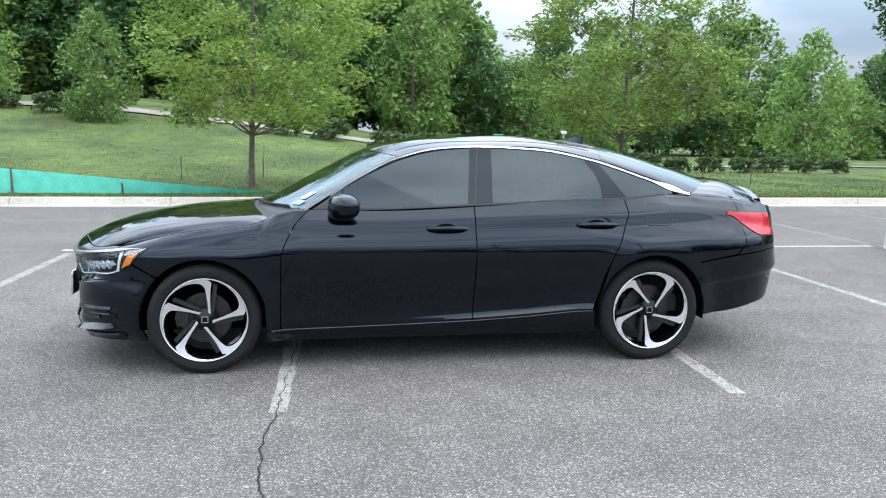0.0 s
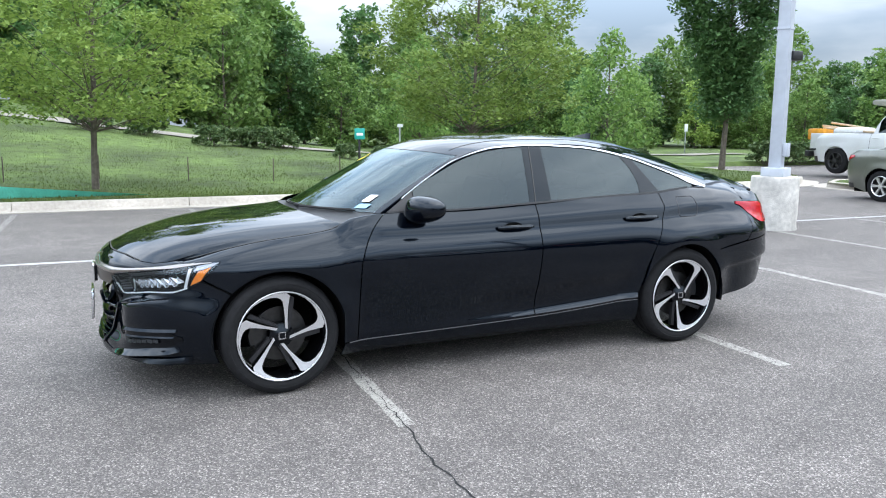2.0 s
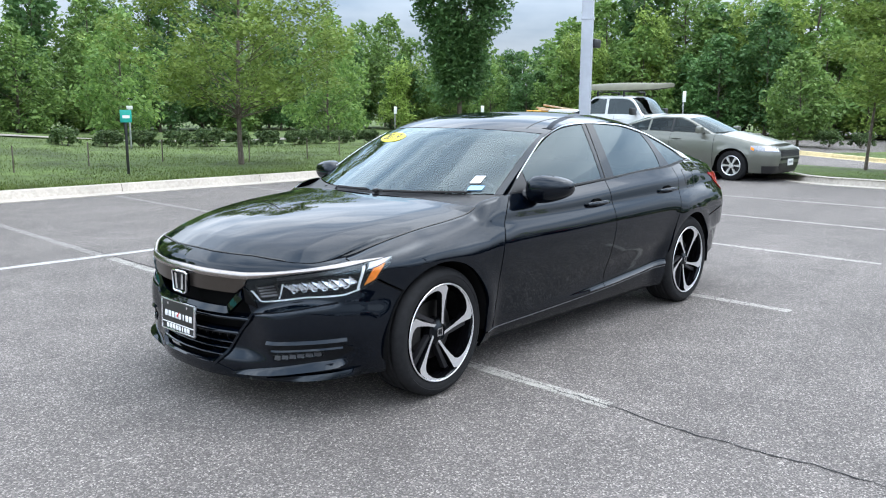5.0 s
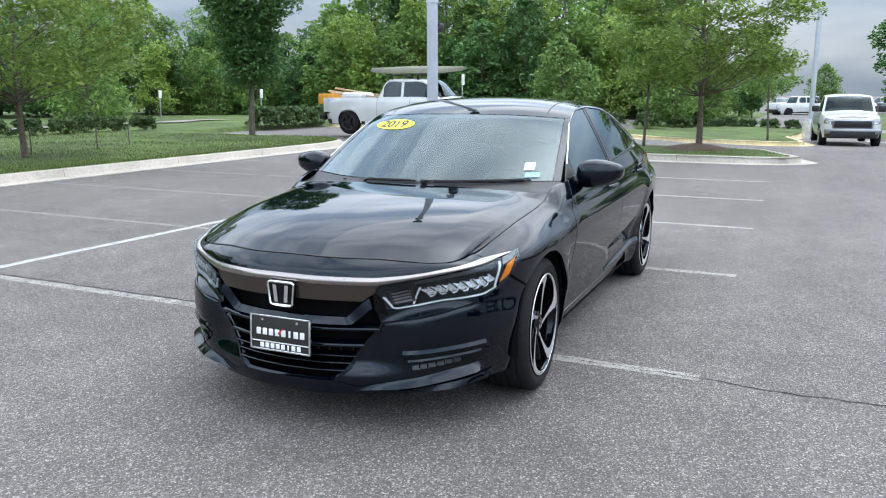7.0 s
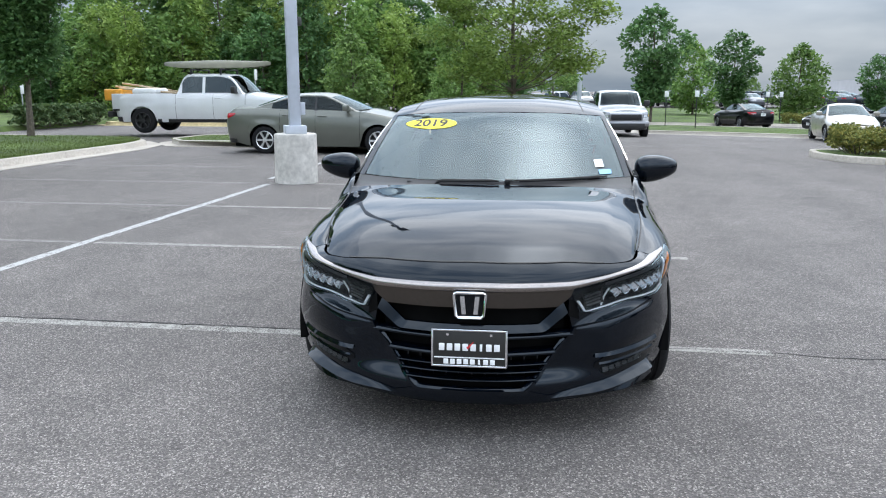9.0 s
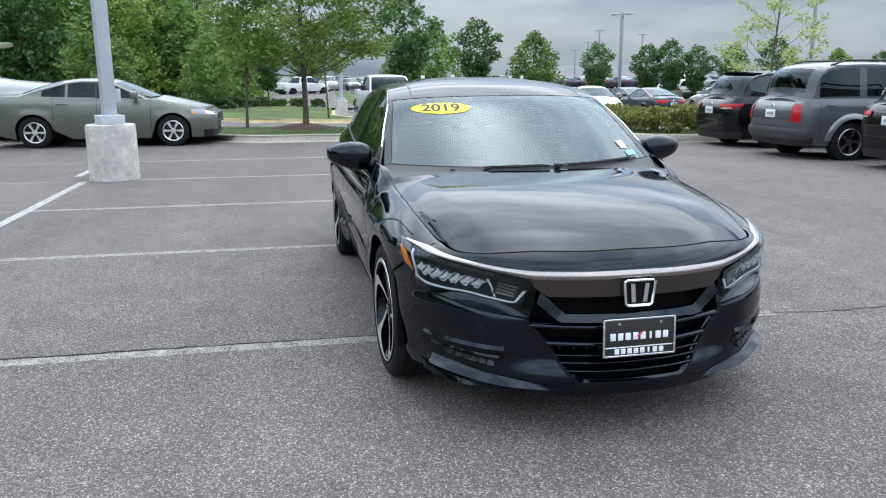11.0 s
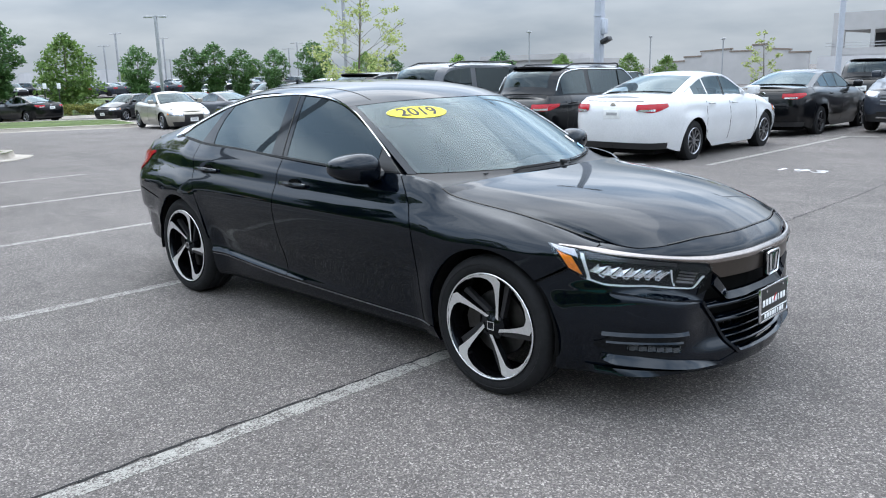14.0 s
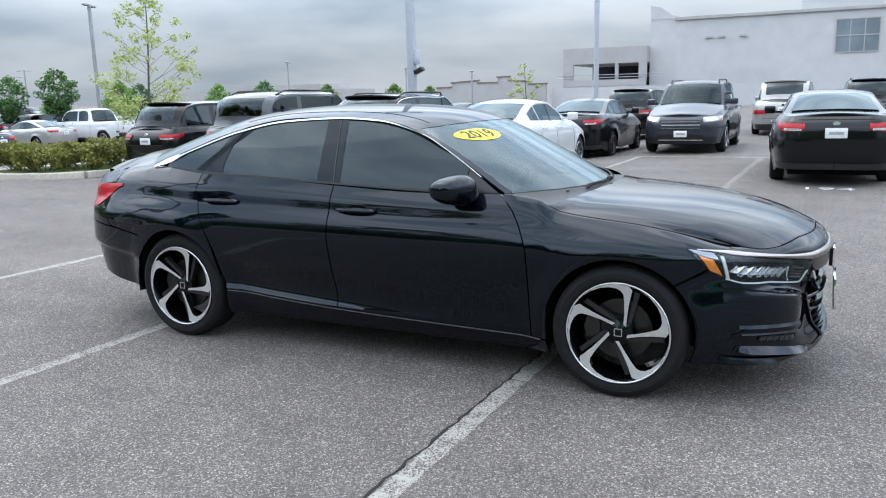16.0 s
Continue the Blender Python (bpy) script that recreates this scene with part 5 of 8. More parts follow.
        tube(bm, [f(0.12 + 0.95 * k / 10) + Vector((-0.014, 0, -0.006)) for k in range(11)], 0.005, 5)
        part("blade", bm, M_RUBBER, wiper)
        bm = bmesh.new()
        box(bm, -0.02, 0.014, -0.016, 0.016, -0.015, 0.008, 0.006, Matrix.Translation(f(0)))
        part("pivot", bm, M_BLACK, wiper)

    # Windscreen stickers.
    def on_glass(s, w, out=0.004):
        o, e = canopy(s, w, out), 0.02
        ey = (canopy(s, w - e, out) - canopy(s, w + e, out)).normalized()
        ez = (canopy(s + e, w, out) - canopy(s - e, w, out)).normalized()
        return o, ey, ez

    def stuck(s, w, shape, mat, name, label="", out=0.004, depth=0.0015):
        o, ey, ez = on_glass(s, w, out)
        n = ey.cross(ez)
        m = Matrix(((ey.x, ez.x, n.x, o.x), (ey.y, ez.y, n.y, o.y), (ey.z, ez.z, n.z, o.z), (0, 0, 0, 1)))
        bm = bmesh.new()
        slab(bm, shape, 0.0, depth, "z", m)
        return part(name, bm, mat, car, label, smooth=False), m

    def bent(ob, s, w, lift):
        """Lays a flat sheet on the curved glass."""
        e = 0.02
        ly = (canopy(s, w - e) - canopy(s, w + e)).length / (2 * e)
        lz = (canopy(s + e, w) - canopy(s - e, w)).length / (2 * e)
        for v in ob.data.vertices:
            v.co = canopy(s + v.co.y / lz, w - v.co.x / ly, lift + v.co.z)
        ob.matrix_basis = Matrix()

    bm = bmesh.new()
    disc = lambda a, b: Vector((0.180 * b * math.cos(2 * math.pi * a), 0.065 * b * math.sin(2 * math.pi * a), 0.0))
    grid_mesh(lambda a, b: disc(a, 0.02 + 0.98 * b), 40, 5, bm, rim=0.0, close_u=True, flip=True)
    grid_mesh(lambda a, b: disc(a, 0.0001 + 0.02 * b), 40, 1, bm, close_u=True, flip=True)
    bent(part("year_sticker", bm, M_YELLOW, car, "yellow oval windscreen sticker with the year in black"), 1.60, 0.575, 0.003)
    bent(letters("2019", 0.118, M_INK, "year_print", car, Matrix(), 0.0004, 0.0025), 1.597, 0.575, 0.0045)
    sq = lambda w, h: [(-w / 2, -h / 2), (w / 2, -h / 2), (w / 2, h / 2), (-w / 2, h / 2)]
    stuck(0.40, -0.79, sq(0.06, 0.075), M_WHITESTICKER, "inspection_sticker")
    stuck(0.17, -0.82, sq(0.085, 0.045), M_BLUESTICKER, "registration_sticker")
    bm = bmesh.new()
    box(bm, -0.06, 0.05, -0.06, 0.06, -0.03, 0.02, 0.015, Matrix.Translation(canopy(1.72, 0.0, -0.045)) @ pose(0, 0, 0, 0, -28, 0))
    part("sensor_housing", bm, M_BLACK, car)

    # Inside.
    bm = bmesh.new()
    grid_mesh(lambda a, b: Vector((-1.02 + 0.16 * (2 * b - 1) ** 2 + 0.55 * a, (2 * b - 1) * 0.72, 0.955 - 0.03 * a - 0.25 * sstep(0.75, 1, a))), 12, 20, bm)
    part("dashboard", bm, M_DASH, car)
    for y in (-0.37, 0.37):
        seat(car, -0.15, y, 0.52, "dark cloth front seat")
    seat(car, 0.58, 0.0, 1.15, "dark cloth rear bench")
    bm = bmesh.new()
    ringpts = [Vector((-0.42, -0.37, 0.86)) + Matrix.Rotation(radians(-25), 3, "Y") @ Vector((0, 0.18 * math.cos(2 * math.pi * k / 24), 0.18 * math.sin(2 * math.pi * k / 24))) for k in range(25)]
    tube(bm, ringpts, 0.014, 6, cap=False)
    box(bm, -0.44, -0.39, -0.44, -0.30, 0.82, 0.90, 0.02)
    part("steering_wheel", bm, M_DASH, car)
    bm = bmesh.new()
    box(bm, -0.02, 0.02, -0.12, 0.12, -0.035, 0.035, 0.015, pose(-0.36, 0, 1.26, 0, 12, 0))
    part("rear_view_mirror", bm, M_BLACK, car)
    bm = bmesh.new()
    box(bm, -0.9, 1.7, -0.78, 0.78, 0.30, 0.42)
    box(bm, 1.35, 1.95, -0.66, 0.66, 0.42, 1.04, 0.03)
    part("cabin_floor", bm, M_INTERIOR, car, smooth=False)
    # Wheels.
    sport_wheel(car, -AXLE, 1, 85, 2)
    sport_wheel(car, AXLE, 1, 54)
    sport_wheel(car, -AXLE, -1, 79, 2)
    sport_wheel(car, AXLE, -1, 72)
    return car


black_sedan()


# ---- other vehicles ----
def plain_wheel(parent, x, y, r, width, rim_mat, spokes, side):
    wheel = new("wheel")
    wheel.parent, wheel.matrix_basis = parent, pose(x, y, r, 0, 0, 0 if side < 0 else 180)
    h, ri = width / 2, r * 0.66
    part("tyre", lathe(bmesh.new(), [(ri, h * 0.9), (r * 0.85, h), (r * 0.97, h * 0.8), (r, h * 0.5), (r, -h * 0.5), (r * 0.97, -h * 0.8), (r * 0.85, -h), (ri, -h * 0.9)], 36), M_RUBBER, wheel)
    bm = bmesh.new()
    lathe(bm, [(ri, -h * 0.9), (ri * 0.95, -h * 0.95), (ri * 0.88, -h * 0.8), (ri * 0.86, -h * 0.1), (0, -h * 0.1)], 36)
    part("rim", bm, rim_mat if spokes == 0 else M_BLACK, wheel)
    bm = bmesh.new()
    lathe(bm, [(ri, -h * 0.93), (ri * 0.96, -h * 1.0), (ri * 0.9, -h * 0.9)], 36)
    for k in range(spokes):
        a = 2 * math.pi * k / spokes
        w = 0.9 / spokes
        slab(bm, [polar(ri * 0.12, a - w * 2.2), polar(ri * 0.93, a - w), polar(ri * 0.93, a + w), polar(ri * 0.12, a + w * 2.2)], -h * 0.86, -h * 0.5)
    lathe(bm, [(ri * 0.26, -h * 0.5), (ri * 0.24, -h * 0.92), (0, -h * 0.95)], 20)
    bmesh.ops.recalc_face_normals(bm, faces=bm.faces)
    part("rim_face", bm, rim_mat, wheel, "alloy wheel face")


SPECS = {
    "sedan": dict(L=4.85, W=1.84, H=1.46, wb=2.80, fo=0.95, zn=0.77, zc=0.99, belt=1.0, zb=1.085, zt=1.065, xc=-1.08, xh=-0.30, xr=0.98, xb=1.78, yr=0.60, r=0.335, low=0.19, n=6.5),
    "coupe": dict(L=4.85, W=1.81, H=1.40, wb=2.72, fo=0.98, zn=0.66, zc=0.92, belt=0.94, zb=1.0, zt=0.95, xc=-0.95, xh=-0.15, xr=0.85, xb=1.75, yr=0.55, r=0.32, low=0.17, n=4.5),
    "hatch": dict(L=4.3, W=1.78, H=1.48, wb=2.62, fo=0.88, zn=0.74, zc=0.97, belt=0.98, zb=1.02, zt=0.98, xc=-1.0, xh=-0.3, xr=1.3, xb=1.95, yr=0.58, r=0.32, low=0.18, n=5.0),
    "suv": dict(L=4.85, W=1.92, H=1.74, wb=2.79, fo=0.95, zn=0.88, zc=1.10, belt=1.12, zb=1.17, zt=1.12, xc=-1.15, xh=-0.45, xr=1.95, xb=2.25, yr=0.66, r=0.365, low=0.24, n=6.0),
    "boxy_suv": dict(L=5.05, W=1.93, H=1.88, wb=3.03, fo=0.92, zn=0.98, zc=1.15, belt=1.19, zb=1.20, zt=1.16, xc=-1.05, xh=-0.45, xr=2.15, xb=2.36, yr=0.73, r=0.39, low=0.32, n=8.0),
    "minivan": dict(L=5.1, W=1.97, H=1.75, wb=3.0, fo=0.98, zn=0.80, zc=1.05, belt=1.06, zb=1.12, zt=1.08, xc=-1.45, xh=-0.55, xr=2.1, xb=2.45, yr=0.70, r=0.34, low=0.2, n=6.0),
    "pickup": dict(L=6.0, W=2.03, H=1.93, wb=3.9, fo=0.98, zn=1.08, zc=1.24, belt=1.26, zb=1.26, zt=1.24, xc=-1.45, xh=-0.85, xr=0.95, xb=1.10, yr=0.76, r=0.41, low=0.36, n=8.0),
}


def vehicle(kind, name, label, paint_mat, m, rim_mat=None, spokes=5, rear_seen=True, group="", lights="normal", trim=None, fine=1.0, category="car", stretch=0.0, plate=True, rack=False, grille=True, glass=None):
    """A parked vehicle with its nose towards -x: skin with wheel arches, lid, cabin, panes, lamps, plate, wheels."""
    far = fine < 1
    q = SPECS[kind]
    L, W, H, wb, low, r = q["L"] + stretch, q["W"], q["H"], q["wb"] + stretch, q["low"], q["r"]
    xf, xm = -wb / 2 - q["fo"], -wb / 2 - q["fo"] + L / 2
    car = thing(name, label, category, group, m)
    trim = trim or M_BLACK
    n2 = 2.0 / q["n"]
    plan = []
    NP = 40
    for k in range(NP + 1):
        a = math.pi * k / NP
        c, s = math.cos(a), math.sin(a)
        plan.append((xm - L / 2 * math.copysign(abs(c) ** (n2 * 1.2), c), W / 2 * abs(s) ** (n2 * 1.05)))
    curve = catmull(plan)
    table = [(curve(NP * k / 300).x, NP * k / 300) for k in range(301)]

    def u_x(x):
        for (p, u), (p2, v) in zip(table, table[1:]):
            if p <= x <= p2:
                return u + (v - u) * (x - p) / max(1e-9, p2 - p)
        return 0.0 if x < 0 else float(NP)

    xe = xf + L
    truck = kind == "pickup"
    knots = [(xf - 0.1, q["zn"]), (xf + 0.25, q["zn"] + 0.04), (q["xc"] - 0.25, q["zc"] - 0.03), (q["xc"], q["belt"]), (0.6, (q["belt"] + q["zb"]) / 2), (q["xb"] - 0.15, q["zb"]), (q["xb"] + 0.12, q["zb"] - 0.005), (xe - 0.1, q["zt"]), (xe + 0.2, q["zt"] - 0.02)]
    if truck:
        knots = knots[:4] + [(q["xb"], q["belt"]), (xe + 0.2, q["belt"])]
    if xe - 0.1 <= q["xb"] + 0.12:
        knots = knots[:6] + [(xe + 0.2, q["zt"])]
    top = pchip(knots)
    round_top = 0.09 if not truck else 0.05

    def sk(u, z, out=0.0):
        p, d = curve(u), curve(min(NP, u + 0.1)) - curve(max(0, u - 0.1))
        nrm = Vector((-d.y, d.x)).normalized()
        t = (z - low) / max(0.2, top(p.x) - low)
        off = -0.07 * max(0, 0.35 - t) / 0.35 * 1.0 - 0.025 * max(0, t - 0.55) / 0.45 - (round_top + 0.06 * abs(nrm.x)) * max(0, t - 0.8) ** 2 / 0.04
        off += 0.012 * math.exp(-(((t - 0.6) / 0.08) ** 2)) - 0.02 * abs(nrm.x) * (1 - t)
        for ax in (-wb / 2, wb / 2):
            rr = math.hypot(p.x - ax, z - r)
            off += 0.02 * math.exp(-(((rr - r - 0.05) / 0.08) ** 2)) * abs(nrm.y)
        p = p + nrm * (off + out)
        return Vector((p.x, p.y, z))

    def bottom(x):
        z = low + (0.09 * sstep(wb / 2 + r, xe - 0.25, x) if kind == "sedan" else 0.0)
        for ax in (-wb / 2, wb / 2):
            d = abs(x - ax) / (r + 0.05)
            if d < 1:
                z = max(z, r + (r + 0.05) * math.sqrt(1 - d * d))
        return z

    steps = 36 if far else 72
    stops = set(NP * k / steps for k in range(steps + 1))
    for ax in (-wb / 2, wb / 2):
        rim_n = 8 if far else 16
        for k in range(rim_n + 1):
            stops.add(u_x(ax + (r + 0.05) * math.cos(math.pi * k / rim_n)))
    stops = sorted(stops)
    us = [stops[0]]
    for u in stops[1:]:
        if u - us[-1] > 0.03:
            us.append(u)
    NV = 5 if far else 10
    for s in (1, -1):
        bm = bmesh.new()
        rows = []
        for u in us:
            x = curve(u).x
            zb, zt = bottom(x), top(x)
            rows.append([bm.verts.new((lambda p: (p.x, s * p.y, p.z))(sk(u, zb + (zt - zb) * j / NV))) for j in range(NV + 1)])
        for a, b in zip(rows, rows[1:]):
            for j in range(NV):
                f = (a[j], b[j], b[j + 1], a[j + 1])
                bm.faces.new(f if s < 0 else f[::-1])
        part("body_side", bm, paint_mat, car, sharp=50)
    # Lid over the engine and boot, or to the back of a pickup's cab.
    end = u_x(q["xb"]) if truck else NP
    bm = bmesh.new()
    rows = []
    for u in [w for w in us if w <= end + 1e-6]:
        p = sk(u, top(curve(u).x))
        crown = 0.05 * min(1, p.y / 0.5)
        if p.x < q["xc"]:
            crown += 0.03 * sstep(xf, q["xc"], p.x)
        rows.append([bm.verts.new((p.x - (0.06 if p.x < 0 else 0) * (1 - w * w) * min(1, p.y), w * p.y, p.z + crown * (1 - w * w))) for w in [j / 6 - 1 for j in range(13)]])
    for a, b in zip(rows, rows[1:]):
        for j in range(12):
            bm.faces.new((a[j], b[j], b[j + 1], a[j + 1]))
    part("bonnet" if truck else "bonnet_and_deck", bm, paint_mat, car, sharp=50)
    bm = bmesh.new()
    box(bm, xf + 0.25, xe - 0.25, -W / 2 + 0.28, W / 2 - 0.28, low - 0.02, low + 0.35)
    for ax in (-wb / 2, wb / 2):
        box(bm, ax - r - 0.06, ax + r + 0.06, -W / 2 + 0.26, W / 2 - 0.26, low, low + r + 0.3)
    part("underbody", bm, M_DARK, car, smooth=False)
    # Cabin.
    inset = 0.03
    zr = H - 0.07
    foot = lambda x: Vector((x, sk(u_x(x), top(x)).y - inset, top(x)))
    rail = catmull([foot(q["xc"] + 0.22), (q["xh"] + 0.12, q["yr"] + 0.04, zr - 0.05), (0.15, q["yr"] + 0.02, zr), (max(0.3, q["xr"] - 0.25), q["yr"], zr - 0.03), foot(q["xb"] - 0.10)])
    spine = catmull([(q["xc"] - 0.06, 0, top(q["xc"]) + 0.05), (q["xh"], 0, H - 0.07), (0.2, 0, H), (q["xr"], 0, H - 0.06), (q["xb"] + 0.05, 0, top(q["xb"]) + 0.04)])

    def can(s, w, out=0.0):
        a, c, k = rail(s), spine(s), abs(w)
        return Vector((c.x + (a.x - c.x) * k ** 2.2, w * a.y, c.z + (a.z - c.z) * k ** 2.6 + out))

    def span(s0, s1, w0, w1, out, nu, nv):
        return grid_mesh(lambda a, b: can(s0 + (s1 - s0) * a, w0 + (w1 - w0) * b, out), nu, nv)

    part("roof", span(0.98, 3.02, -1, 1, 0.0, 16, 16), paint_mat, car, sharp=60)
    ob = part("windscreen", span(0.05, 0.98, -0.93, 0.93, 0.004, 10, 14), M_TINT if fine < 1 else M_CARGLASS, car)
    tall_back = kind in ("suv", "boxy_suv", "minivan", "hatch")
    g0, g1, gw = (3.14, 3.74, 0.78) if tall_back else (3.04, 3.9, 0.86)
    part("rear_window", span(g0, g1, -gw, gw, 0.004, 8, 12), M_TINT, car)
    if tall_back:
        part("tailgate_top", span(2.99, g0, -0.82, 0.82, 0.002, 3, 12), paint_mat, car)
        part("tailgate_foot", span(g1, 4.0, -0.82, 0.82, 0.002, 3, 12), paint_mat, car)
    for s in (1, -1):
        part("front_pillar", span(0, 1.0, 0.9 * s, 1.0 * s, 0.002, 8, 2), paint_mat, car)
        part("rear_pillar", span(3.0, 4.0, (gw - 0.03) * s, 1.0 * s, 0.001, 8, 3), paint_mat, car)

        def side(a, v, out=0.0):
            top_p = rail(a)
            low_p = foot(top_p.x)
            p = low_p.lerp(top_p, v)
            return Vector((p.x, s * (p.y + out), p.z))

        for b0, b1 in ((0.0, 0.09), (0.88, 1.0)):
            part("cabin_side", grid_mesh(lambda a, b: side(0.0 + 4.0 * a, b0 + (b1 - b0) * b), 32, 2, flip=s > 0), trim, car)
        for s0, s1 in ((0.0, 0.44), (1.84, 2.05), (2.5, 2.66), (3.3, 4.0)) if kind in ("suv", "boxy_suv", "minivan") else ((0.0, 0.44), (1.84, 2.05), (2.96, 3.08), (3.34, 4.0)):
            part("window_pillar", grid_mesh(lambda a, b: side(s0 + (s1 - s0) * a, b, 0.001), 6, 4, flip=s > 0), M_BLACK if s0 == 1.84 and not truck else trim, car)
        breaks = [(0.42, 1.93), (2.03, 2.98), (3.05, 3.55)] if kind not in ("pickup", "coupe") else [(0.42, 1.85), (1.98, 3.35)]
        if kind in ("suv", "boxy_suv", "minivan"):
            breaks = [(0.42, 1.75), (1.83, 2.55), (2.63, 3.35)]
        for s0, s1 in breaks if not far else breaks[:2]:
            ob3 = part("side_window", grid_mesh(lambda a, b: side(s0 + (s1 - s0) * a, 0.07 + 0.83 * b, 0.006), 10, 3, rim=0.006, inward=lambda a, b: (0, -s, 0), flip=s > 0), glass or M_TINT, car)
            ob3.visible_shadow = False
        if not far:
            part("roof_rail_trim", ribbon(bmesh.new(), lambda t: side(0.1 + 3.7 * t, 0.96, 0.006), 24, 0.016 if trim is M_GLOSSBLACK else 0.03, 0.006, lambda t: (0, s, 0.4)), M_CHROME if trim is M_GLOSSBLACK else paint_mat, car)
        # Door seams, handles, mirror, lamps.
        doors = [q["xc"] + 0.12, 0.12, q["xr"] + 0.02] if not truck else [q["xc"] + 0.12, -0.25, q["xb"] - 0.08]
        for x in doors if not far else ():
            z0 = max(low + 0.1, bottom(x) + 0.03)
            part("door_seam", ribbon(bmesh.new(), lambda t: (lambda p: Vector((p.x, s * p.y, p.z)))(sk(u_x(x), z0 + (top(x) - 0.01 - z0) * t, 0.0)), 8, 0.012, 0.002, lambda t: (0, s, 0)), M_INK, car)
        for x in (doors[1] - 0.28, doors[2] - 0.30) if not far else ():
            z = top(x) - 0.12
            p = sk(u_x(x), z)
            bm = bmesh.new()
            tube(bm, [(x, s * (p.y + 0.012), z), (x + 0.04, s * (p.y + 0.03), z), (x + 0.18, s * (p.y + 0.03), z), (x + 0.22, s * (p.y + 0.012), z)], 0.013, 6)
            part("door_handle", bm, paint_mat, car)
        bm = bmesh.new()
        xmir = q["xc"] + 0.42
        p = foot(xmir)
        big = 1.5 if truck else 1.0
        box(bm, xmir - 0.07, xmir + 0.07, min(s * (p.y + 0.10), s * (p.y + 0.30 * big ** 0.4)), max(s * (p.y + 0.10), s * (p.y + 0.30 * big ** 0.4)), p.z + 0.01, p.z + 0.16 * big, 0.035)
        box(bm, xmir - 0.03, xmir + 0.03, min(s * (p.y - 0.02), s * (p.y + 0.12)), max(s * (p.y - 0.02), s * (p.y + 0.12)), p.z + 0.02, p.z + 0.06)
        part("door_mirror", bm, M_BLACK if truck else paint_mat, car)

        def on(u0, u1, z0, z1, out, nm, mat, lab="", lift=0.0, par=car, taper=0.0):
            def f(a, b):
                h = (1 - taper) + taper * math.sin(math.pi * (0.06 + 0.72 * a))
                p = sk(u0 + (u1 - u0) * a, z1 - (z1 - z0) * (1 - b) * h + lift * a, out)
                return Vector((p.x, s * p.y, p.z))
            return part(nm, grid_mesh(f, 12, 4, rim=0.015, inward=lambda a, b: (0.5, -0.5 * s, 0), flip=s > 0), mat, par, lab)

        ua, ub = u_x(xf + 0.03), u_x(xf + (0.55 if not truck else 0.30))
        zh = q["zn"] - (0.13 if not truck else 0.24)
        if far:
            on(ua * 0.72, ub, zh, zh + 0.12, 0.006, "headlight", M_LAMP, "", 0.03)
            on(u_x(xe - 0.30), NP - (NP - u_x(xe - 0.02)) * 0.5, q["zt"] - 0.24, q["zt"] - 0.10, 0.008, "tail_lamp", M_RED)
            for ax in (-wb / 2, wb / 2):
                bm = bmesh.new()
                bmesh.ops.create_cone(bm, cap_ends=True, segments=20, radius1=r, radius2=r * 0.97, depth=0.22, matrix=pose(ax, s * (W / 2 - 0.12), r, 90, 0, 0))
                part("wheel", bm, M_RUBBER, car)
            continue
        head = new("headlight")
        head.parent = car
        on(ua * 0.72, ub, zh, zh + (0.12 if not truck else 0.20), 0.006, "lens", M_LAMP, "clear headlight lens", 0.03, head)
        on(ua * 0.95, ub * 0.7, zh + 0.03, zh + 0.09, 0.010, "reflector", M_LED, "", 0.02, head)
        on(ub * 0.93, ub * 0.99, zh + 0.03, zh + 0.09, 0.011, "marker", M_AMBER, "", 0.03, head)
        uc, ud = u_x(xe - (0.34 if kind not in ("boxy_suv", "pickup") else 0.10)), NP - (NP - u_x(xe - 0.02)) * (0.45 if kind not in ("boxy_suv", "pickup") else 0.86)
        zt = q["zt"] - (0.22 if kind in ("sedan", "coupe", "hatch", "suv") else 0.40)
        on(uc, ud, zt, zt + (0.13 if kind not in ("boxy_suv", "pickup") else 0.33), 0.008, "tail_lamp", M_RED, "red tail lamp", -0.01 if kind in ("sedan", "suv") else 0.02, car, 0.75 if kind in ("sedan", "suv", "coupe") else 0.0)
        if kind in ("sedan", "suv"):
            on(uc + 0.45 * (ud - uc), uc + 0.95 * (ud - uc), zt + 0.012, zt + 0.045, 0.011, "reversing_lamp", M_LED, "", -0.005)
        if kind not in ("sedan", "coupe"):
            on(u_x(-wb / 2 + r + 0.1), u_x(wb / 2 - r - 0.1), low - 0.01, low + 0.10, 0.006, "sill", M_BLACK)
        if kind == "sedan":
            on(u_x(xe - 0.36), NP, low + 0.07, low + 0.17, 0.008, "rear_bumper_trim", M_BLACK, "", 0.0, car, 0.0)
        else:
            on(u_x(xe - 0.35), NP, low, low + 0.17, 0.008, "rear_bumper_trim", M_BLACK)
        on(0, u_x(xf + 0.30), low, low + 0.16, 0.008, "front_bumper_trim", M_BLACK)
        plain_wheel(car, -wb / 2, s * (W / 2 - 0.125), r, 0.225 if not truck else 0.27, rim_mat or M_SATIN, spokes, s)
        plain_wheel(car, wb / 2, s * (W / 2 - 0.125), r, 0.225 if not truck else 0.27, rim_mat or M_SATIN, spokes, s)
    if kind in ("suv", "hatch", "minivan") and not far:
        bm = bmesh.new()
        grid_mesh(lambda a, b: can(2.86 + 0.10 * b, (2 * a - 1) * 0.90, 0.010 + 0.006 * b) + Vector((0.16 * b * (1 - 0.5 * (2 * a - 1) ** 4), 0, 0.02 * b)), 16, 4, bm, rim=0.03, inward=lambda a, b: (-0.2, 0, -1), flip=True)
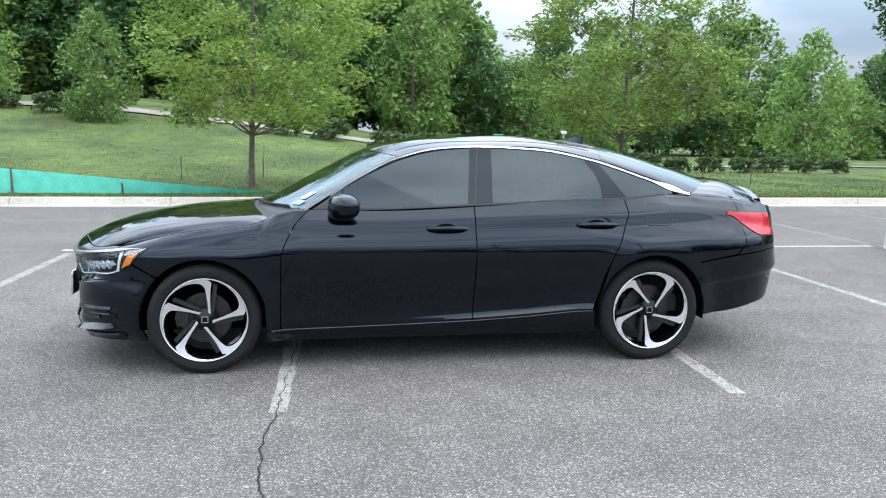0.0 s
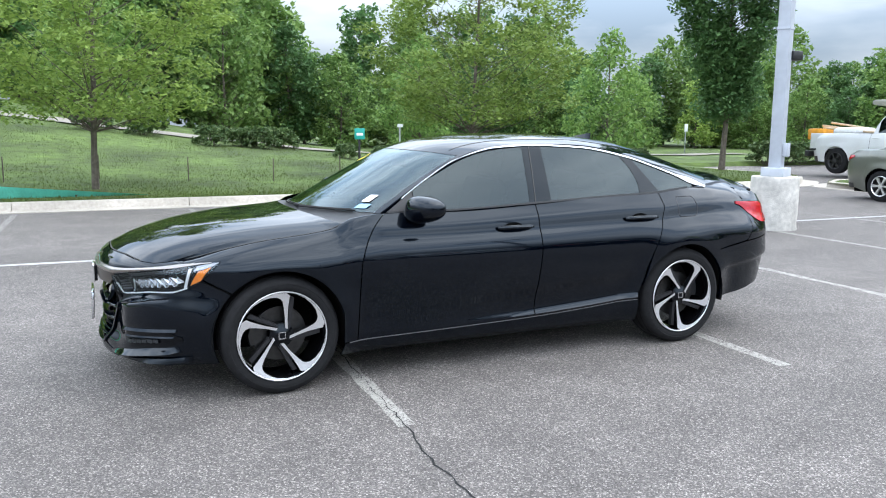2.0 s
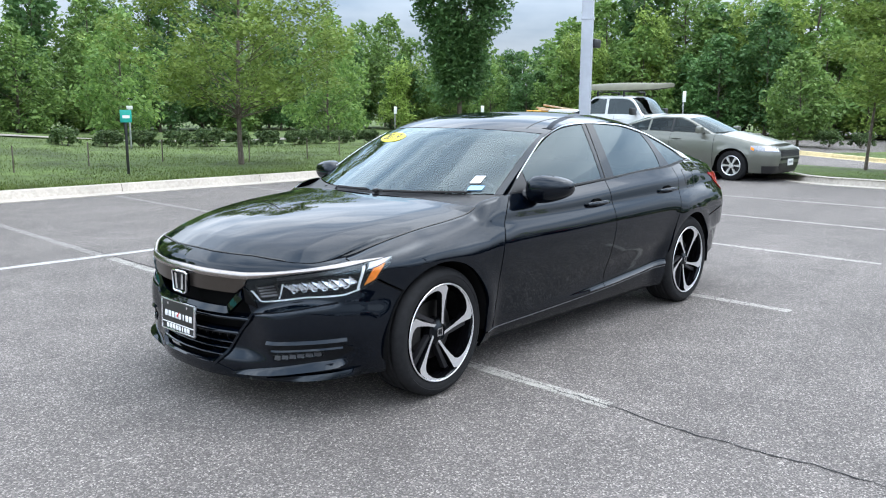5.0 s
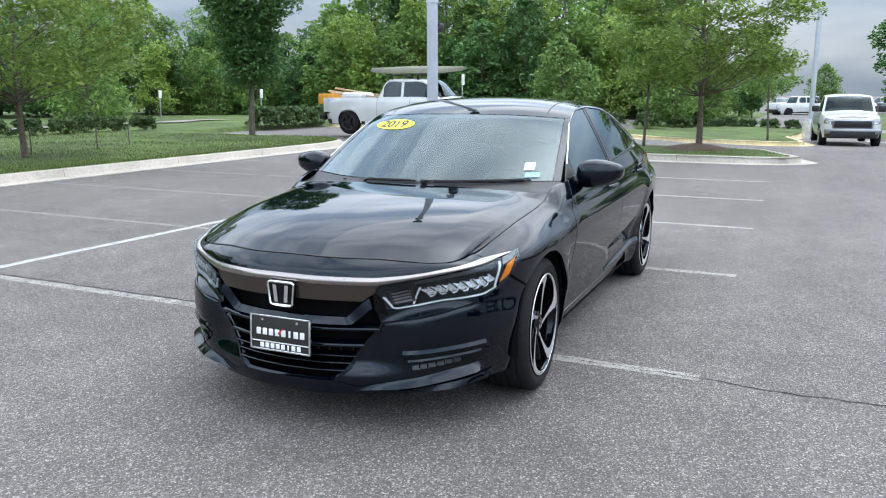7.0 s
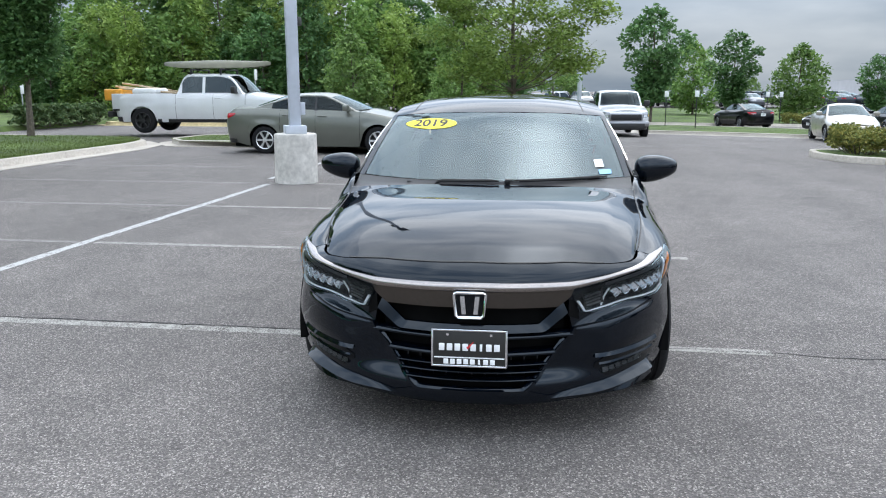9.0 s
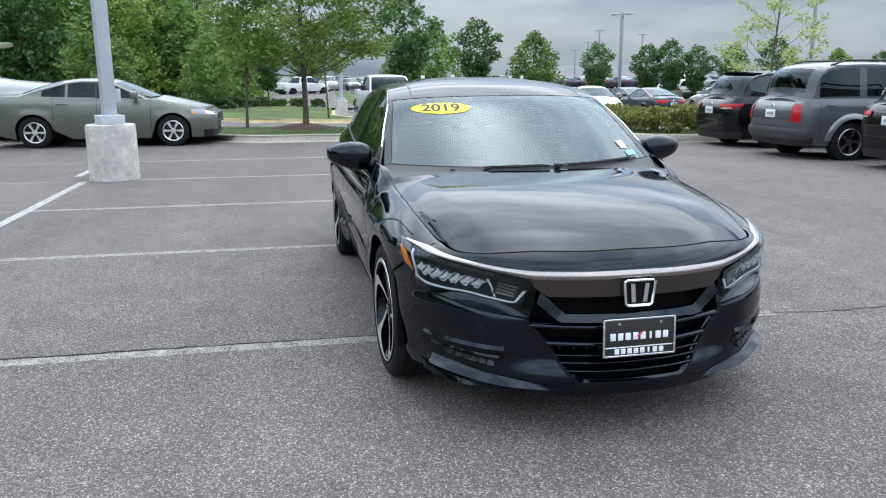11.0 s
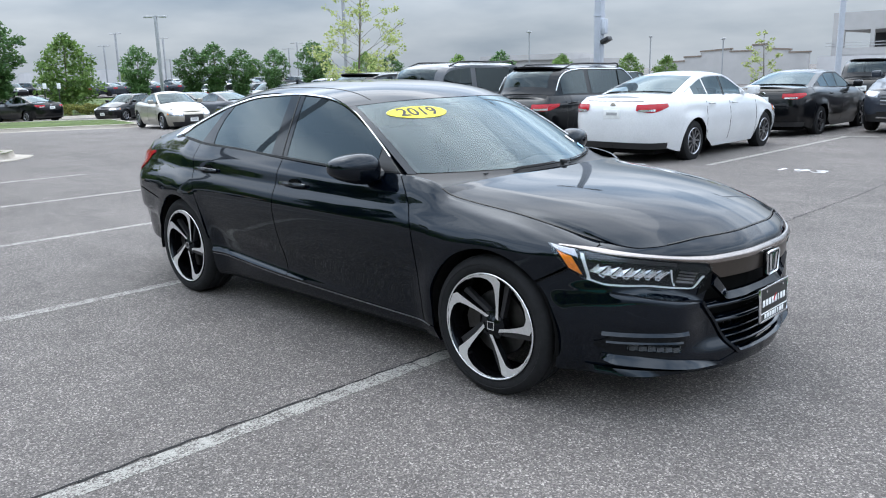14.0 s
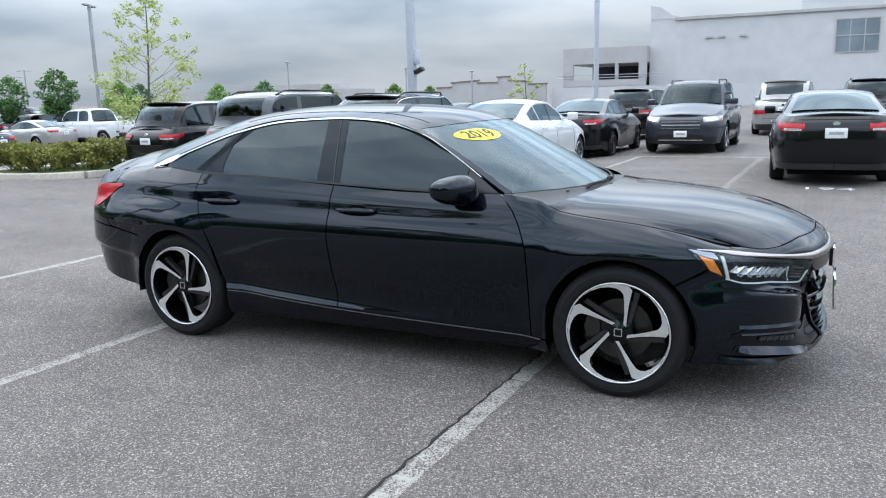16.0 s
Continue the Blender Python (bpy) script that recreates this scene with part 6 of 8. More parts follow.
        bmesh.ops.recalc_face_normals(bm, faces=bm.faces)
        part("roof_spoiler", bm, paint_mat, car, "roof spoiler over the rear glass")
    if kind not in ("pickup",) and not far:
        for z0, wide in (((q["zt"] - 0.05, 0.55),) if kind in ("sedan", "coupe") else ((q["zt"] - 0.34, 0.62), (low + 0.36, 0.74))):
            g = lambda t: (lambda w: (lambda p: Vector((p.x, math.copysign(p.y, w), p.z)))(sk(NP - (NP - u_x(xe - 0.05)) * abs(w), z0 + 0.0 * w)))((2 * t - 1) * wide)
            part("tailgate_seam", ribbon(bmesh.new(), g, 20, 0.012, 0.002, lambda t: (1, 0, 0)), M_INK, car)
    if kind == "boxy_suv":
        def step(a, b):
            k = 2 * a - 1
            p = sk(NP - (NP - u_x(xe - 0.22)) * abs(k), low + 0.12 + 0.20 * b, 0.05 * math.sin(math.pi * (0.1 + 0.8 * b)) ** 0.4)
            return Vector((p.x, math.copysign(p.y, k), p.z))
        part("rear_bumper", grid_mesh(step, 40, 6, rim=0.04, inward=lambda a, b: (-1, 0, 0)), M_DARKPLASTIC, car, "grey plastic rear bumper")
        for s in (1, -1):
            for ax in (-wb / 2, wb / 2):
                def flare(a, b):
                    th = math.pi * (0.02 + 0.96 * a)
                    rr = r + 0.05 + 0.10 * b
                    x, z = ax + rr * math.cos(th), r + rr * math.sin(th)
                    p = sk(u_x(x), z, 0.035 * (1 - b) ** 0.5 + 0.002)
                    return Vector((x, s * p.y, z))
                part("arch_flare", grid_mesh(flare, 20, 4, flip=s < 0), P_FLARE, car, "pale grey flared arch")
    if rack:
        for s in (1, -1):
            bm = bmesh.new()
            g = [can(1.15 + 1.75 * k / 10, 0.86 * s, 0.06 if 0 < k < 10 else 0.0) for k in range(11)]
            tube(bm, g, 0.018, 6)
            part("roof_rail", bm, M_BLACK, car)
    # Front: grille; rear: plate, emblem.
    if far:
        return car
    if grille:
        gw, gz0, gz1 = (0.42, q["zn"] - 0.30, q["zn"] - 0.08) if not truck else (0.62, q["zn"] - 0.34, q["zn"] - 0.06)
        un = u_x(xf + 0.012)

        def bar(z0, z1, out, wide=1.0):
            def f(a, b):
                k = 2 * a - 1
                p = sk(abs(k) * un * wide, z0 + (z1 - z0) * b, out)
                return Vector((p.x, math.copysign(p.y, k), p.z))
            return grid_mesh(f, 20, 2, rim=0.02, inward=lambda a, b: (1, 0, 0), flip=True)

        wide = 0.66 if lights == "chrome" else 1.0
        part("grille", bar(gz0, gz1, 0.006, wide), M_BLACK, car, "dark front grille")
        for k in range(3):
            z = gz0 + (gz1 - gz0) * (k + 0.5) / 3
            part("grille_slat", bar(z - 0.008, z + 0.008, 0.016, wide * 0.97), M_SATIN if lights == "chrome" else M_BLACK, car)
        part("lower_intake", bar(low + 0.10, low + 0.22, 0.010, 1.1), M_BLACK, car)
        if lights == "chrome":
            part("bumper_bar", bar(low + 0.08, low + 0.10, 0.03, 1.1), M_CHROME, car)
    if plate:
        for x, z in ((xf - 0.012, low + 0.24 if not truck else low + 0.10), (xe + 0.004, q["zt"] - 0.25 if not truck else 0.62)):
            pl = new("licence_plate")
            s = -1 if x < 0 else 1
            d = sk(0 if x < 0 else NP, z).x
            pl.parent, pl.matrix_basis = car, pose(d + s * 0.012, 0, z)
            bm = bmesh.new()
            box(bm, -0.006, 0.006, -0.152, 0.152, -0.076, 0.076, 0.003)
            part("plate_field", bm, M_SIGNWHITE, pl)
            bm = bmesh.new()
            box(bm, s * 0.006, s * 0.009, -0.10, 0.10, -0.022, 0.022)
            part("plate_bar", bm, M_GALV, pl)
        bm = bmesh.new()
        bmesh.ops.create_cone(bm, cap_ends=True, segments=20, radius1=0.055, radius2=0.05, depth=0.012, matrix=pose(sk(NP, q["zt"] - 0.10).x + 0.008, 0, q["zt"] - 0.11, 0, 90, 0) @ Matrix.Diagonal((0.7, 1, 1, 1)))
        part("badge", bm, M_CHROME, car)
    if truck:
        # Open bed behind the cab.
        x0, yb = q["xb"] + 0.05, W / 2 - 0.10
        bm = bmesh.new()
        box(bm, x0, xe - 0.06, -yb, yb, 0.72, 0.78)
        part("bed_floor", bm, M_BLACK, car, smooth=False)
        for s in (1, -1):
            bm = bmesh.new()
            box(bm, x0, xe - 0.05, s * (yb - 0.02), s * (yb - 0.09), 0.76, q["belt"] + 0.012, 0.02)
            part("bed_rail", bm, paint_mat, car)
        bm = bmesh.new()
        box(bm, x0 - 0.04, x0 + 0.03, -yb, yb, 0.7, q["belt"], 0.01)
        part("bed_bulkhead", bm, paint_mat, car)
        bm = bmesh.new()
        box(bm, xe - 0.09, xe - 0.02, -yb + 0.02, yb - 0.02, 0.72, q["belt"] + 0.01, 0.02)
        part("tailgate", bm, paint_mat, car)
        bm = bmesh.new()
        box(bm, xe - 0.05, xe + 0.13, -W / 2 + 0.06, W / 2 - 0.06, 0.52, 0.70, 0.03)
        part("rear_bumper", bm, M_CHROME if lights == "chrome" else M_BLACK, car)
        bm = bmesh.new()
        box(bm, xf - 0.08, xf + 0.06, -W / 2 + 0.10, W / 2 - 0.10, 0.50, 0.70, 0.04)
        part("front_bumper", bm, M_SATIN, car)
        bm = bmesh.new()
        box(bm, xf - 0.095, xf + 0.05, -0.74, 0.74, 0.36, 0.62, 0.03)
        part("bumper_intake", bm, M_BLACK, car)
        bm = bmesh.new()
        box(bm, xf - 0.030, xf + 0.06, -0.66, 0.66, q["zn"] - 0.37, q["zn"] - 0.05, 0.05)
        part("grille_surround", bm, M_SATIN, car, "bright grille surround")
        bm = bmesh.new()
        box(bm, xf - 0.038, xf + 0.06, -0.635, 0.635, q["zn"] - 0.355, q["zn"] - 0.075, 0.05)
        part("grille_insert", bm, M_BLACK, car, "wide dark grille")
    bm = bmesh.new()
    if not truck:
        box(bm, 0.0, 0.55, -0.6, 0.6, low + 0.25, top(0.3) + 0.12, 0.06)
    box(bm, q["xc"] + 0.2, q["xc"] + 0.5, -0.62, 0.62, low + 0.3, top(q["xc"]) - 0.03, 0.04)
    part("interior", bm, M_INTERIOR, car)
    return car


M_DARKPLASTIC = material("grey_bumper_plastic", (0.05, 0.052, 0.055), 0.5, vary=0.15, scale=30)
P_FLARE = paint("pale_grey_arch_paint", (0.16, 0.165, 0.17), 0.3)
M_CARGLASS = glass_sheet("car_window_glass", (0.12, 0.14, 0.145), 0.012, 1.34)
M_LAMP = material("headlamp_glass", (0.26, 0.27, 0.29), 0.08, 0.4, vary=0.3, scale=40, coat=0.8)


def heading(x, y, deg, m_lift=0.0):
    """A pose on the lot: 0 degrees keeps the nose to -x, 90 turns it to -y."""
    return pose(x, y, ground_z(x, y) + m_lift, 0, 0, deg)


# The row south of the lane; tails to the lane.
ROW = "cars parked in the south row"
vehicle("sedan", "sedan_car", "black sedan with red tail lamps, its tail to the lane", P_DARK, heading(-2.25, -11.15, 93), M_GREYALLOY, 5, group=ROW)
vehicle("sedan", "sedan_car", "white sedan with grey tinted windows and alloy wheels", P_WHITE, heading(3.30, -10.12, 90), M_SATIN, 10, group=ROW, glass=M_CARGLASS, trim=P_WHITE)
vehicle("suv", "suv_car", "black suv with chrome window line and roof rails", P_DARK, heading(6.05, -11.0, 90), M_SATIN, 5, group=ROW, trim=M_GLOSSBLACK, rack=True, category="suv")
vehicle("boxy_suv", "suv_car", "dark grey boxy suv with flared arches and tall tail lamps", P_GREY, heading(8.85, -10.85, 90), M_SATIN, 5, group=ROW, rack=True, trim=P_GREY, category="suv")
vehicle("suv", "suv_car", "black crossover suv with a roof spoiler beside the hedge", P_DARK, heading(11.55, -11.0, 90), M_GREYALLOY, 5, group=ROW, category="suv")
# The next row, nose to nose with it.
vehicle("suv", "suv_car", "slate grey suv with a chrome grille facing the lane", P_SLATE, heading(0.92, -17.25, -90), M_SATIN, 5, lights="chrome", category="suv", rack=True)
vehicle("sedan", "sedan_car", "black compact sedan with red tail lamps", P_DARK, heading(3.42, -16.3, 90), M_GREYALLOY, 5)
vehicle("minivan", "minivan_car", "silver minivan parked in the far row", P_SILVER, heading(-0.9, -25.5, 90), M_SATIN, 5, category="minivan")
vehicle("suv", "suv_car", "black suv parked in the far row", P_DARK, heading(3.9, -24.6, 90), M_SATIN, 5, category="suv")
vehicle("suv", "suv_car", "dark suv with roof rails in the far row", P_DARK, heading(-3.4, -26.0, 90), M_SATIN, 5, category="suv", rack=True)
vehicle("sedan", "sedan_car", "white sedan in the far row", P_WHITE, heading(-6.0, -25.0, 90), M_SATIN, 5)
# East side.
sage = vehicle("sedan", "sedan_car", "sage grey sedan with six-spoke wheels beside the island kerb", P_SAGE, heading(13.86, 4.85, 88), M_MACHINED, 6, glass=M_CARGLASS, trim=P_SAGE)
work = vehicle("pickup", "pickup_truck", "white crew-cab work pickup with dark wheels, parked on the drive", P_WHITE, heading(20.35, 10.45, 90, 0.13), M_BLACK, 6, category="pickup", stretch=0.45, trim=P_WHITE)
vehicle("pickup", "pickup_truck", "white pickup with a wide dark grille, nose to the lot", P_WHITE, heading(30.0, -3.6, 3), M_SATIN, 5, category="pickup", lights="normal", trim=P_WHITE)
vehicle("coupe", "coupe_car", "pale gold coupe parked across the lot", P_GOLD, heading(25.6, -11.5, -8), M_SATIN, 5)
vehicle("hatch", "hatchback_car", "black hatchback beside the coupe", P_DARK, heading(41.7, -17.1, -64), M_SATIN, 5)
vehicle("sedan", "sedan_car", "dark sedan on the far path", P_DARK, heading(45.0, -12.6, 194), M_SATIN, 5)
vehicle("sedan", "sedan_car", "silver sedan behind the hedge", P_SILVER, heading(34.2, -22.6, 180), M_SATIN, 5)
vehicle("coupe", "coupe_car", "slate grey coupe with red tail lamps behind the hedge", P_SLATE, heading(29.6, -16.0, 180), M_SATIN, 5)
vehicle("pickup", "pickup_truck", "white pickup behind the hedge", P_WHITE, heading(33.2, -25.4, 180), M_SATIN, 5, category="pickup", trim=P_WHITE)
vehicle("sedan", "sedan_car", "dark green-grey sedan beyond the coupes", P_DARK, heading(34.6, -17.2, 184), M_SATIN, 5)
vehicle("pickup", "pickup_truck", "white crew-cab truck on the far drive", P_WHITE, pose(79, -2.0, ground_z(79, -2) + 0.14, 0, 0, 125), M_BLACK, 5, category="pickup", trim=P_WHITE)
# Load on the work pickup.


def on_truck(bm, name, mat, label, cat):
    ob = part(name, bm, mat, None, label)
    ob.matrix_basis = heading(20.35, 10.45, 90, 0.13)
    tagged(ob, category=cat)
    return ob


bm = bmesh.new()
canoe = lambda a, b: Vector((-1.9 + 3.7 * a, 0.42 * math.sin(math.pi * a) ** 0.55 * math.cos(math.pi * b), 2.10 + 0.26 * (1 - abs(math.cos(math.pi * b)) ** 2.4) * (0.35 + 0.65 * math.sin(math.pi * a) ** 0.5) + 0.10 * (2 * a - 1) ** 4))
grid_mesh(canoe, 40, 16, bm)
on_truck(bm, "canoe", M_CANOE, "olive canoe upside down on the roof rack", "canoe")
bm = bmesh.new()
for x in (-0.45, 0.55):
    box(bm, x - 0.03, x + 0.03, -0.72, 0.72, 2.02, 2.07, 0.01)
    for s in (1, -1):
        box(bm, x - 0.03, x + 0.03, s * 0.68, s * 0.74, 1.84, 2.04)
on_truck(bm, "roof_rack", M_BLACK, "black cross bars under the canoe", "roof rack")
for k, (x0, x1, y0, y1, z0, z1) in enumerate(((1.3, 3.5, -0.5, -0.3, 1.30, 1.62), (1.2, 3.3, 0.1, 0.3, 1.28, 1.45), (1.6, 3.6, -0.15, 0.0, 1.30, 1.52))):
    bm = bmesh.new()
    tube(bm, [(x0, y0, z0), (x1, y1, z1)], 0.035, 5)
    on_truck(bm, "timber", M_WOOD, "pale lumber length lying over the truck bed", "lumber")
bm = bmesh.new()
box(bm, 3.15, 3.75, -0.6, 0.5, 1.05, 1.42, 0.04)
on_truck(bm, "tool_box", M_ORANGE, "orange tool box at the tailgate", "box")
bm = bmesh.new()
box(bm, 1.9, 2.8, -0.5, 0.5, 1.2, 1.46, 0.12)
on_truck(bm, "wrapped_load", M_SIGNWHITE, "pale wrapped bundle in the truck bed", "bundle")


# ---- markings, kerbs, islands ----
LINES = "stall lines"
for k, x in enumerate((-3.76, -0.92, 1.69, 4.25, 6.86, 9.5)):
    if k:
        ob = flat_strip("stall_line", straight((x - 0.03, -1.62), (x + 0.04, 0.85)), 0.095, M_LINE, "worn white stall line on asphalt", wobble=0.2)
        ob["group"] = LINES
    ob = flat_strip("stall_line", straight((x + 0.04, 0.86), (x + 0.11, 4.1), 40), 0.10, M_WORN, "half worn-off pale stall line on asphalt", wobble=0.10)
    ob["group"] = LINES
    ob = flat_strip("stall_line", straight((x + 0.115, 4.30), (x + 0.26, 9.75)), 0.10, M_FAINT, "worn white stall line on asphalt", wobble=0.10)
    ob["group"] = LINES
flat_strip("spine_line", straight((-3.8, 4.36), (6.86, 4.07), 60), 0.11, M_NEWLINE, "long white line between two rows of stalls", 0.0022, wobble=0.08)
flat_strip("spine_line", straight((7.6, 4.30), (11.5, 4.22), 30), 0.11, M_NEWLINE, "long white line between two rows of stalls", 0.0022, wobble=0.08)
for x in (-3.6, -0.89, 1.78, 4.5, 7.2, 9.9, 12.4):
    flat_strip("stall_line", straight((x + 0.02, -8.0), (x - 0.08, -14.05)), 0.11, M_FAINT if x in (-0.89, -3.6) else M_LINE, "worn white stall line on asphalt", wobble=0.08)["group"] = LINES
flat_strip("cross_line", straight((12.4, -13.95), (-3.7, -14.2), 60), 0.11, M_LINE, "white line between two rows of stalls", 0.0022, wobble=0.08)


def crack(points, seed, width=0.018):
    rnd = random.Random(seed)
    out = []
    for a, b in zip(points, points[1:]):
        n = max(4, int(math.dist(a, b) / 0.055))
        for k in range(n):
            t = k / n
            out.append((a[0] + (b[0] - a[0]) * t + rnd.uniform(-0.011, 0.011), a[1] + (b[1] - a[1]) * t + rnd.uniform(-0.01, 0.01)))
    flat_strip("asphalt_crack", out + [points[-1]], width, M_CRACK, "dark jagged crack across the asphalt", 0.003, wobble=0.5, taper=True)


crack([(-0.72, 5.0), (-0.745, 4.0), (-0.785, 2.2), (-0.815, 1.2), (-0.85, 0.4), (-0.92, -0.8)], 3, 0.013)
crack([(-0.91, -0.6), (-0.955, -1.6), (-1.01, -2.1), (-0.97, -2.6), (-0.99, -3.4), (-0.86, -4.3), (-0.9, -6.2), (-0.86, -8.0)], 5, 0.008)
for x, y, text in ((3.05, -7.62, "192"), (0.42, -8.03, "193"), (-2.30, -8.42, "194")):
    ob = letters(text, 0.42, M_STENCIL, "stall_number", None, pose(x, y, ground_z(x, y) + 0.005, 0, 0, 180) @ Matrix.Diagonal((1.25, 0.9, 1, 1)), 0.001)
    tagged(ob, "white stencilled stall number painted on asphalt", "stall number", "stall numbers")


def kerb_run(name, pts, mat, label, height=0.15, width=0.17, gutter=0.42, step=3.0, inside=1, base=None):
    """A cast kerb with a gutter pan, in sections with joints; the lot lies on its right if inside is 1."""
    top = tagged(new(name), label, "kerb", "", "structure")
    path = polyline([(x, y, 0) for x, y in pts])
    total = sum(math.dist(a, b) for a, b in zip(pts, pts[1:]))
    n = max(1, round(total / step))
    for k in range(n):
        t0, t1 = (k + 0.002) / n, (k + 0.998) / n
        bm = bmesh.new()
        rows = []
        m = 8
        for i in range(m + 1):
            t = t0 + (t1 - t0) * i / m
            p, d = path(t), (path(min(1, t + 0.004)) - path(max(0, t - 0.004))).normalized()
            side = Vector((d.y, -d.x, 0)) * inside
            z = ground_z(p.x, p.y) if base is None else base(p.x, p.y)
            prof = [(gutter, -0.02), (gutter, 0.012), (0.02, 0.006), (0.0, 0.02), (-0.018, height - 0.02), (-0.035, height - 0.004), (-0.05, height), (-width + 0.02, height), (-width, height - 0.02), (-width, -0.1)]
            rows.append([bm.verts.new(p + side * a + Vector((0, 0, z + b))) for a, b in prof])
        for a, b in zip(rows, rows[1:]):
            for j in range(len(a) - 1):
                bm.faces.new((a[j], a[j + 1], b[j + 1], b[j]))
        bm.faces.new(rows[0])
        bm.faces.new(rows[-1][::-1])
        bmesh.ops.recalc_face_normals(bm, faces=bm.faces)
        part("kerb_section", bm, mat, top, sharp=50)
    return top


KY = 10.36
kerb_run("kerb_north", [(-60, KY + 0.9), (-20, KY + 0.35), (-5, KY), (14.0, KY - 0.05), (15.6, KY + 0.25), (16.8, KY + 1.2), (17.6, KY + 3.2), (18.0, KY + 7.0)], M_CONCRETE, "pale cast concrete kerb with a gutter pan")


def grass_bed(name, outline, label, lift=0.14, mat=None, cells=None, height=None):
    """A raised bed of lawn inside a kerb."""
    bm = bmesh.new()
    vs = [bm.verts.new((x, y, (ground_z(x, y) + lift) if height is None else height(x, y))) for x, y in outline]
    f = bm.faces.new(vs)
    bmesh.ops.triangulate(bm, faces=[f])
    if bm.faces[:] and sum(g.normal.z for g in bm.faces) < 0:
        bmesh.ops.reverse_faces(bm, faces=bm.faces)
    ob = part(name, bm, mat or M_SOIL, None, label, smooth=False)
    tagged(ob, category="lawn", kind="structure")
    return ob


def inside(x, y, poly):
    hit = False
    for (x0, y0), (x1, y1) in zip(poly, poly[1:] + poly[:1]):
        if (y0 > y) != (y1 > y) and x < (x1 - x0) * (y - y0) / (y1 - y0) + x0:
            hit = not hit
    return hit


ISLE = [(15.4, 9.6), (15.3, 3.6), (14.9, 2.9), (14.0, 2.3), (13.55, 1.6), (13.35, -1.0), (13.6, -1.75), (14.3, -2.1), (18.3, -1.2), (18.9, 0.0), (19.0, 9.0), (18.4, 10.2), (16.6, 10.4)]
HEDGE = [(12.95, -7.9), (13.3, -7.2), (14.2, -6.95), (15.4, -7.2), (16.0, -8.1), (16.2, -14.0), (13.1, -14.0), (12.95, -9.2)]
FAR_A = [(27.4, 13.0), (27.4, 3.0), (26.9, 0.6), (25.7, -1.2), (25.9, -2.05), (27.0, -2.25), (34.5, -1.6), (48.5, -2.6), (50, 14), (40, 20), (28, 19)]
FAR_B = [(33.2, -5.0), (30.7, -7.8), (28.6, -10.8), (28.9, -11.9), (40.0, -15.4), (41.2, -13.6), (43.4, -9.4), (44.0, -6.2)]
for poly, label, mat in ((ISLE, "kerb round the grassed tree island", M_CONCRETE), (HEDGE, "kerb round the hedge island", M_CONCRETE), (FAR_A, "yellow-painted kerb of the far island", M_YELLOWKERB), (FAR_B, "kerb of the far grass strip", M_CONCRETE)):
    kerb_run("kerb_island", poly + poly[:1], mat, label, gutter=0.35, step=2.5, inside=-1 if mat is None else 1)
    grass_bed("lawn_island", poly, "short green grass inside a kerb", 0.135)


LAWN_EDGE = pchip([(-5, KY + 0.16), (14.0, KY + 0.11), (15.5, KY + 0.40), (16.65, KY + 1.3), (17.4, KY + 3.2), (17.8, KY + 7.0), (18.3, KY + 9.2), (20, KY + 9.2)])


def lawn_start(x):
    return LAWN_EDGE(x) + (0.9 * sstep(-5, -60, x) if x < -5 else 0)


def lawn():
    """The bank north of the kerb, rising to the woods."""
    xs = [-400, -200, -120, -80, -60] + [-50 + 1.5 * k for k in range(43)] + [14 + 0.2 * k for k in range(26)] + [19.5 + 1.5 * k for k in range(34)] + [80, 100, 140, 220, 400]
    ts = [(k / 40) ** 1.7 for k in range(41)]
    bm = bmesh.new()
    rows = []
    for t in ts:
        row = []
        for x in xs:
            y0 = lawn_start(x)
            y = y0 + t * (130 - y0)
            z = lawn_z(x, y) if t > 0 else (0.13 if x < 17.9 else -0.03)
            z += 0.5 * sstep(40, 130, y)
            row.append(bm.verts.new((x, y, z + (ground_z(x, 9) if x > 13 else 0))))
        rows.append(row)
    for a, b in zip(rows, rows[1:]):
        for i in range(len(xs) - 1):
            bm.faces.new((a[i], a[i + 1], b[i + 1], b[i]))
    return tagged(part("lawn", bm, M_SOIL, None, "rough mown grass bank beyond the kerb"), category="lawn", kind="structure")


lawn()


def blades(name, label, spots, size, mat, seed):
    """Grass: a great many thin upright blades, as one object."""
    rng = np.random.default_rng(seed)
    p = np.array(spots)
    n = len(p)
    h = size * rng.uniform(0.5, 1.4, n)
    a = rng.uniform(0, 2 * np.pi, n)
    w = 0.16 * size * rng.uniform(0.7, 1.4, n)
    lean = rng.normal(0, 0.35, (n, 2)) * h[:, None]
    side = np.stack([np.cos(a), np.sin(a), 0 * a], 1) * w[:, None]
    tip = p + np.stack([lean[:, 0], lean[:, 1], h], 1)
    v = np.stack([p - side, p + side, tip], 1).reshape(-1, 3)
    me = bpy.data.meshes.new(name)
    me.from_pydata(v.tolist(), [], np.arange(3 * n).reshape(-1, 3).tolist())
    me.materials.append(mat)
    return tagged(new(name, me), label, "grass", kind="stuff")


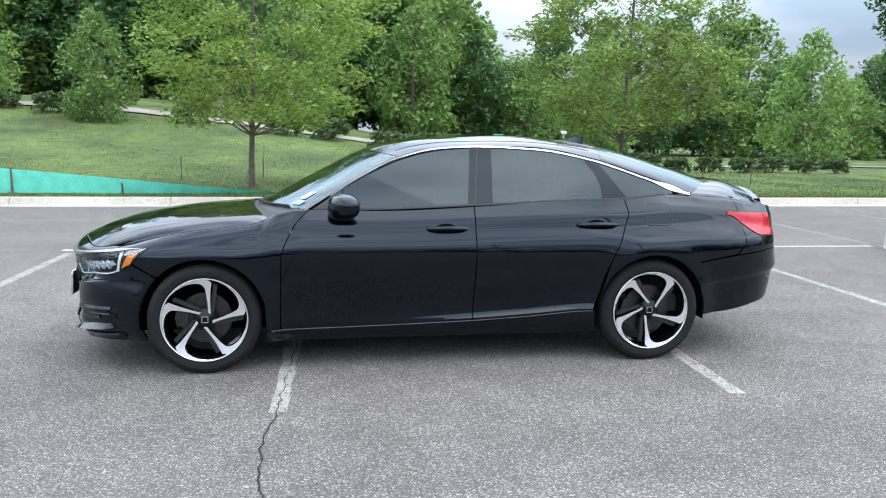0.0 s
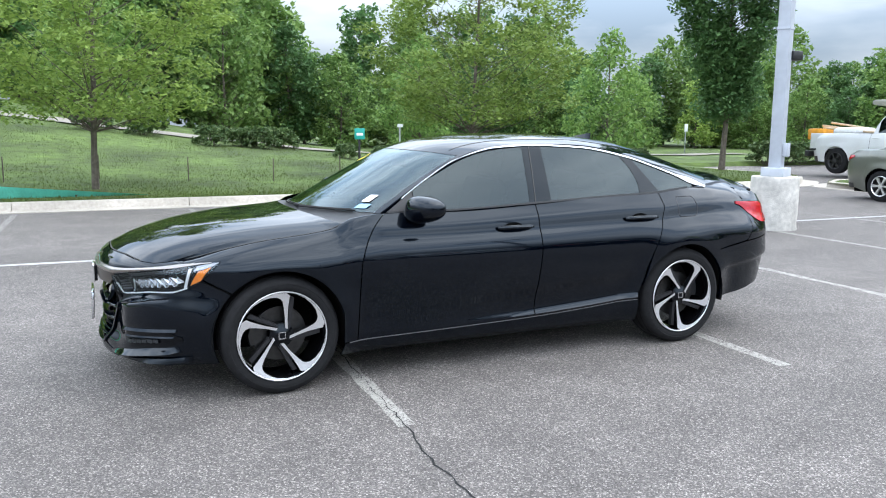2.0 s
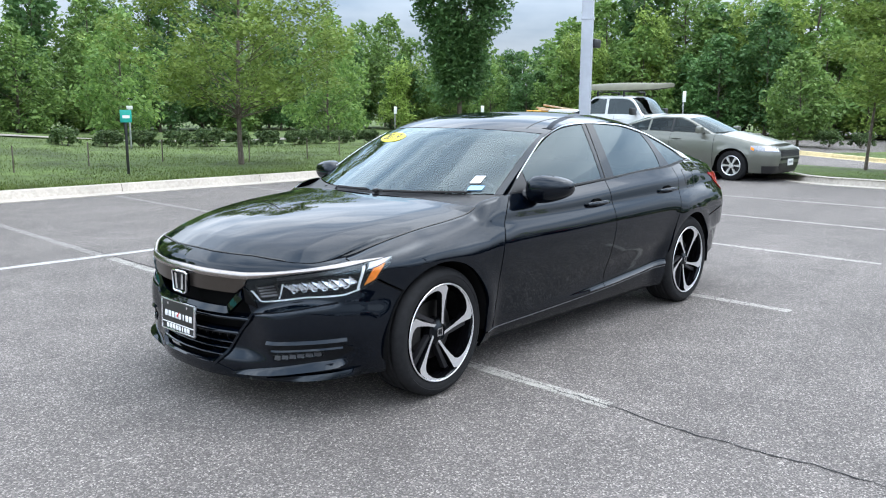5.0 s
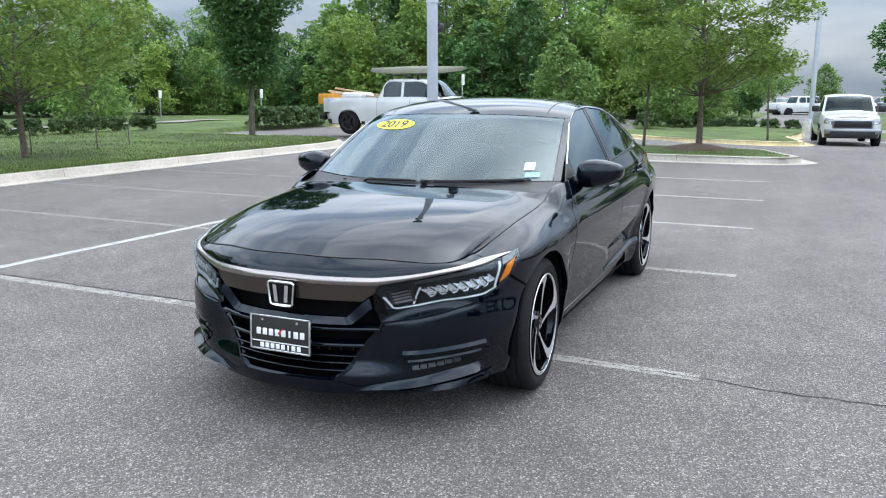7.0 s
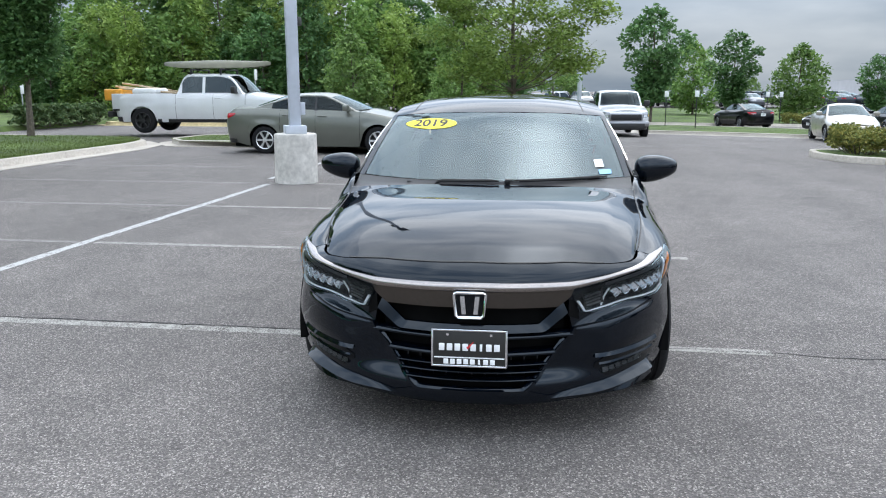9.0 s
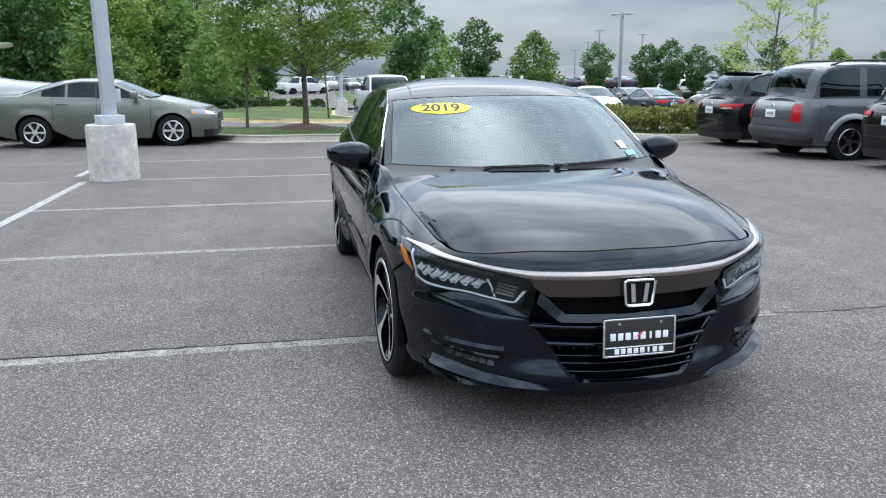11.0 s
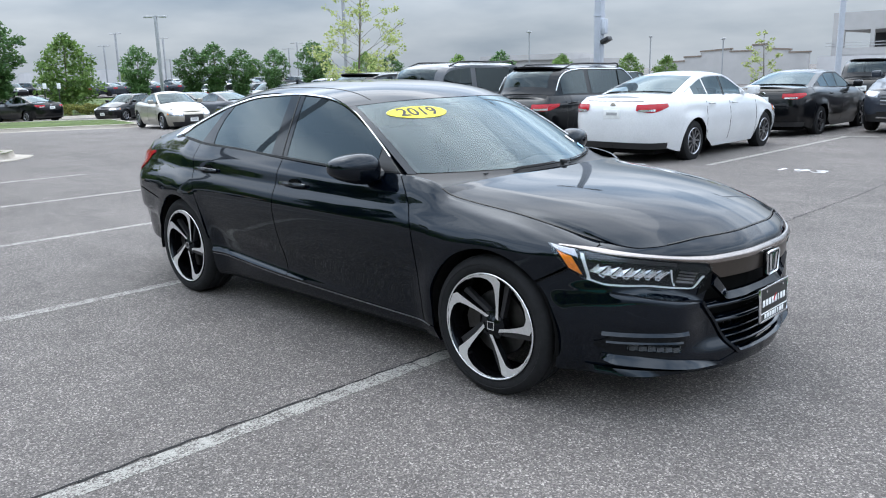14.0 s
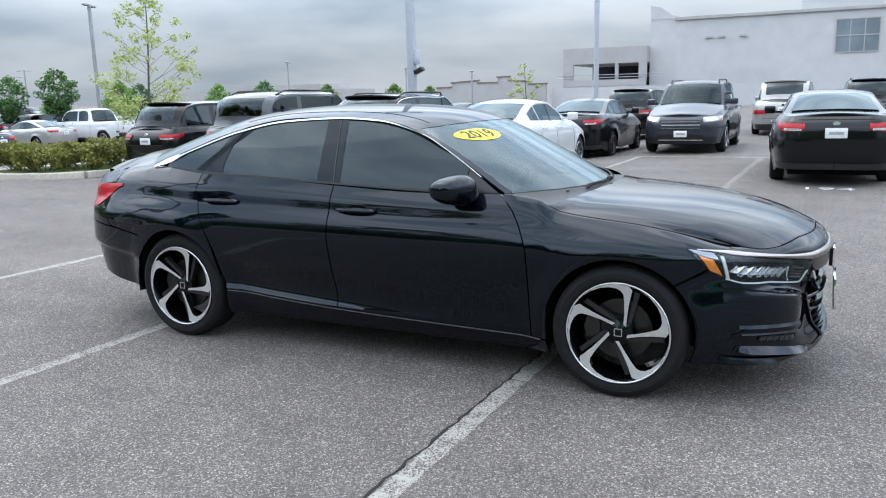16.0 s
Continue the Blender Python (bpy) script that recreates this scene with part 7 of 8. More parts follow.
rnd = random.Random(5)
spots = []
while len(spots) < 90000:
    x, d = rnd.uniform(-16, 17), rnd.random() ** 1.8 * 20
    y = lawn_start(x) + 0.02 + d
    if rnd.random() < 0.35 + 0.65 * (0.5 + 0.5 * noise.noise(Vector((x * 0.5, y * 0.5, 0)))):
        spots.append((x, y, lawn_z(x, y) - 0.005))
blades("lawn_grass", "uneven green grass on the bank", spots, 0.045, M_GRASS, 1)
spots = []
for poly, count in ((ISLE, 9000), (FAR_A, 7000), (FAR_B, 5000)):
    x0, x1 = min(p[0] for p in poly), max(p[0] for p in poly)
    y0, y1 = min(p[1] for p in poly), max(p[1] for p in poly)
    k = 0
    while k < count:
        x, y = rnd.uniform(x0, x1), rnd.uniform(y0, y1)
        if inside(x, y, poly):
            spots.append((x, y, ground_z(x, y) + 0.13))
            k += 1
blades("island_grass", "short green grass on the islands", spots, 0.035, M_GRASS, 2)


def ground_patch(name, pts, width, mat, label, z, cat):
    bm = bmesh.new()
    path = polyline([(x, y, 0) for x, y in pts])
    rows = []
    for k in range(61):
        p, d = path(k / 60), (path(min(1, k / 60 + 0.01)) - path(max(0, k / 60 - 0.01))).normalized()
        q = Vector((-d.y, d.x, 0)) * width / 2
        rows.append([bm.verts.new((v.x, v.y, z(v.x, v.y))) for v in (p + q, p - q)])
    for a, b in zip(rows, rows[1:]):
        bm.faces.new((a[0], b[0], b[1], a[1]))
    bmesh.ops.recalc_face_normals(bm, faces=bm.faces)
    return tagged(part(name, bm, mat, None, label), category=cat, kind="structure")


PATHWAY = [(-60, 37), (-30, 33.5), (-12, 30.5), (0, 28.0), (8, 26.5), (16, 26.0), (30, 27.0)]
ground_patch("pavement", PATHWAY, 1.4, M_PATH, "pale concrete footpath across the bank", lambda x, y: lawn_z(x, y) + 0.05, "footpath")

# Grass flat to the east, its kerb, the drive across it and the far lot.
bm = bmesh.new()
grid_mesh(lambda a, b: Vector((47.2 + 41 * a, -70 + 80 * b, ground_z(47, -70 + 80 * b) + 0.12 + 0.22 * sstep(0.2, 1, a))), 20, 40, bm)
tagged(part("ground_far", bm, M_SOIL, None, "grass flat before the far lot"), category="lawn", kind="structure")
kerb_run("kerb_far", [(47.2, -3.6), (47.1, -12), (46.9, -24), (46.9, -40)], M_CONCRETE, "pale kerb of the far grass flat")
ground_patch("road", [(46.0, -1.0), (60, -1.5), (75, -2.0), (90, -3.0)], 6.0, M_ASPHALT, "asphalt drive to the far lot", lambda x, y: ground_z(x, y) + 0.14 + 0.24 * sstep(55, 88, x), "road")
bm = bmesh.new()
grid_mesh(lambda a, b: Vector((84 + 140 * a, -110 + 116 * b, -0.30)), 4, 4, bm)
tagged(part("ground_lot", bm, M_ASPHALT, None, "asphalt of the far parking lot"), category="parking lot", kind="structure")


def light_pole(x, y, z, height, heads=2, turn=0.0, thick=0.09, base=True, label="pale grey square lamp pole on a concrete base", mat=None):
    """A square steel pole on a concrete base, with lamp heads."""
    pole = thing("lamp_pole", label, "lamp pole", "lamp poles", pose(x, y, z, 0, 0, turn))
    b, mat = 0.0, mat or M_POLE
    if base:
        bm = bmesh.new()
        lathe(bm, [(0.355, -0.05), (0.352, 0.10), (0.350, 0.25), (0.347, 0.40), (0.346, 0.55), (0.346, 0.68), (0.345, 0.775), (0.338, 0.793), (0.325, 0.80), (0.0, 0.80)], 48, "z")
        for v in bm.verts:
            chip = noise.noise(Vector((v.co.x * 5 + x, v.co.y * 5 + y, v.co.z * 4)))
            if 0.02 < v.co.z < 0.795 and chip > 0.25:
                v.co.x, v.co.y = v.co.x * (1 - 0.06 * chip), v.co.y * (1 - 0.06 * chip)
        part("concrete_base", bm, M_OLDCONCRETE, pole, "chipped weathered concrete base")
        bm = bmesh.new()
        box(bm, -0.17, 0.17, -0.17, 0.17, 0.80, 0.93, 0.01)
        part("base_cover", bm, mat, pole)
        b = 0.8
    bm = bmesh.new()
    box(bm, -thick, thick, -thick, thick, b, height, 0.012)
    part("shaft", bm, mat, pole)
    bm = bmesh.new()
    box(bm, -thick - 0.012, thick + 0.012, -thick - 0.012, thick + 0.012, 2.96, 3.0)
    part("band", bm, mat, pole)
    for k in range(heads):
        s = 1 if k == 0 else -1
        bm = bmesh.new()
        box(bm, min(0, s * 0.35), max(0, s * 0.35), -0.03, 0.03, height - 0.1, height - 0.04)
        part("arm", bm, mat, pole)
        bm = bmesh.new()
        box(bm, min(s * 0.3, s * 0.95), max(s * 0.3, s * 0.95), -0.17, 0.17, height - 0.14, height, 0.03)
        part("lamp_head", bm, M_GALV, pole)
    return pole


near = light_pole(7.18, 3.69, 0, 8.2, 2, 25)
bm = bmesh.new()
box(bm, -0.06, 0.06, -0.17, -0.09, 1.10, 1.30, 0.01)
part("junction_box", bm, M_POLE, near)
bm = bmesh.new()
box(bm, 0.09, 0.30, -0.09, 0.09, 2.52, 2.66, 0.02, pose(0, 0, 0, 0, 0, -25))
part("flood_lamp", bm, M_BLACK, near, "small black flood lamp")
east = light_pole(7.2, -13.2, ground_z(7.2, -13.2), 8.2, 2, 0)
bm = bmesh.new()
box(bm, -0.20, -0.09, -0.07, 0.07, 2.55, 2.90, 0.02)
part("junction_box", bm, M_POLE, east)
bm = bmesh.new()
box(bm, -0.12, 0.12, -0.10, 0.10, -0.05, 0.05, 0.02, pose(-0.20, 0, 2.40, 0, 25, 0))
part("flood_lamp", bm, M_BLACK, east, "small black flood lamp")
light_pole(6.6, -28.3, -0.3, 9.5, 2, 30)
light_pole(39.7, -2.5, ground_z(39.7, -2.5), 9.5, 2, 30)
for x, y, h, thick in ((59.0, -28.0, 7.25, 0.11), (43.0, -34.5, 8.9, 0.10), (134.3, -56, 7.6, 0.10), (135.1, -53.9, 6.2, 0.10), (133.4, -57.8, 9.6, 0.13), (130.1, -64.7, 8.8, 0.12), (129.7, -65.5, 5.1, 0.10),
                       (94.4, -65.8, 5.7, 0.08), (93.7, -66.8, 6.5, 0.08), (102.5, -24.1, 7.5, 0.09), (51.6, -67.5, 6.4, 0.07), (40.8, -74.7, 5.5, 0.07), (34.2, -78.0, 4.9, 0.07)):
    light_pole(x, y, ground_z(x, y) if x < 80 else -0.3, h, 2, 40 if x > 55 else 120, thick, False, "thin grey lamp pole in the far lot", M_FARPOLE)


def post_sign(x, y, z, height, face, w, h, label, post=None, turn=0):
    """A sign on a post."""
    s = thing("post_sign", label, "sign", "signs", pose(x, y, z, 0, 0, turn))
    bm = bmesh.new()
    box(bm, -0.022, 0.022, -0.022, 0.022, -0.1, height, 0.004)
    part("post", bm, post or M_GALV, s)
    if face:
        bm = bmesh.new()
        box(bm, -w / 2, w / 2, -0.045, -0.022, height - h, height + 0.01, 0.004)
        part("face", bm, face, s)
        if face is M_SIGNGREEN:
            bm = bmesh.new()
            box(bm, -w * 0.32, w * 0.32, -0.048, -0.045, height - h * 0.65, height - h * 0.4)
            part("bar", bm, M_SIGNWHITE, s)
    return s


post_sign(3.32, 12.05, lawn_z(3.3, 12), 1.28, M_SIGNGREEN, 0.24, 0.24, "small green sign on a black post in the grass", M_BLACK)
post_sign(7.5, 20.3, lawn_z(7.5, 20.3), 1.30, M_SIGNWHITE, 0.20, 0.10, "small white marker sign on a thin post")
post_sign(8.4, 42.6, lawn_z(8.4, 42), 2.0, M_SIGNWHITE, 0.2, 0.6, "white marker post before the woods")
for x, y in ((28.3, 29.8), (26.3, 21.6)):
    post_sign(x, y, lawn_z(x, y), 1.6, M_SIGNWHITE, 0.22, 0.4, "white marker post beside the drive")
post_sign(28.3, 12.0, 0, 2.4, M_SIGNWHITE, 0.3, 0.45, "white road sign on a steel post")
for x, y in ((42.1, -7.6), (38.9, -8.7), (47.9, -14.8), (47.8, -15.6)):
    post_sign(x, y, ground_z(x, y) + 0.13, 2.0, M_SIGNWHITE, 0.24, 0.32, "white sign on a dark post on the grass strip", M_BLACK, -80)

# Turquoise silt fence on the bank.
fence = thing("silt_fence", "turquoise silt fence sagging towards one end, on the grass", "fence")
run = polyline([(-16.0, 11.5, 0), (-7.0, 11.2, 0), (-1.3, 11.12, 0)])


def fabric(a, b):
    p = run(a)
    h = 0.03 + 0.52 * max(0.0, min(1.0, (-1.3 - p.x) / 6.0))
    return Vector((p.x, p.y + 0.03 * math.sin(20 * a) * b - 0.10 * b * sstep(0.3, 1, a), lawn_z(p.x, p.y) - 0.02 + h * b))


part("fabric", grid_mesh(fabric, 60, 5), M_TURQ, fence, "thin turquoise fabric")
part("fabric_back", grid_mesh(lambda a, b: fabric(a, b) + Vector((0, 0.006, 0)), 60, 5, flip=True), M_TURQ, fence)
for k in range(7):
    p = run((k + 0.4) / 7)
    h = fabric((k + 0.4) / 7, 1).z
    bm = bmesh.new()
    box(bm, p.x - 0.018, p.x + 0.018, p.y - 0.05, p.y - 0.02, lawn_z(p.x, p.y) - 0.1, h + 0.02, 0.003)
    part("stake", bm, M_BARK, fence)
for k in range(9):
    x = -4 + 1.9 * k
    y = 14.2 + 0.6 * math.sin(k * 1.7)
    bm = bmesh.new()
    box(bm, x - 0.012, x + 0.012, y - 0.012, y + 0.012, lawn_z(x, y) - 0.1, lawn_z(x, y) + 0.55, 0.003)
    tagged(part("stake", bm, M_BARK, None, "thin dark stake standing in the grass"), category="stake", group="stakes")


# ---- showroom and parking deck to the south ----
def showroom():
    b = thing("building", "large pale showroom with an open parking deck", "building")
    # Long wall: from its west end to the corner with the deck.
    bm = bmesh.new()
    box(bm, -40, 16.7, -100, -88.6, -0.5, 9.4)
    part("wall", bm, M_BUILDING, b, "plain pale grey wall", smooth=False)
    bm = bmesh.new()
    slab(bm, [(16.7, 9.4), (16.7, 10.9), (15.6, 10.7), (14.2, 9.75), (13.0, 9.4)], -88.9, -88.55)
    part("parapet", bm, M_BUILDING, b)
    bm = bmesh.new()
    box(bm, -40, 14.0, -88.62, -88.35, 9.2, 9.5)
    part("cornice", bm, M_BUILDING2, b, smooth=False)
    bm = bmesh.new()
    box(bm, -12, 1.2, -96, -90, 9.4, 13.2)
    part("upper_storey", bm, M_BUILDING, b, smooth=False)
    for x0, x1, z0, z1, y in ((-6.2, -2.2, 5.0, 8.3, -88.6), (-3.6, -0.6, 10.6, 12.6, -90), (-8.6, -5.0, 10.6, 12.6, -90), (-14.5, -10.5, 5.0, 8.3, -88.6)):
        w = new("window")
        w.parent = b
        bm = bmesh.new()
        box(bm, x0, x1, y - 0.05, y + 0.06, z0, z1)
        part("pane", bm, M_WINDOW, w, smooth=False)
        bm = bmesh.new()
        for k in range(4):
            x = x0 + (x1 - x0) * k / 3
            box(bm, x - 0.05, x + 0.05, y + 0.05, y + 0.12, z0, z1)
        for k in range(3):
            z = z0 + (z1 - z0) * k / 2
            box(bm, x0, x1, y + 0.05, y + 0.11, z - 0.05, z + 0.05)
        part("frame", bm, M_BUILDING2, w, smooth=False)
    for x in (8.6, 9.9, 6.4):
        bm = bmesh.new()
        box(bm, x, x + 0.75, -88.7, -88.35, 7.1, 7.3)
        part("wall_lamp", bm, M_GALV, b, smooth=False)
    # Deck with openings.
    bm = bmesh.new()
    box(bm, 16.7, 26.4, -100, -87.0, -0.5, 2.2)
    box(bm, 16.7, 26.4, -100, -87.0, 4.75, 6.55)
    box(bm, 16.7, 26.4, -87.3, -86.95, 2.2, 2.95)
    for x0, x1 in ((16.7, 17.6), (19.9, 20.3), (22.3, 22.7), (25.2, 26.4)):
        box(bm, x0, x1, -87.3, -87.0, 2.2, 4.75)
    part("deck_wall", bm, M_BUILDING2, b, "grey precast deck", smooth=False)
    bm = bmesh.new()
    box(bm, 16.8, 26.3, -99.8, -99.4, 2.2, 4.75)
    part("deck_back", bm, M_GARAGEDARK, b, smooth=False)
    for z in (3.2, 3.5):
        bm = bmesh.new()
        tube(bm, [(14.0, -86.9, z), (27.0, -86.9, z)], 0.04, 5)
        part("hand_rail", bm, M_GALV, b)
    bm = bmesh.new()
    box(bm, -40, 27.5, -86.6, -86.2, -0.6, 2.15)
    part("retaining_wall", bm, M_BUILDING, b, smooth=False)
    # Stepped ramp wall.
    bm = bmesh.new()
    steps = [(27.5, -0.6), (27.5, 2.6), (29.5, 2.6), (29.5, 2.9), (32.0, 3.1), (32.0, 3.55), (33.5, 3.5), (33.5, 2.9), (36.0, 2.9), (36.0, 3.2), (39.5, 3.0), (39.5, 2.5), (41.5, 2.45), (41.5, 2.0), (44.5, 1.95), (44.5, -0.6)]
    slab(bm, steps, -84.2, -83.8)
    part("ramp_wall", bm, M_BUILDING2, b, "stepped pale ramp wall", smooth=False)
    for (x0, z0), (x1, z1) in zip(steps[1:], steps[2:-1]):
        if x1 - x0 > 1:
            bm = bmesh.new()
            slab(bm, [(x0 - 0.1, z0), (x1 + 0.1, z1), (x1 + 0.1, z1 + 0.16), (x0 - 0.1, z0 + 0.16)], -84.25, -83.72)
            part("coping", bm, M_COPING, b, "brown wall coping", smooth=False)
    return b


showroom()
bm = bmesh.new()
box(bm, 60, 95, -100, -92, -0.5, 2.9)
box(bm, 64, 80, -99, -91.5, 2.9, 3.7)
tagged(part("far_building", bm, M_BUILDING2, None, "low grey building beyond the lots", smooth=False), category="building")
bm = bmesh.new()
box(bm, 150, 190, -75, -60, -0.5, 3.4)
tagged(part("far_building", bm, M_BUILDING, None, "pale building on the skyline", smooth=False), category="building")


# ---- trees and shrubs ----
def leaf_mesh(name, centres, spread, count, size, mat, seed, flat=0.5, squash=0.75):
    """Leaves: small bent quads scattered round clump centres."""
    rng = np.random.default_rng(seed)
    c, r = np.array([q[:3] for q in centres]), np.array([q[3] for q in centres])
    i = rng.choice(len(c), count, p=r ** 2 / (r ** 2).sum())
    d = rng.normal(0, 1, (count, 3))
    d /= np.linalg.norm(d, axis=1)[:, None]
    p = c[i] + d * (r[i] * spread * rng.uniform(0.15, 1.0, count) ** 0.6)[:, None] * np.array([1, 1, squash])
    n = rng.normal(0, 1, (count, 3))
    n[:, 2] = np.abs(n[:, 2]) + flat
    n /= np.linalg.norm(n, axis=1)[:, None]
    a = np.cross(n, rng.normal(0, 1, (count, 3)))
    a /= np.linalg.norm(a, axis=1)[:, None]
    b = np.cross(n, a)
    s = (size * rng.uniform(0.6, 1.35, count))[:, None]
    v = np.stack([p - a * s, p + b * s * 0.55 + n * s * 0.1, p + a * s, p - b * s * 0.55 + n * s * 0.1], 1).reshape(-1, 3)
    me = bpy.data.meshes.new(name)
    me.from_pydata(v.tolist(), [], np.arange(4 * count).reshape(-1, 4).tolist())
    me.materials.append(mat)
    return me


def tree(name, label, m, height, clear, width, mat, seed, clumps=60, leaves=9000, leaf=0.09, trunk=0.09, shape="oval", clump=0.5, group="", twigs=2, squash=0.75):
    """Tapered trunk, limbs to every clump, and a crown of single leaves with gaps."""
    rnd = random.Random(seed)
    t = thing(name, label, "tree", group, m)
    lean = (rnd.uniform(-0.03, 0.03), rnd.uniform(-0.03, 0.03))
    axis = lambda h: Vector((lean[0] * h + 0.06 * math.sin(h * 0.9 + seed), lean[1] * h + 0.06 * math.cos(h * 0.7 + seed), h))
    bm = bmesh.new()
    n = 10
    hs = [height * 0.94 * k / n - (0.25 if k == 0 else 0) for k in range(n + 1)]
    tube(bm, [axis(h) for h in hs], [trunk * (1.35 if k == 0 else 1) * (1 - 0.9 * k / n) + 0.008 for k in range(n + 1)], 8)
    centres = []
    for k in range(clumps):
        f = (k + 0.5) / clumps
        h = clear + (height - clear) * f
        if shape == "oval":
            w = math.sin(math.pi * min(1, 0.16 + 0.84 * f)) ** 0.75
        elif shape == "vase":
            w = (0.25 + 0.75 * sstep(0, 0.65, f)) * (1 - 0.75 * sstep(0.72, 1, f))
        elif shape == "cone":
            w = (1 - f) ** 0.8 * (0.5 + 0.5 * sstep(0, 0.15, f)) + 0.06
        else:
            w = (1 - 0.55 * f) * (0.7 + 0.3 * math.sin(9 * f))
        a = k * 2.39996 + rnd.uniform(-0.4, 0.4)
        rad = width / 2 * w * (rnd.uniform(0.25, 1.0) ** 0.55)
        p = axis(h) + Vector((rad * math.cos(a), rad * math.sin(a), rnd.uniform(-0.3, 0.3) * clump))
        size = clump * rnd.uniform(0.65, 1.35) * (1 - 0.35 * f)
        centres.append((p.x, p.y, p.z, size))
        if rnd.random() < 0.75:
            h0 = max(clear * 0.75, h - rad * rnd.uniform(0.5, 0.9))
            q0 = axis(h0)
            mid = q0.lerp(p, 0.5) + Vector((0, 0, -0.06 * rad + rnd.uniform(-0.1, 0.1)))
            r0 = max(0.006, trunk * 0.29 * (1 - 0.8 * h0 / height))
            tube(bm, [q0, mid, p], [r0, r0 * 0.6, 0.004], 5 if twigs else 3, cap=False)
            for j in range(twigs):
                e = p + Vector((rnd.uniform(-1, 1), rnd.uniform(-1, 1), rnd.uniform(-0.4, 0.8))) * size * 0.9
                tube(bm, [mid.lerp(p, 0.5), e], [r0 * 0.45, 0.003], 4, cap=False)
    part("trunk", bm, M_BARK, t, "grey-brown trunk and limbs")
    link_mesh("crown", leaf_mesh("crown", centres, 1.0, leaves, leaf, mat, seed, 0.5 if squash > 0.6 else 1.1, squash), t)
    return t


def at(x, y, z, s=1.0, turn=0, sz=None):
    return pose(x, y, z, 0, 0, turn) @ Matrix.Diagonal((s, s, sz or s, 1))


# The planted trees near the lot.
tree("maple_tree", "young bright green maple on the grass bank", at(-2.15, 12.5, lawn_z(-2.1, 12.5)), 7.2, 1.55, 5.6, M_LEAF_A, 11, 110, 24000, 0.060, 0.058, "oval", 0.72, "", 2, 0.40)
tree("maple_tree", "young green maple with an open crown on the bank", at(6.8, 13.2, lawn_z(6.8, 13.2)), 6.6, 1.5, 5.6, M_LEAF_A, 23, 105, 23000, 0.060, 0.056, "oval", 0.70, "", 1, 0.40)
tree("pear_tree", "dense dark green pear tree beside the drive", at(16.9, 14.9, 0.15), 9.4, 2.0, 4.0, M_LEAF_B, 31, 150, 36000, 0.078, 0.085, "vase", 0.62, "", 1)
tree("island_tree", "green shade tree in the kerbed island", at(17.3, 0.5, ground_z(17.3, 0.5) + 0.13), 6.9, 1.9, 5.2, M_LEAF_A, 41, 115, 25000, 0.064, 0.072, "oval", 0.70, "", 1, 0.40)
tree("sapling_tree", "sparse pale green sapling behind the hedge", at(16.2, -13.2, ground_z(16.2, -13.2)), 4.9, 1.2, 3.0, M_LEAF_P, 57, 70, 3600, 0.052, 0.042, "oval", 0.30)
tree("sapling_tree", "thin young tree before the showroom", at(12.2, -35.2, -0.3), 3.4, 0.9, 1.7, M_LEAF_P, 61, 24, 620, 0.075, 0.035, "oval", 0.26)
tree("sapling_tree", "thin young tree on the island", at(18.1, 2.0, ground_z(18.1, 2.0) + 0.13), 4.6, 1.9, 2.0, M_LEAF_C, 63, 34, 2200, 0.065, 0.035, "oval", 0.42)
tree("sapling_tree", "thin staked sapling across the drive", at(27.7, -0.9, ground_z(27.7, -0.9) + 0.13), 3.6, 1.7, 2.0, M_LEAF_C, 67, 30, 2200, 0.075, 0.035, "oval", 0.42)

# Mulch round the island tree.
bm = bmesh.new()
grid_mesh(lambda a, b: Vector(((0.06 + 0.95 * b) * (1 + 0.10 * math.sin(14 * math.pi * a)) * math.cos(2 * math.pi * a), (0.06 + 0.85 * b) * (1 + 0.08 * math.sin(10 * math.pi * a)) * math.sin(2 * math.pi * a), 0.16 * (1 - b) ** 0.7 + 0.03 * math.sin(37 * a) * b * (1 - b))), 40, 6, bm, close_u=True, flip=True)
mulch = part("mulch_bed", bm, M_MULCH, None, "brown mulch heaped round the island tree")
mulch.matrix_basis = pose(17.3, 0.5, ground_z(17.3, 0.5) + 0.14)
tagged(mulch, category="mulch", kind="structure")

# Woods: four kinds, repeated behind the bank and the drive.
WOODS = "trees of the woods"
kinds = [
    tree("wood_tree", "tall leafy tree in the edge of the woods", at(-30, 52, 3.0), 13.0, 1.2, 8.0, M_LEAF_C, 71, 100, 3600, 0.27, 0.16, "oval", 1.15, WOODS, 0),
    tree("wood_tree", "tall dark green tree in the edge of the woods", at(-20, 50, 3.0), 12.0, 0.8, 7.0, M_LEAF_B, 72, 100, 3600, 0.27, 0.16, "open", 1.1, WOODS, 0),
    tree("wood_tree", "young green tree at the foot of the woods", at(-12, 46, 3.0), 7.5, 0.3, 6.0, M_LEAF_C, 73, 80, 4400, 0.175, 0.10, "oval", 1.0, WOODS, 0),
    tree("wood_tree", "slender half-bare tree standing above the woods", at(-5, 54, 3.0), 13.5, 3.5, 5.0, M_LEAF_C, 74, 60, 2600, 0.18, 0.13, "open", 0.9, WOODS, 1),
    tree("wood_tree", "dense dome-shaped dark tree before the woods", at(-16, 44, 3.0), 7.2, 0.9, 4.6, M_LEAF_B, 75, 90, 4400, 0.165, 0.10, "oval", 0.8, WOODS, 0),
    tree("wood_tree", "bright leafy young tree at the edge of the woods", at(-8, 45, 3.0), 8.2, 0.8, 5.2, M_LEAF_A, 76, 80, 4000, 0.155, 0.09, "open", 0.8, WOODS, 0),
]
rnd = random.Random(9)
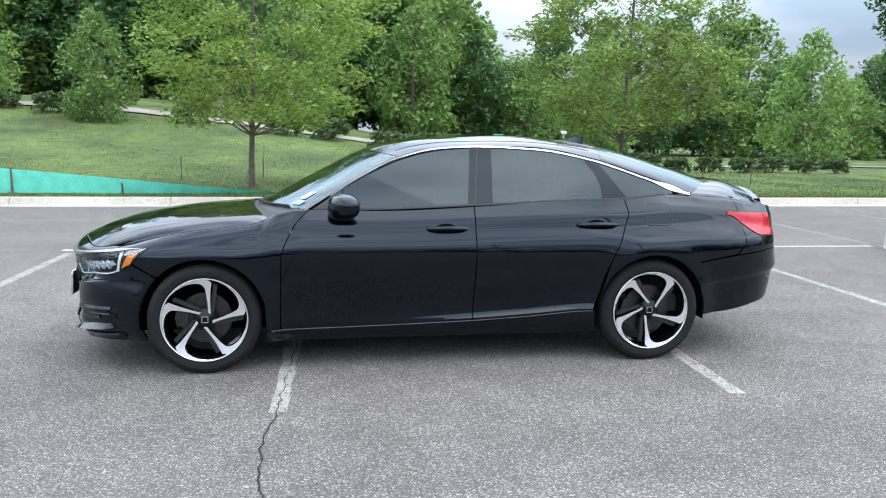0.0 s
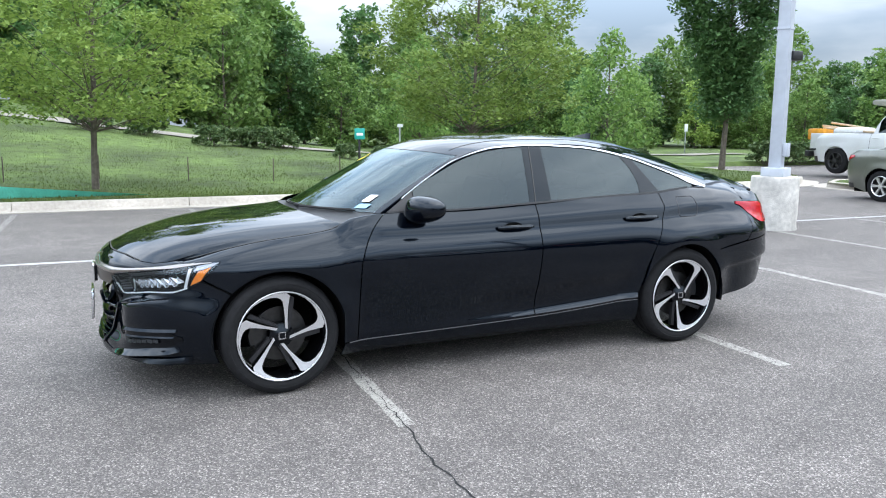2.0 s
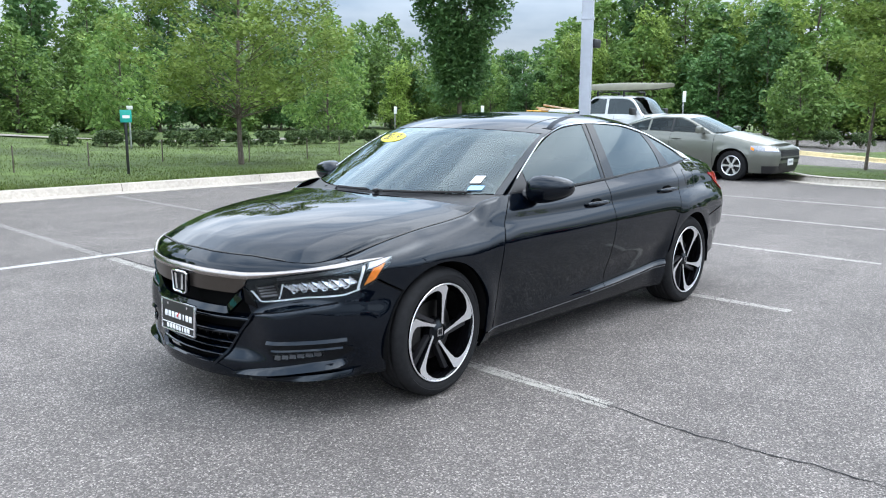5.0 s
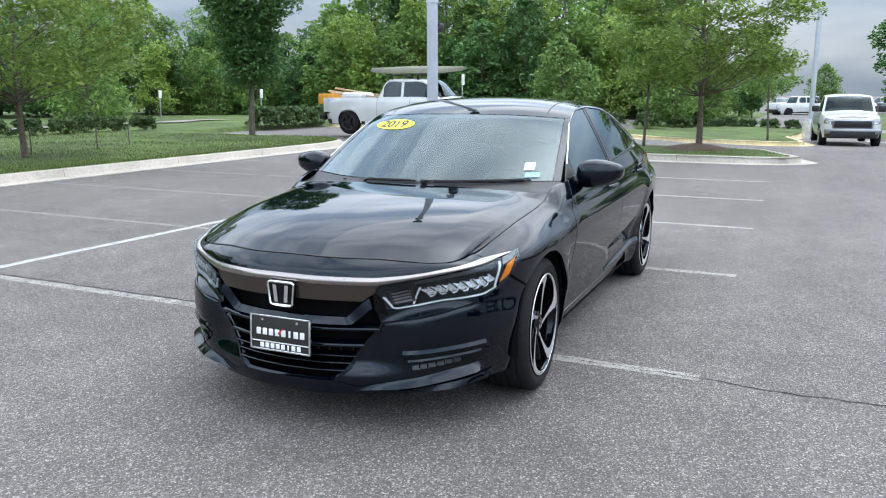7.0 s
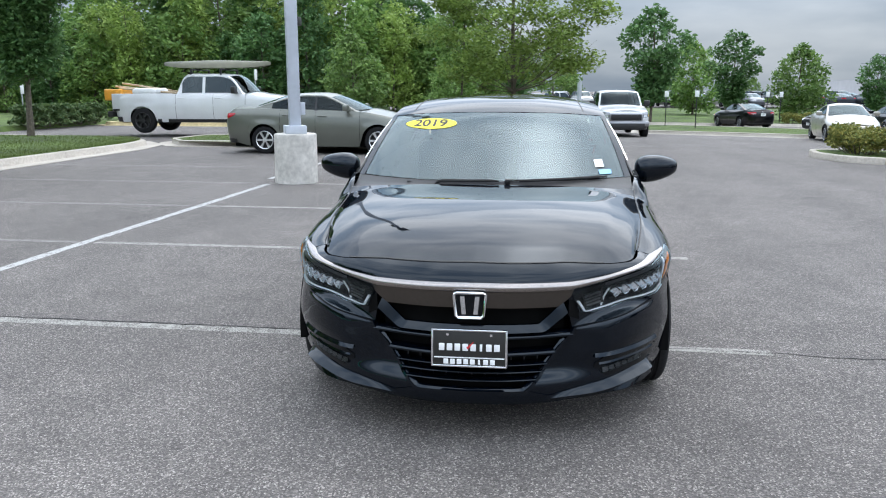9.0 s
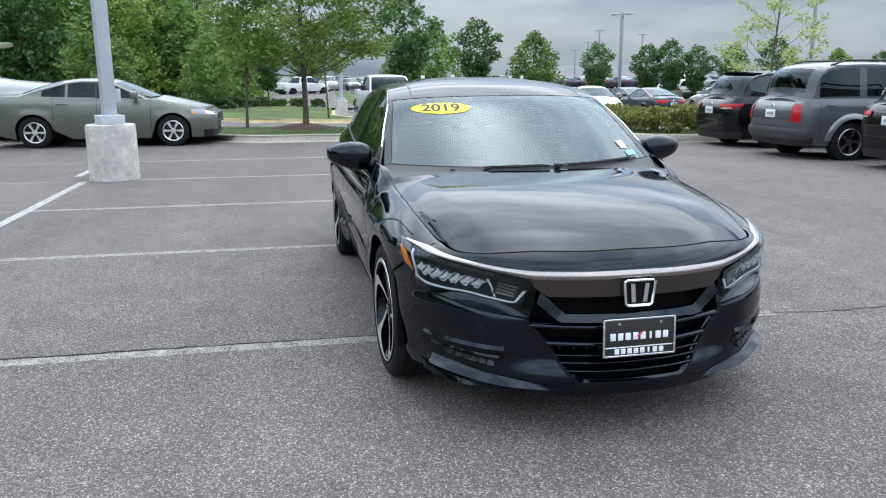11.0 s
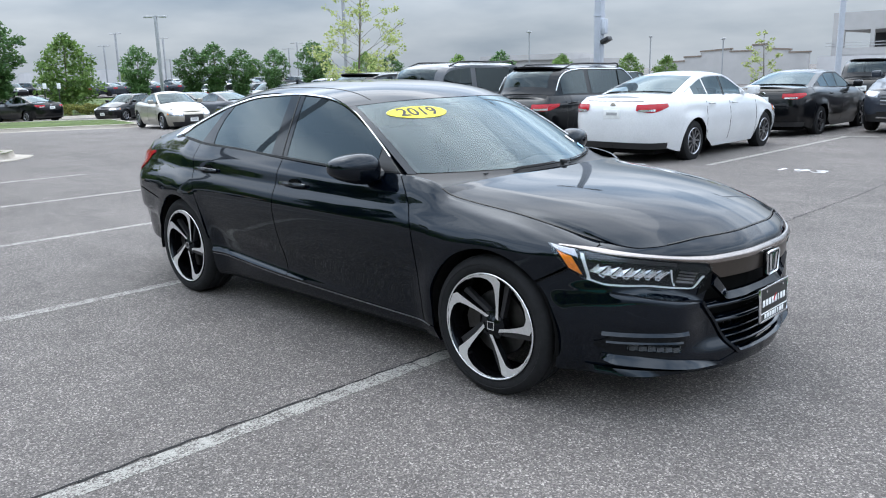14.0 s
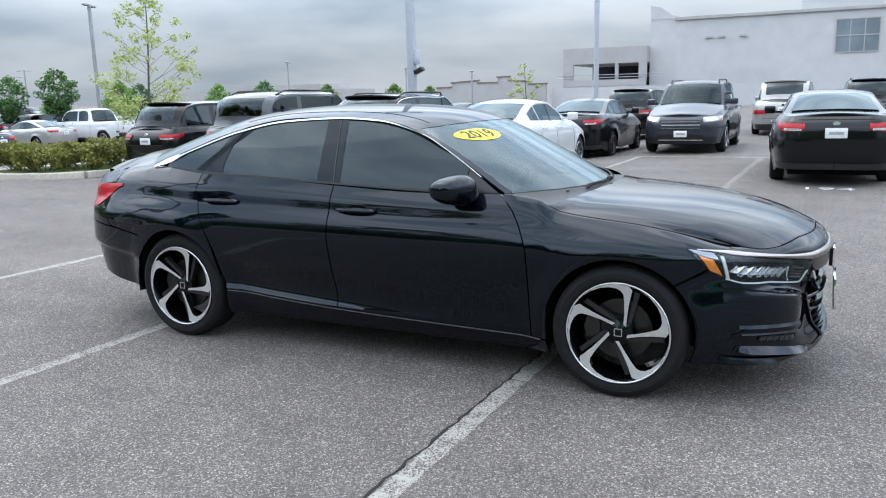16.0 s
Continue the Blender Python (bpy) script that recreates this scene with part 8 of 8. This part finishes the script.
TALL = pchip([(-80, 1.0), (-10, 1.15), (0, 1.12), (6, 1.05), (9, 0.84), (13, 0.72), (18, 0.70), (24, 0.74), (32, 0.66), (44, 0.62), (80, 0.8)])
for k in range(92):
    # The edge of the woods runs east along the bank.
    x = -34 + 82 * k / 91 + rnd.uniform(-1.5, 1.5)
    depth = (0, 5, 1.5, 9)[k % 4]
    y = 42 + 5 * sstep(-10, -60, x) - 5 * sstep(14, 40, x) + depth + rnd.uniform(-1.2, 1.2)
    kind = rnd.choice((kinds[2], kinds[4], kinds[5], kinds[2], kinds[4])) if depth < 3 else rnd.choice((kinds[0], kinds[1], kinds[0], kinds[3]))
    s = rnd.uniform(0.85, 1.12) * TALL(x) * (1.05 if depth < 3 else 1.0)
    copy_thing(kind, at(x, y, min(3.2, lawn_z(x, min(y, 60))) - 0.1, s, rnd.uniform(0, 360), s * rnd.uniform(0.85, 1.1)))
for k in range(56):
    # Then it bends round behind the drive, to the south-east.
    f = k / 55
    depth = (0, 5, 2, 9)[k % 4]
    x, y = 39 + 10 * f + depth * 0.9 + rnd.uniform(-1.2, 1.2), 38 - 36 * f + depth * 0.5
    kind = rnd.choice((kinds[2], kinds[4], kinds[5], kinds[2])) if depth < 3 else rnd.choice((kinds[0], kinds[1], kinds[3]))
    s = rnd.uniform(0.75, 1.0) * (0.95 - 0.25 * sstep(0.75, 1, f)) * (0.68 + 0.40 * sstep(0.18, 0.42, f))
    copy_thing(kind, at(x, y, 0.0 if y > 19 else ground_z(x, y), s, rnd.uniform(0, 360), s * rnd.uniform(0.85, 1.1)))
copy_thing(kinds[3], at(19.6, 50, lawn_z(19.6, 50) - 0.1, 0.8, 40))
for x, y, s in ((-9, 26.5, 0.46), (-14.5, 30, 0.5), (13.5, 33, 0.66), (4.5, 38, 0.8), (21, 27, 0.66), (-2, 36, 0.75)):
    copy_thing(kinds[2], at(x, y, lawn_z(x, y) - 0.1, s, rnd.uniform(0, 360), s * 1.15))

# Clipped pears round the far lots.
PEARS = "clipped trees of the far lots"
pear_a = tree("pear_tree", "clipped flame-shaped pear tree by the far lot", at(53.5, -13.9, ground_z(53.5, -13.9) + 0.1), 6.0, 1.2, 3.5, M_LEAF_B, 81, 90, 4600, 0.14, 0.07, "vase", 0.62, PEARS, 0)
pear_b = tree("pear_tree", "rounded pear tree by the far lot", at(54.1, -18.5, ground_z(54.1, -18.5) + 0.1), 5.1, 0.6, 4.0, M_LEAF_C, 82, 90, 4600, 0.14, 0.07, "oval", 0.70, PEARS, 0)
for x, y, kind, s in ((48.2, -7.6, 0, 1.2), (65.5, -13.4, 1, 1.18), (54.4, -23.9, 0, 0.74), (54.4, -28.2, 0, 0.72), (53.5, -29.8, 0, 0.78), (52.5, -31.5, 0, 0.70), (51.0, -33.6, 0, 0.70), (49.2, -36.2, 0, 0.78), (45.5, -38.5, 1, 0.72),
                      (48, -52, 1, 0.7), (41, -50, 0, 0.62), (36, -52, 1, 0.62), (33, -47, 1, 0.52), (28, -49, 1, 0.55), (25.5, -50, 1, 0.5), (40.5, 4.5, 1, 0.75), (62, 1.5, 0, 0.9), (70, 3.0, 1, 1.0),
                      (128, -34, 1, 0.8), (132, -45, 1, 0.7), (136, -20, 1, 1.0), (140, -62, 1, 0.8), (120, -76, 1, 0.8), (78, -58, 1, 0.6), (66, -60, 0, 0.7), (138, -5, 1, 1.3), (128, 4, 1, 1.3), (118, 10, 1, 1.4), (34, 9, 1, 0.8)):
    copy_thing(pear_b if kind else pear_a, at(x, y, ground_z(x, y) + 0.1, s, rnd.uniform(0, 360)))


def shrub(label, m, w, d, h, mat, seed, leaves=2200, leaf=0.045, group="shrubs", name="shrub"):
    """A clipped bush: stems and a dense shell of leaves with an uneven outline."""
    rnd = random.Random(seed)
    s = thing(name, label, "shrub", group, m)
    centres = []
    for k in range(46):
        a, z = rnd.uniform(0, 2 * math.pi), rnd.random() ** 0.7
        rr = rnd.random() ** 0.4
        centres.append((w / 2 * rr * math.cos(a) * (1 - 0.25 * z), d / 2 * rr * math.sin(a) * (1 - 0.25 * z), h * (0.12 + 0.74 * z), 0.20 * h * rnd.uniform(0.8, 1.25)))
    bm = bmesh.new()
    for c in centres[::4]:
        tube(bm, [(0.2 * c[0], 0.2 * c[1], -0.1), (c[0], c[1], c[2])], [0.015, 0.005], 4, cap=False)
    part("stem", bm, M_BARK, s)
    link_mesh("foliage", leaf_mesh("foliage", centres, 1.0, leaves, leaf, mat, seed, 0.2), s)
    return s


bush = shrub("rounded dark green bush beside the footpath", at(-9.6, 28.2, lawn_z(-9.6, 28.2)), 1.9, 1.6, 1.0, M_LEAF_D, 91, 2600, 0.074)
rnd = random.Random(12)
for k in range(26):
    t = k / 25
    x = -26 + 46 * t
    if -4.5 < x < -2.5 or x > 1.0 or k % 6 in (3, 4):
        continue
    y = 30.2 - 0.165 * (x + 10) - 1.9 + rnd.uniform(-0.4, 0.4)
    copy_thing(bush, at(x, y, lawn_z(x, y), rnd.uniform(0.6, 0.9), rnd.uniform(0, 360)))
for x, y, k in ((1.8, 24.3, 0.75), (2.9, 25.0, 0.72), (3.7, 24.8, 0.82), (4.7, 26.0, 0.8)):
    copy_thing(bush, at(x, y, lawn_z(x, y), k, rnd.uniform(0, 360)))
for k in range(11):
    x, y = 6.0 + 1.25 * k, 21.5 + rnd.uniform(-0.2, 0.2)
    copy_thing(bush, at(x, y, lawn_z(x, y), rnd.uniform(0.52, 0.66), rnd.uniform(0, 360)))
for k in range(4, 9):
    copy_thing(bush, at(19.2 + 1.1 * k, 19.5, 0.15, rnd.uniform(0.75, 0.95), rnd.uniform(0, 360)))
for x, y in ((33.5, 7.5), (35, 6.5), (37, 5.2), (39.3, 3.9), (41.3, 3.3), (43.3, 2.6), (45, 1.9), (46.0, 0.9), (46.4, -0.4), (46.6, -1.6)):
    copy_thing(bush, at(x, y, ground_z(x, y) + 0.13, rnd.uniform(0.6, 0.8), rnd.uniform(0, 360)))
hedge = shrub("low clipped hedge with reddish tips on the island", at(14.1, -7.75, ground_z(14.1, -7.75) + 0.13), 1.5, 1.4, 0.70, M_LEAF_E, 95, 4400, 0.038, "hedge bushes", "hedge_bush")
for k, (x, y) in enumerate(((15.1, -8.0), (13.75, -8.7), (15.0, -9.0), (13.9, -10.1), (15.0, -10.3), (14.0, -11.3), (15.0, -11.6), (14.1, -12.4))):
    copy_thing(hedge, at(x, y, ground_z(x, y) + 0.13, rnd.uniform(0.92, 1.08), rnd.uniform(0, 360)))
for x, y in ((48.0, -16.4), (48.4, -17.6), (48.2, -18.9)):
    copy_thing(hedge, at(x, y, ground_z(x, y) + 0.1, 1.1, rnd.uniform(0, 360)))

# Cars of the far lots: copies of a few kinds.
FAR = "cars of the far lots"
far_kinds = [vehicle("sedan", "sedan_car", "dark sedan in the far lot", P_SLATE, pose(88, -12, -0.30, 0, 0, 10), group=FAR, fine=0.5),
             vehicle("suv", "suv_car", "dark suv in the far lot", P_DARK, pose(88, -15, -0.30, 0, 0, 10), group=FAR, fine=0.5, category="suv"),
             vehicle("sedan", "sedan_car", "white sedan in the far lot", P_WHITE, pose(88, -18, -0.30, 0, 0, 10), group=FAR, fine=0.5),
             vehicle("suv", "suv_car", "silver suv in the far lot", P_SILVER, pose(88, -21, -0.30, 0, 0, 10), group=FAR, fine=0.5, category="suv"),
             vehicle("hatch", "hatchback_car", "grey hatchback in the far lot", P_GREY, pose(88, -24, -0.30, 0, 0, 10), group=FAR, fine=0.5),
             vehicle("minivan", "minivan_car", "white van in the far lot", P_WHITE, pose(96, -18, -0.30, 0, 0, 10), group=FAR, fine=0.5, category="minivan")]
far_z = -0.30
far_mix = [far_kinds[i] for i in (0, 0, 0, 1, 1, 1, 2, 3, 3, 4, 4, 5)]
rnd = random.Random(4)
for row, (x, y0, n, turn) in enumerate(((90, -34, 12, 10), (92, 0, 9, 190), (102, -66, 24, 12), (118, -70, 24, 10))):
    for k in range(n):
        if rnd.random() < 0.85:
            copy_thing(rnd.choice(far_mix), pose(x + rnd.uniform(-0.4, 0.4), y0 + (2.75 * k if row > 1 else -2.75 * k), far_z, 0, 0, turn + rnd.choice((0, 180))))
for k in range(14):
    copy_thing(rnd.choice(far_mix), pose(26 + 2.8 * k, -32.0 - 0.3 * k, ground_z(26 + 2.8 * k, -32), 0, 0, 95 + rnd.choice((0, 180))))
for k in range(12):
    copy_thing(rnd.choice(far_mix), pose(20 + 2.8 * k, -44.0, ground_z(20 + 2.8 * k, -44), 0, 0, 90 + rnd.choice((0, 180))))
for k in range(9):
    copy_thing(rnd.choice(far_mix), pose(-8 - 2.8 * k, -26.0 - 0.2 * k, 0, 0, 0, 90 + rnd.choice((0, 180))))
